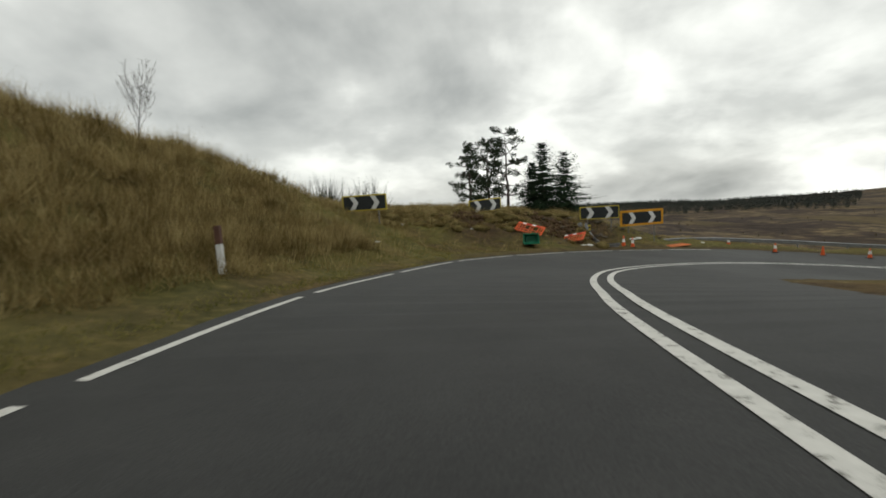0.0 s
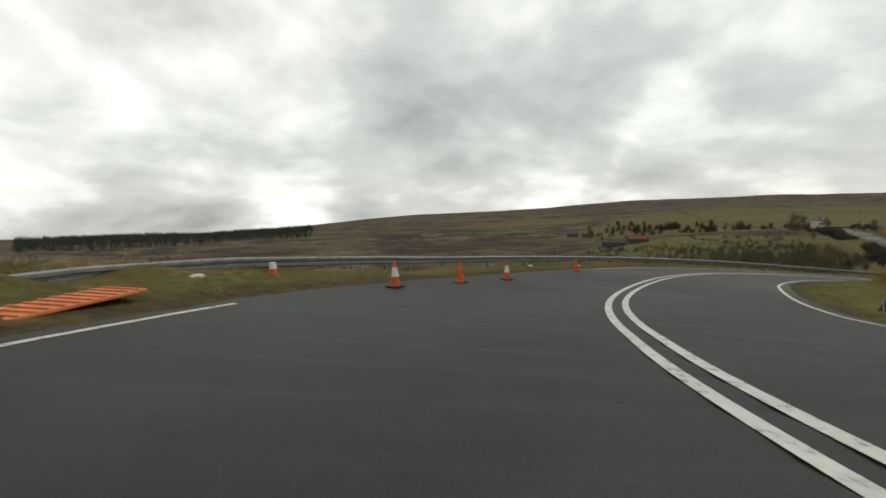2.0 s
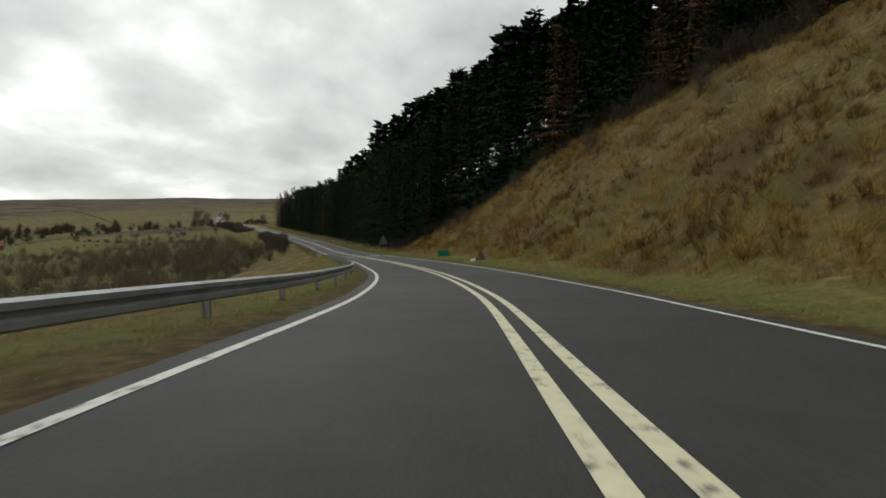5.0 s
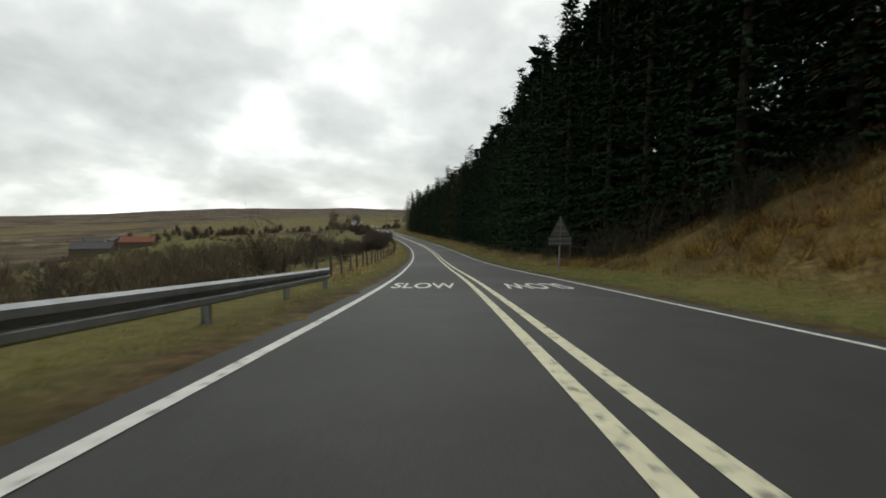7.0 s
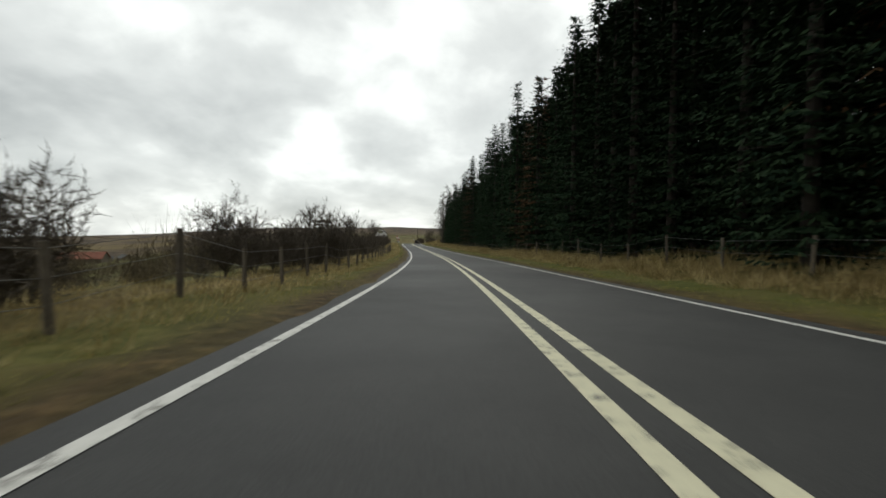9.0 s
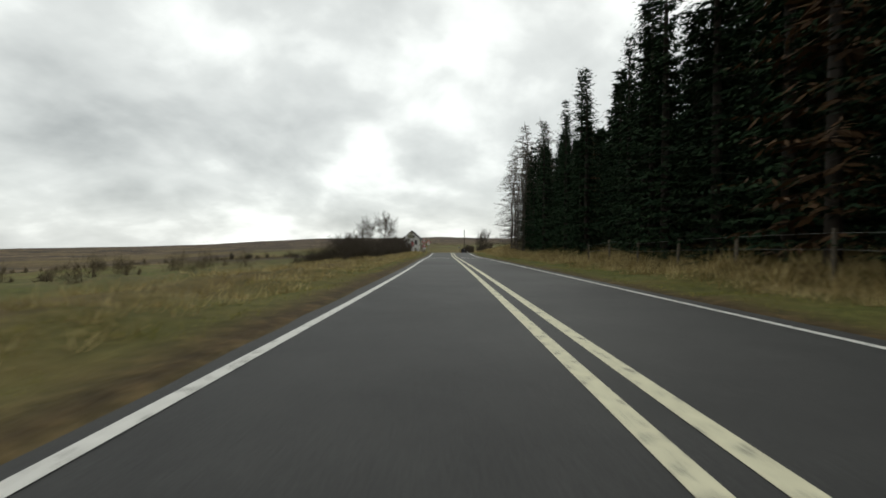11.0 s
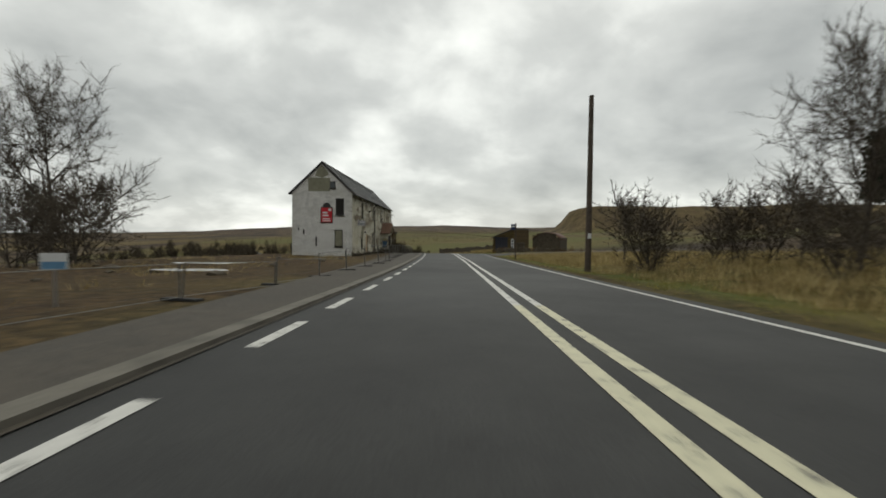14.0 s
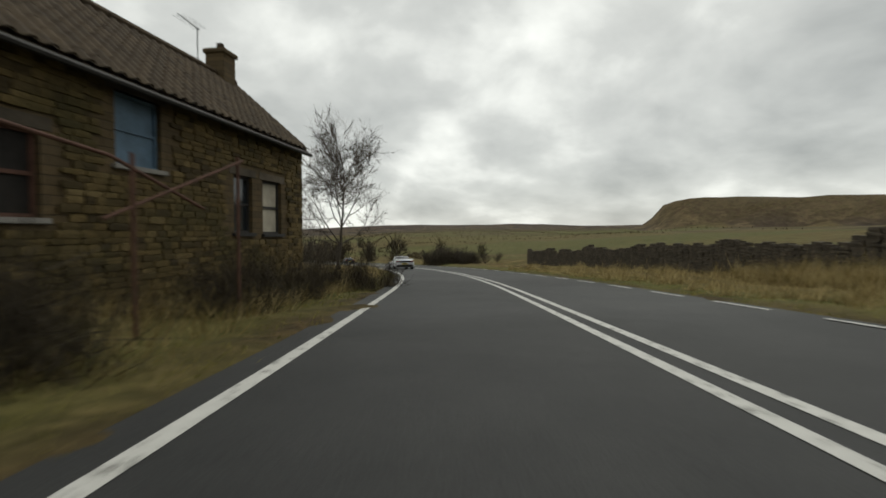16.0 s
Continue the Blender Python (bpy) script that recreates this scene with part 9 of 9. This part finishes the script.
# ---------------------------------------------------------------- grass
def grass(name, spots, blades, length, width, mat, label, seed, lean0=0.4, lean1=0.97, clump=0.34):
    """Matted tussocks of thin bent blades, swept over by the wind; spots: x, y, size and, if given, height."""
    rs = np.random.RandomState(seed)
    S = np.array(spots)
    z = land_at(S[:, 0], S[:, 1])[0] + (S[:, 3] if S.shape[1] > 3 else 0)
    n = len(S) * blades
    c = np.repeat(np.stack([S[:, 0], S[:, 1], z - 0.02], 1), blades, axis=0)
    size = np.repeat(S[:, 2], blades)
    a = rs.uniform(0, 2 * np.pi, n)
    r = np.sqrt(rs.uniform(0, 1, n)) * clump * size
    root = c + np.stack([np.cos(a) * r, np.sin(a) * r, np.zeros(n)], 1)
    ln = length * size * rs.uniform(0.5, 1.3, n)
    lean = rs.uniform(lean0, lean1, n)
    wind = np.repeat(rs.uniform(-0.9, 0.9, len(S)), blades) + 0.6
    a2 = np.where(rs.rand(n) < 0.55, wind, a) + rs.uniform(-0.7, 0.7, n)
    out = np.stack([np.cos(a2), np.sin(a2), np.zeros(n)], 1)
    side = np.stack([-np.sin(a2), np.cos(a2), np.zeros(n)], 1) * (width * rs.uniform(0.7, 1.3, n))[:, None]
    tip = root + out * (ln * lean)[:, None] + np.array([0, 0, 1]) * (ln * np.sqrt(1 - lean ** 2))[:, None]
    v = np.stack([root - side, root + side, tip], 1).reshape(-1, 3)
    ob = mesh_object(name, v, np.arange(3 * n).reshape(-1, 3), mat)
    return tagged(ob, label, "grass", kind="stuff")


def scatter(t0, t1, o0, o1, n, rs, s0=0.7, s1=1.3, clear=None):
    """Random places beside the road, denser near it; o0, o1: distance from the painted edge."""
    out = []
    s_a, s_b = np.interp(t0, L_T, L_S), np.interp(t1, L_T, L_S)
    left = o1 < 0
    for _ in range(n):
        t = float(np.interp(rs.uniform(s_a, s_b), L_S, L_T))
        u = rs.uniform(0, 1) ** 1.25
        e = float(by(EDGE_L, t)) - 0.45 if left else float(by(EDGE_R, t)) + 0.45
        off = e + o0 + (o1 - o0) * u
        if clear and clear(off, t):
            continue
        p = spot(t, off)
        out.append((p.x, p.y, rs.uniform(s0, s1)))
    return out


rs_g = np.random.RandomState(99)
def mound_clear(off, t):
    r = -off
    if 1.0 < t < 2.35 and r < 12.0:
        return rs_g.rand() < 0.93
    return 0.6 < t < 2.35 and r < 8.2 and rs_g.rand() < 0.85
straw_pts = scatter(-0.2, 2.3, -1.4, -17, 15000, rs_g, 0.7, 1.5, mound_clear)
straw_pts += scatter(2.3, 7.5, -3.0, -12, 3600, rs_g, 0.4, 0.85)
straw_pts += scatter(7.5, 13.7, -1.2, -8, 7600, rs_g, 0.4, 0.9)
bank_pts = scatter(2.8, 8.0, 3.0, 22, 12000, rs_g, 0.7, 1.5)
straw_pts += scatter(8.0, 12.9, 1.8, 5.5, 5200, rs_g, 0.5, 1.15)
straw_pts += scatter(12.9, 14.68, 1.6, 20, 6500, rs_g, 0.6, 1.3)
straw_pts += scatter(15.75, 16.9, 1.2, 9, 1700, rs_g, 0.5, 1.0)
straw_pts += scatter(14.66, 15.16, 1.4, 18, 2600, rs_g, 0.7, 1.3, lambda off, t: 39 * (t - 15) + 96.7 > 101.5 + 1.05 * (off - 5.9))
straw_pts += scatter(16.05, 17.2, -0.9, -4.2, 1500, rs_g, 0.7, 1.4)
straw_pts += scatter(-2.5, 2.6, 2.5, 16, 1200, rs_g, 0.6, 1.2)
yard_tufts = [(rs_g.uniform(-26, -6.5), rs_g.uniform(52, 97), rs_g.uniform(0.5, 1.2)) for _ in range(900)]
straw_pts += [p for p in yard_tufts if math.sin(p[0] * 0.6 + math.sin(p[1] * 0.35)) + math.sin(p[1] * 0.42) > 0.1]
straw_pts += scatter(15.8, 16.45, 4.5, 12, 1000, rs_g, 1.0, 1.7)
grass("dead_grass", straw_pts, 13, 0.44, 0.0075, M_STRAWBLADE, "tussocks of dead straw-coloured grass", 1)
green_pts = scatter(2.3, 7.5, -0.5, -3.6, 4000, rs_g, 0.5, 1.0) + scatter(7.5, 13.72, -0.5, -3.0, 4600, rs_g, 0.5, 1.0)
green_pts += scatter(2.6, 8.0, 0.35, 4.5, 5000, rs_g, 0.5, 1.0) + scatter(8.0, 14.62, 0.35, 3.2, 6000, rs_g, 0.5, 1.0)
green_pts += scatter(14.62, 15.14, 0.35, 3.4, 700, rs_g, 0.5, 1.0) + scatter(15.46, 15.8, 0.4, 8.0, 1500, rs_g, 0.7, 1.6) + scatter(15.46, 17.0, 0.0, 2.5, 1300, rs_g, 0.5, 0.9) + scatter(16.05, 17.2, -0.05, -1.8, 800, rs_g, 0.5, 0.9) + scatter(0.0, 1.2, -0.1, -3.0, 1300, rs_g, 0.4, 0.9) + scatter(0.9, 2.4, -1.3, -4.0, 1700, rs_g, 0.4, 0.9) + scatter(1.0, 2.35, -4.0, -13, 4200, rs_g, 0.6, 1.3, lambda off, t: 1.5 < t < 2.2 and -11 < off < -7.5 and rs_g.rand() < 0.7)
grass("verge_grass", green_pts, 14, 0.13, 0.006, M_GREENBLADE, "short green and yellow verge grass", 2, 0.4, 0.98, 0.4)
big_pts = scatter(-0.3, 1.0, -2.6, -17, 1700, rs_g, 0.7, 1.4) + scatter(1.0, 1.5, -9.0, -17, 260, rs_g, 0.5, 0.9) + scatter(1.5, 2.3, -8.0, -12, 120, rs_g, 0.5, 0.8)
bank_big = scatter(3.0, 7.6, 4.0, 22, 3000, rs_g, 0.7, 1.3)
hummock_pts = [(x_ + rs_g.normal(0, 0.22) * w_, y_ + rs_g.normal(0, 0.22) * w_, rs_g.uniform(0.5, 1.0), 0.36 * h_) for x_, y_, w_, h_ in turf for _ in range(7)]
grass("hummock_grass", hummock_pts, 34, 0.42, 0.0075, M_STRAWBLADE, "drooping dead grass on the turf hummocks of the bank", 41, 0.5, 0.99, 0.3)
grass("bank_grass", bank_pts, 13, 0.44, 0.0075, M_BANKBLADE, "tussocks of rusty dead grass on the steep bank", 21)
grass("bank_tussocks", bank_big, 40, 0.78, 0.012, M_BANKBLADE, "large drooping tussocks of rusty dead grass", 23, 0.45, 0.99, 0.22)
big_pts += scatter(12.9, 14.68, 3.0, 20, 500, rs_g, 0.6, 1.1) + scatter(8.0, 12.9, 2.4, 5.5, 900, rs_g, 0.7, 1.1) + scatter(15.8, 16.9, 0.9, 8, 200, rs_g, 0.6, 1.1) + scatter(15.82, 16.45, 4.5, 11.5, 620, rs_g, 0.9, 1.5) + scatter(14.66, 15.1, 2.4, 16, 240, rs_g, 0.6, 1.0, lambda off, t: 39 * (t - 15) + 96.7 > 100.5 + 1.05 * (off - 5.9))
grass("tussock_grass", big_pts, 52, 0.78, 0.01, M_STRAWBLADE, "large drooping tussocks of pale dead grass", 3, 0.45, 0.99, 0.22)


# ---------------------------------------------------------------- the stones of the cottage and the outbuilding
def wallstone_build(t, b):
    o, g = t.nodes.new("ShaderNodeObjectInfo"), t.nodes.new("ShaderNodeNewGeometry")
    m = t.nodes.new("ShaderNodeMath")
    m.operation = "ADD"
    t.links.new(o.outputs["Random"], m.inputs[0])
    t.links.new(g.outputs["Random Per Island"], m.inputs[1])
    fr_ = t.nodes.new("ShaderNodeMath")
    fr_.operation = "FRACT"
    t.links.new(m.outputs[0], fr_.inputs[0])
    col = ramp_node(t, fr_.outputs[0], [(0.0, (0.05, 0.038, 0.02)), (0.4, (0.095, 0.07, 0.031)), (0.8, (0.138, 0.1, 0.042)), (1.0, (0.17, 0.128, 0.06))])
    pos = t.nodes.new("ShaderNodeTexNoise")
    pos.inputs["Scale"].default_value, pos.inputs["Detail"].default_value = 0.7, 5.0
    t.links.new(g.outputs["Position"], pos.inputs["Vector"])
    col = mix_node(t, ramp_node(t, pos.outputs["Fac"], [(0.46, (0, 0, 0)), (0.66, (0.6, 0.6, 0.6))]), col, (0.055, 0.05, 0.02))
    grain = t.nodes.new("ShaderNodeTexNoise")
    grain.inputs["Scale"].default_value, grain.inputs["Detail"].default_value = 22.0, 4.0
    t.links.new(g.outputs["Position"], grain.inputs["Vector"])
    col = mix_node(t, 0.6, col, ramp_node(t, grain.outputs["Fac"], [(0.3, (0.45, 0.45, 0.45)), (0.7, (1.35, 1.35, 1.35))]), "MULTIPLY")
    t.links.new(col, b.inputs["Base Color"])
    bump_node(t, b, grain.outputs["Fac"], 0.7, 0.02)


M_WALLSTONE = material("coursed_wall_stone", wallstone_build, 0.95, specular=0.15)
face_meshes = []
for me_ in stone_meshes:
    me_2 = me_.copy()
    me_2.materials.clear()
    me_2.materials.append(M_WALLSTONE)
    face_meshes.append(me_2)


def stone_face(parent, x, y0, y1, z0, z1, holes, seed, singles, turn=Matrix(), top=None):
    """Uneven courses of squared stones standing a little proud of a wall that faces +x."""
    rs = np.random.RandomState(seed)
    z, made, jv, jf = z1, 0, [], []
    while z > z0:
        h = rs.uniform(0.09, 0.15)
        y = y0
        while y < y1 - 0.05:
            w = min(rs.uniform(0.16, 0.42), y1 - y)
            if not (top and z > top(y) - 0.02) and not any(y + w > a and y < b and z > c and z - h < d for a, b, c, d in holes):
                m = turn @ Matrix.Translation((x + rs.uniform(-0.02, 0.012), y + w / 2, z - h / 2)) @ Matrix.Rotation(rs.uniform(-0.03, 0.03), 4, "X") @ Matrix.Diagonal((0.09, w * 0.98, h * 0.96, 1))
                me = face_meshes[rs.randint(len(face_meshes))]
                if made < singles and y > (y0 + y1) / 2 - 2:
                    ob = new("stone", me)
                    ob.parent = parent
                    ob.matrix_basis = m
                    made += 1
                else:
                    q = len(jv)
                    jv += [tuple(m @ v.co) for v in me.vertices]
                    jf += [tuple(q + i for i in p.vertices) for p in me.polygons]
            y += w
        z -= h
    if jv:
        ob = mesh_object("stonework", jv, jf, M_WALLSTONE, parent, smooth=False)
        ob["kind"] = "stuff"


stone_face(cott, CX, CY0, CY1, -5.6, CE - 0.12, [(a - 0.2, b + 0.2, c - 0.1, d + 0.2) for a, b, c, d in cwin], 31, 290)
stone_face(shed_row, OX, 128.65, 136.3, -5.4, OE - 0.12, [(129.5, 131.3, -6, -2.0), (133.5, 134.7, -3.7, -2.3)], 32, 200)
stone_face(hut, 0.0, 0.0, HUT_L, -0.5, HUT_HI, [(0.3, 2.85, -1, 2.16), (3.42, 3.96, 0.45, 1.95)], 33, 200, Matrix.Rotation(radians(-90), 4, "Z"), hut_top)
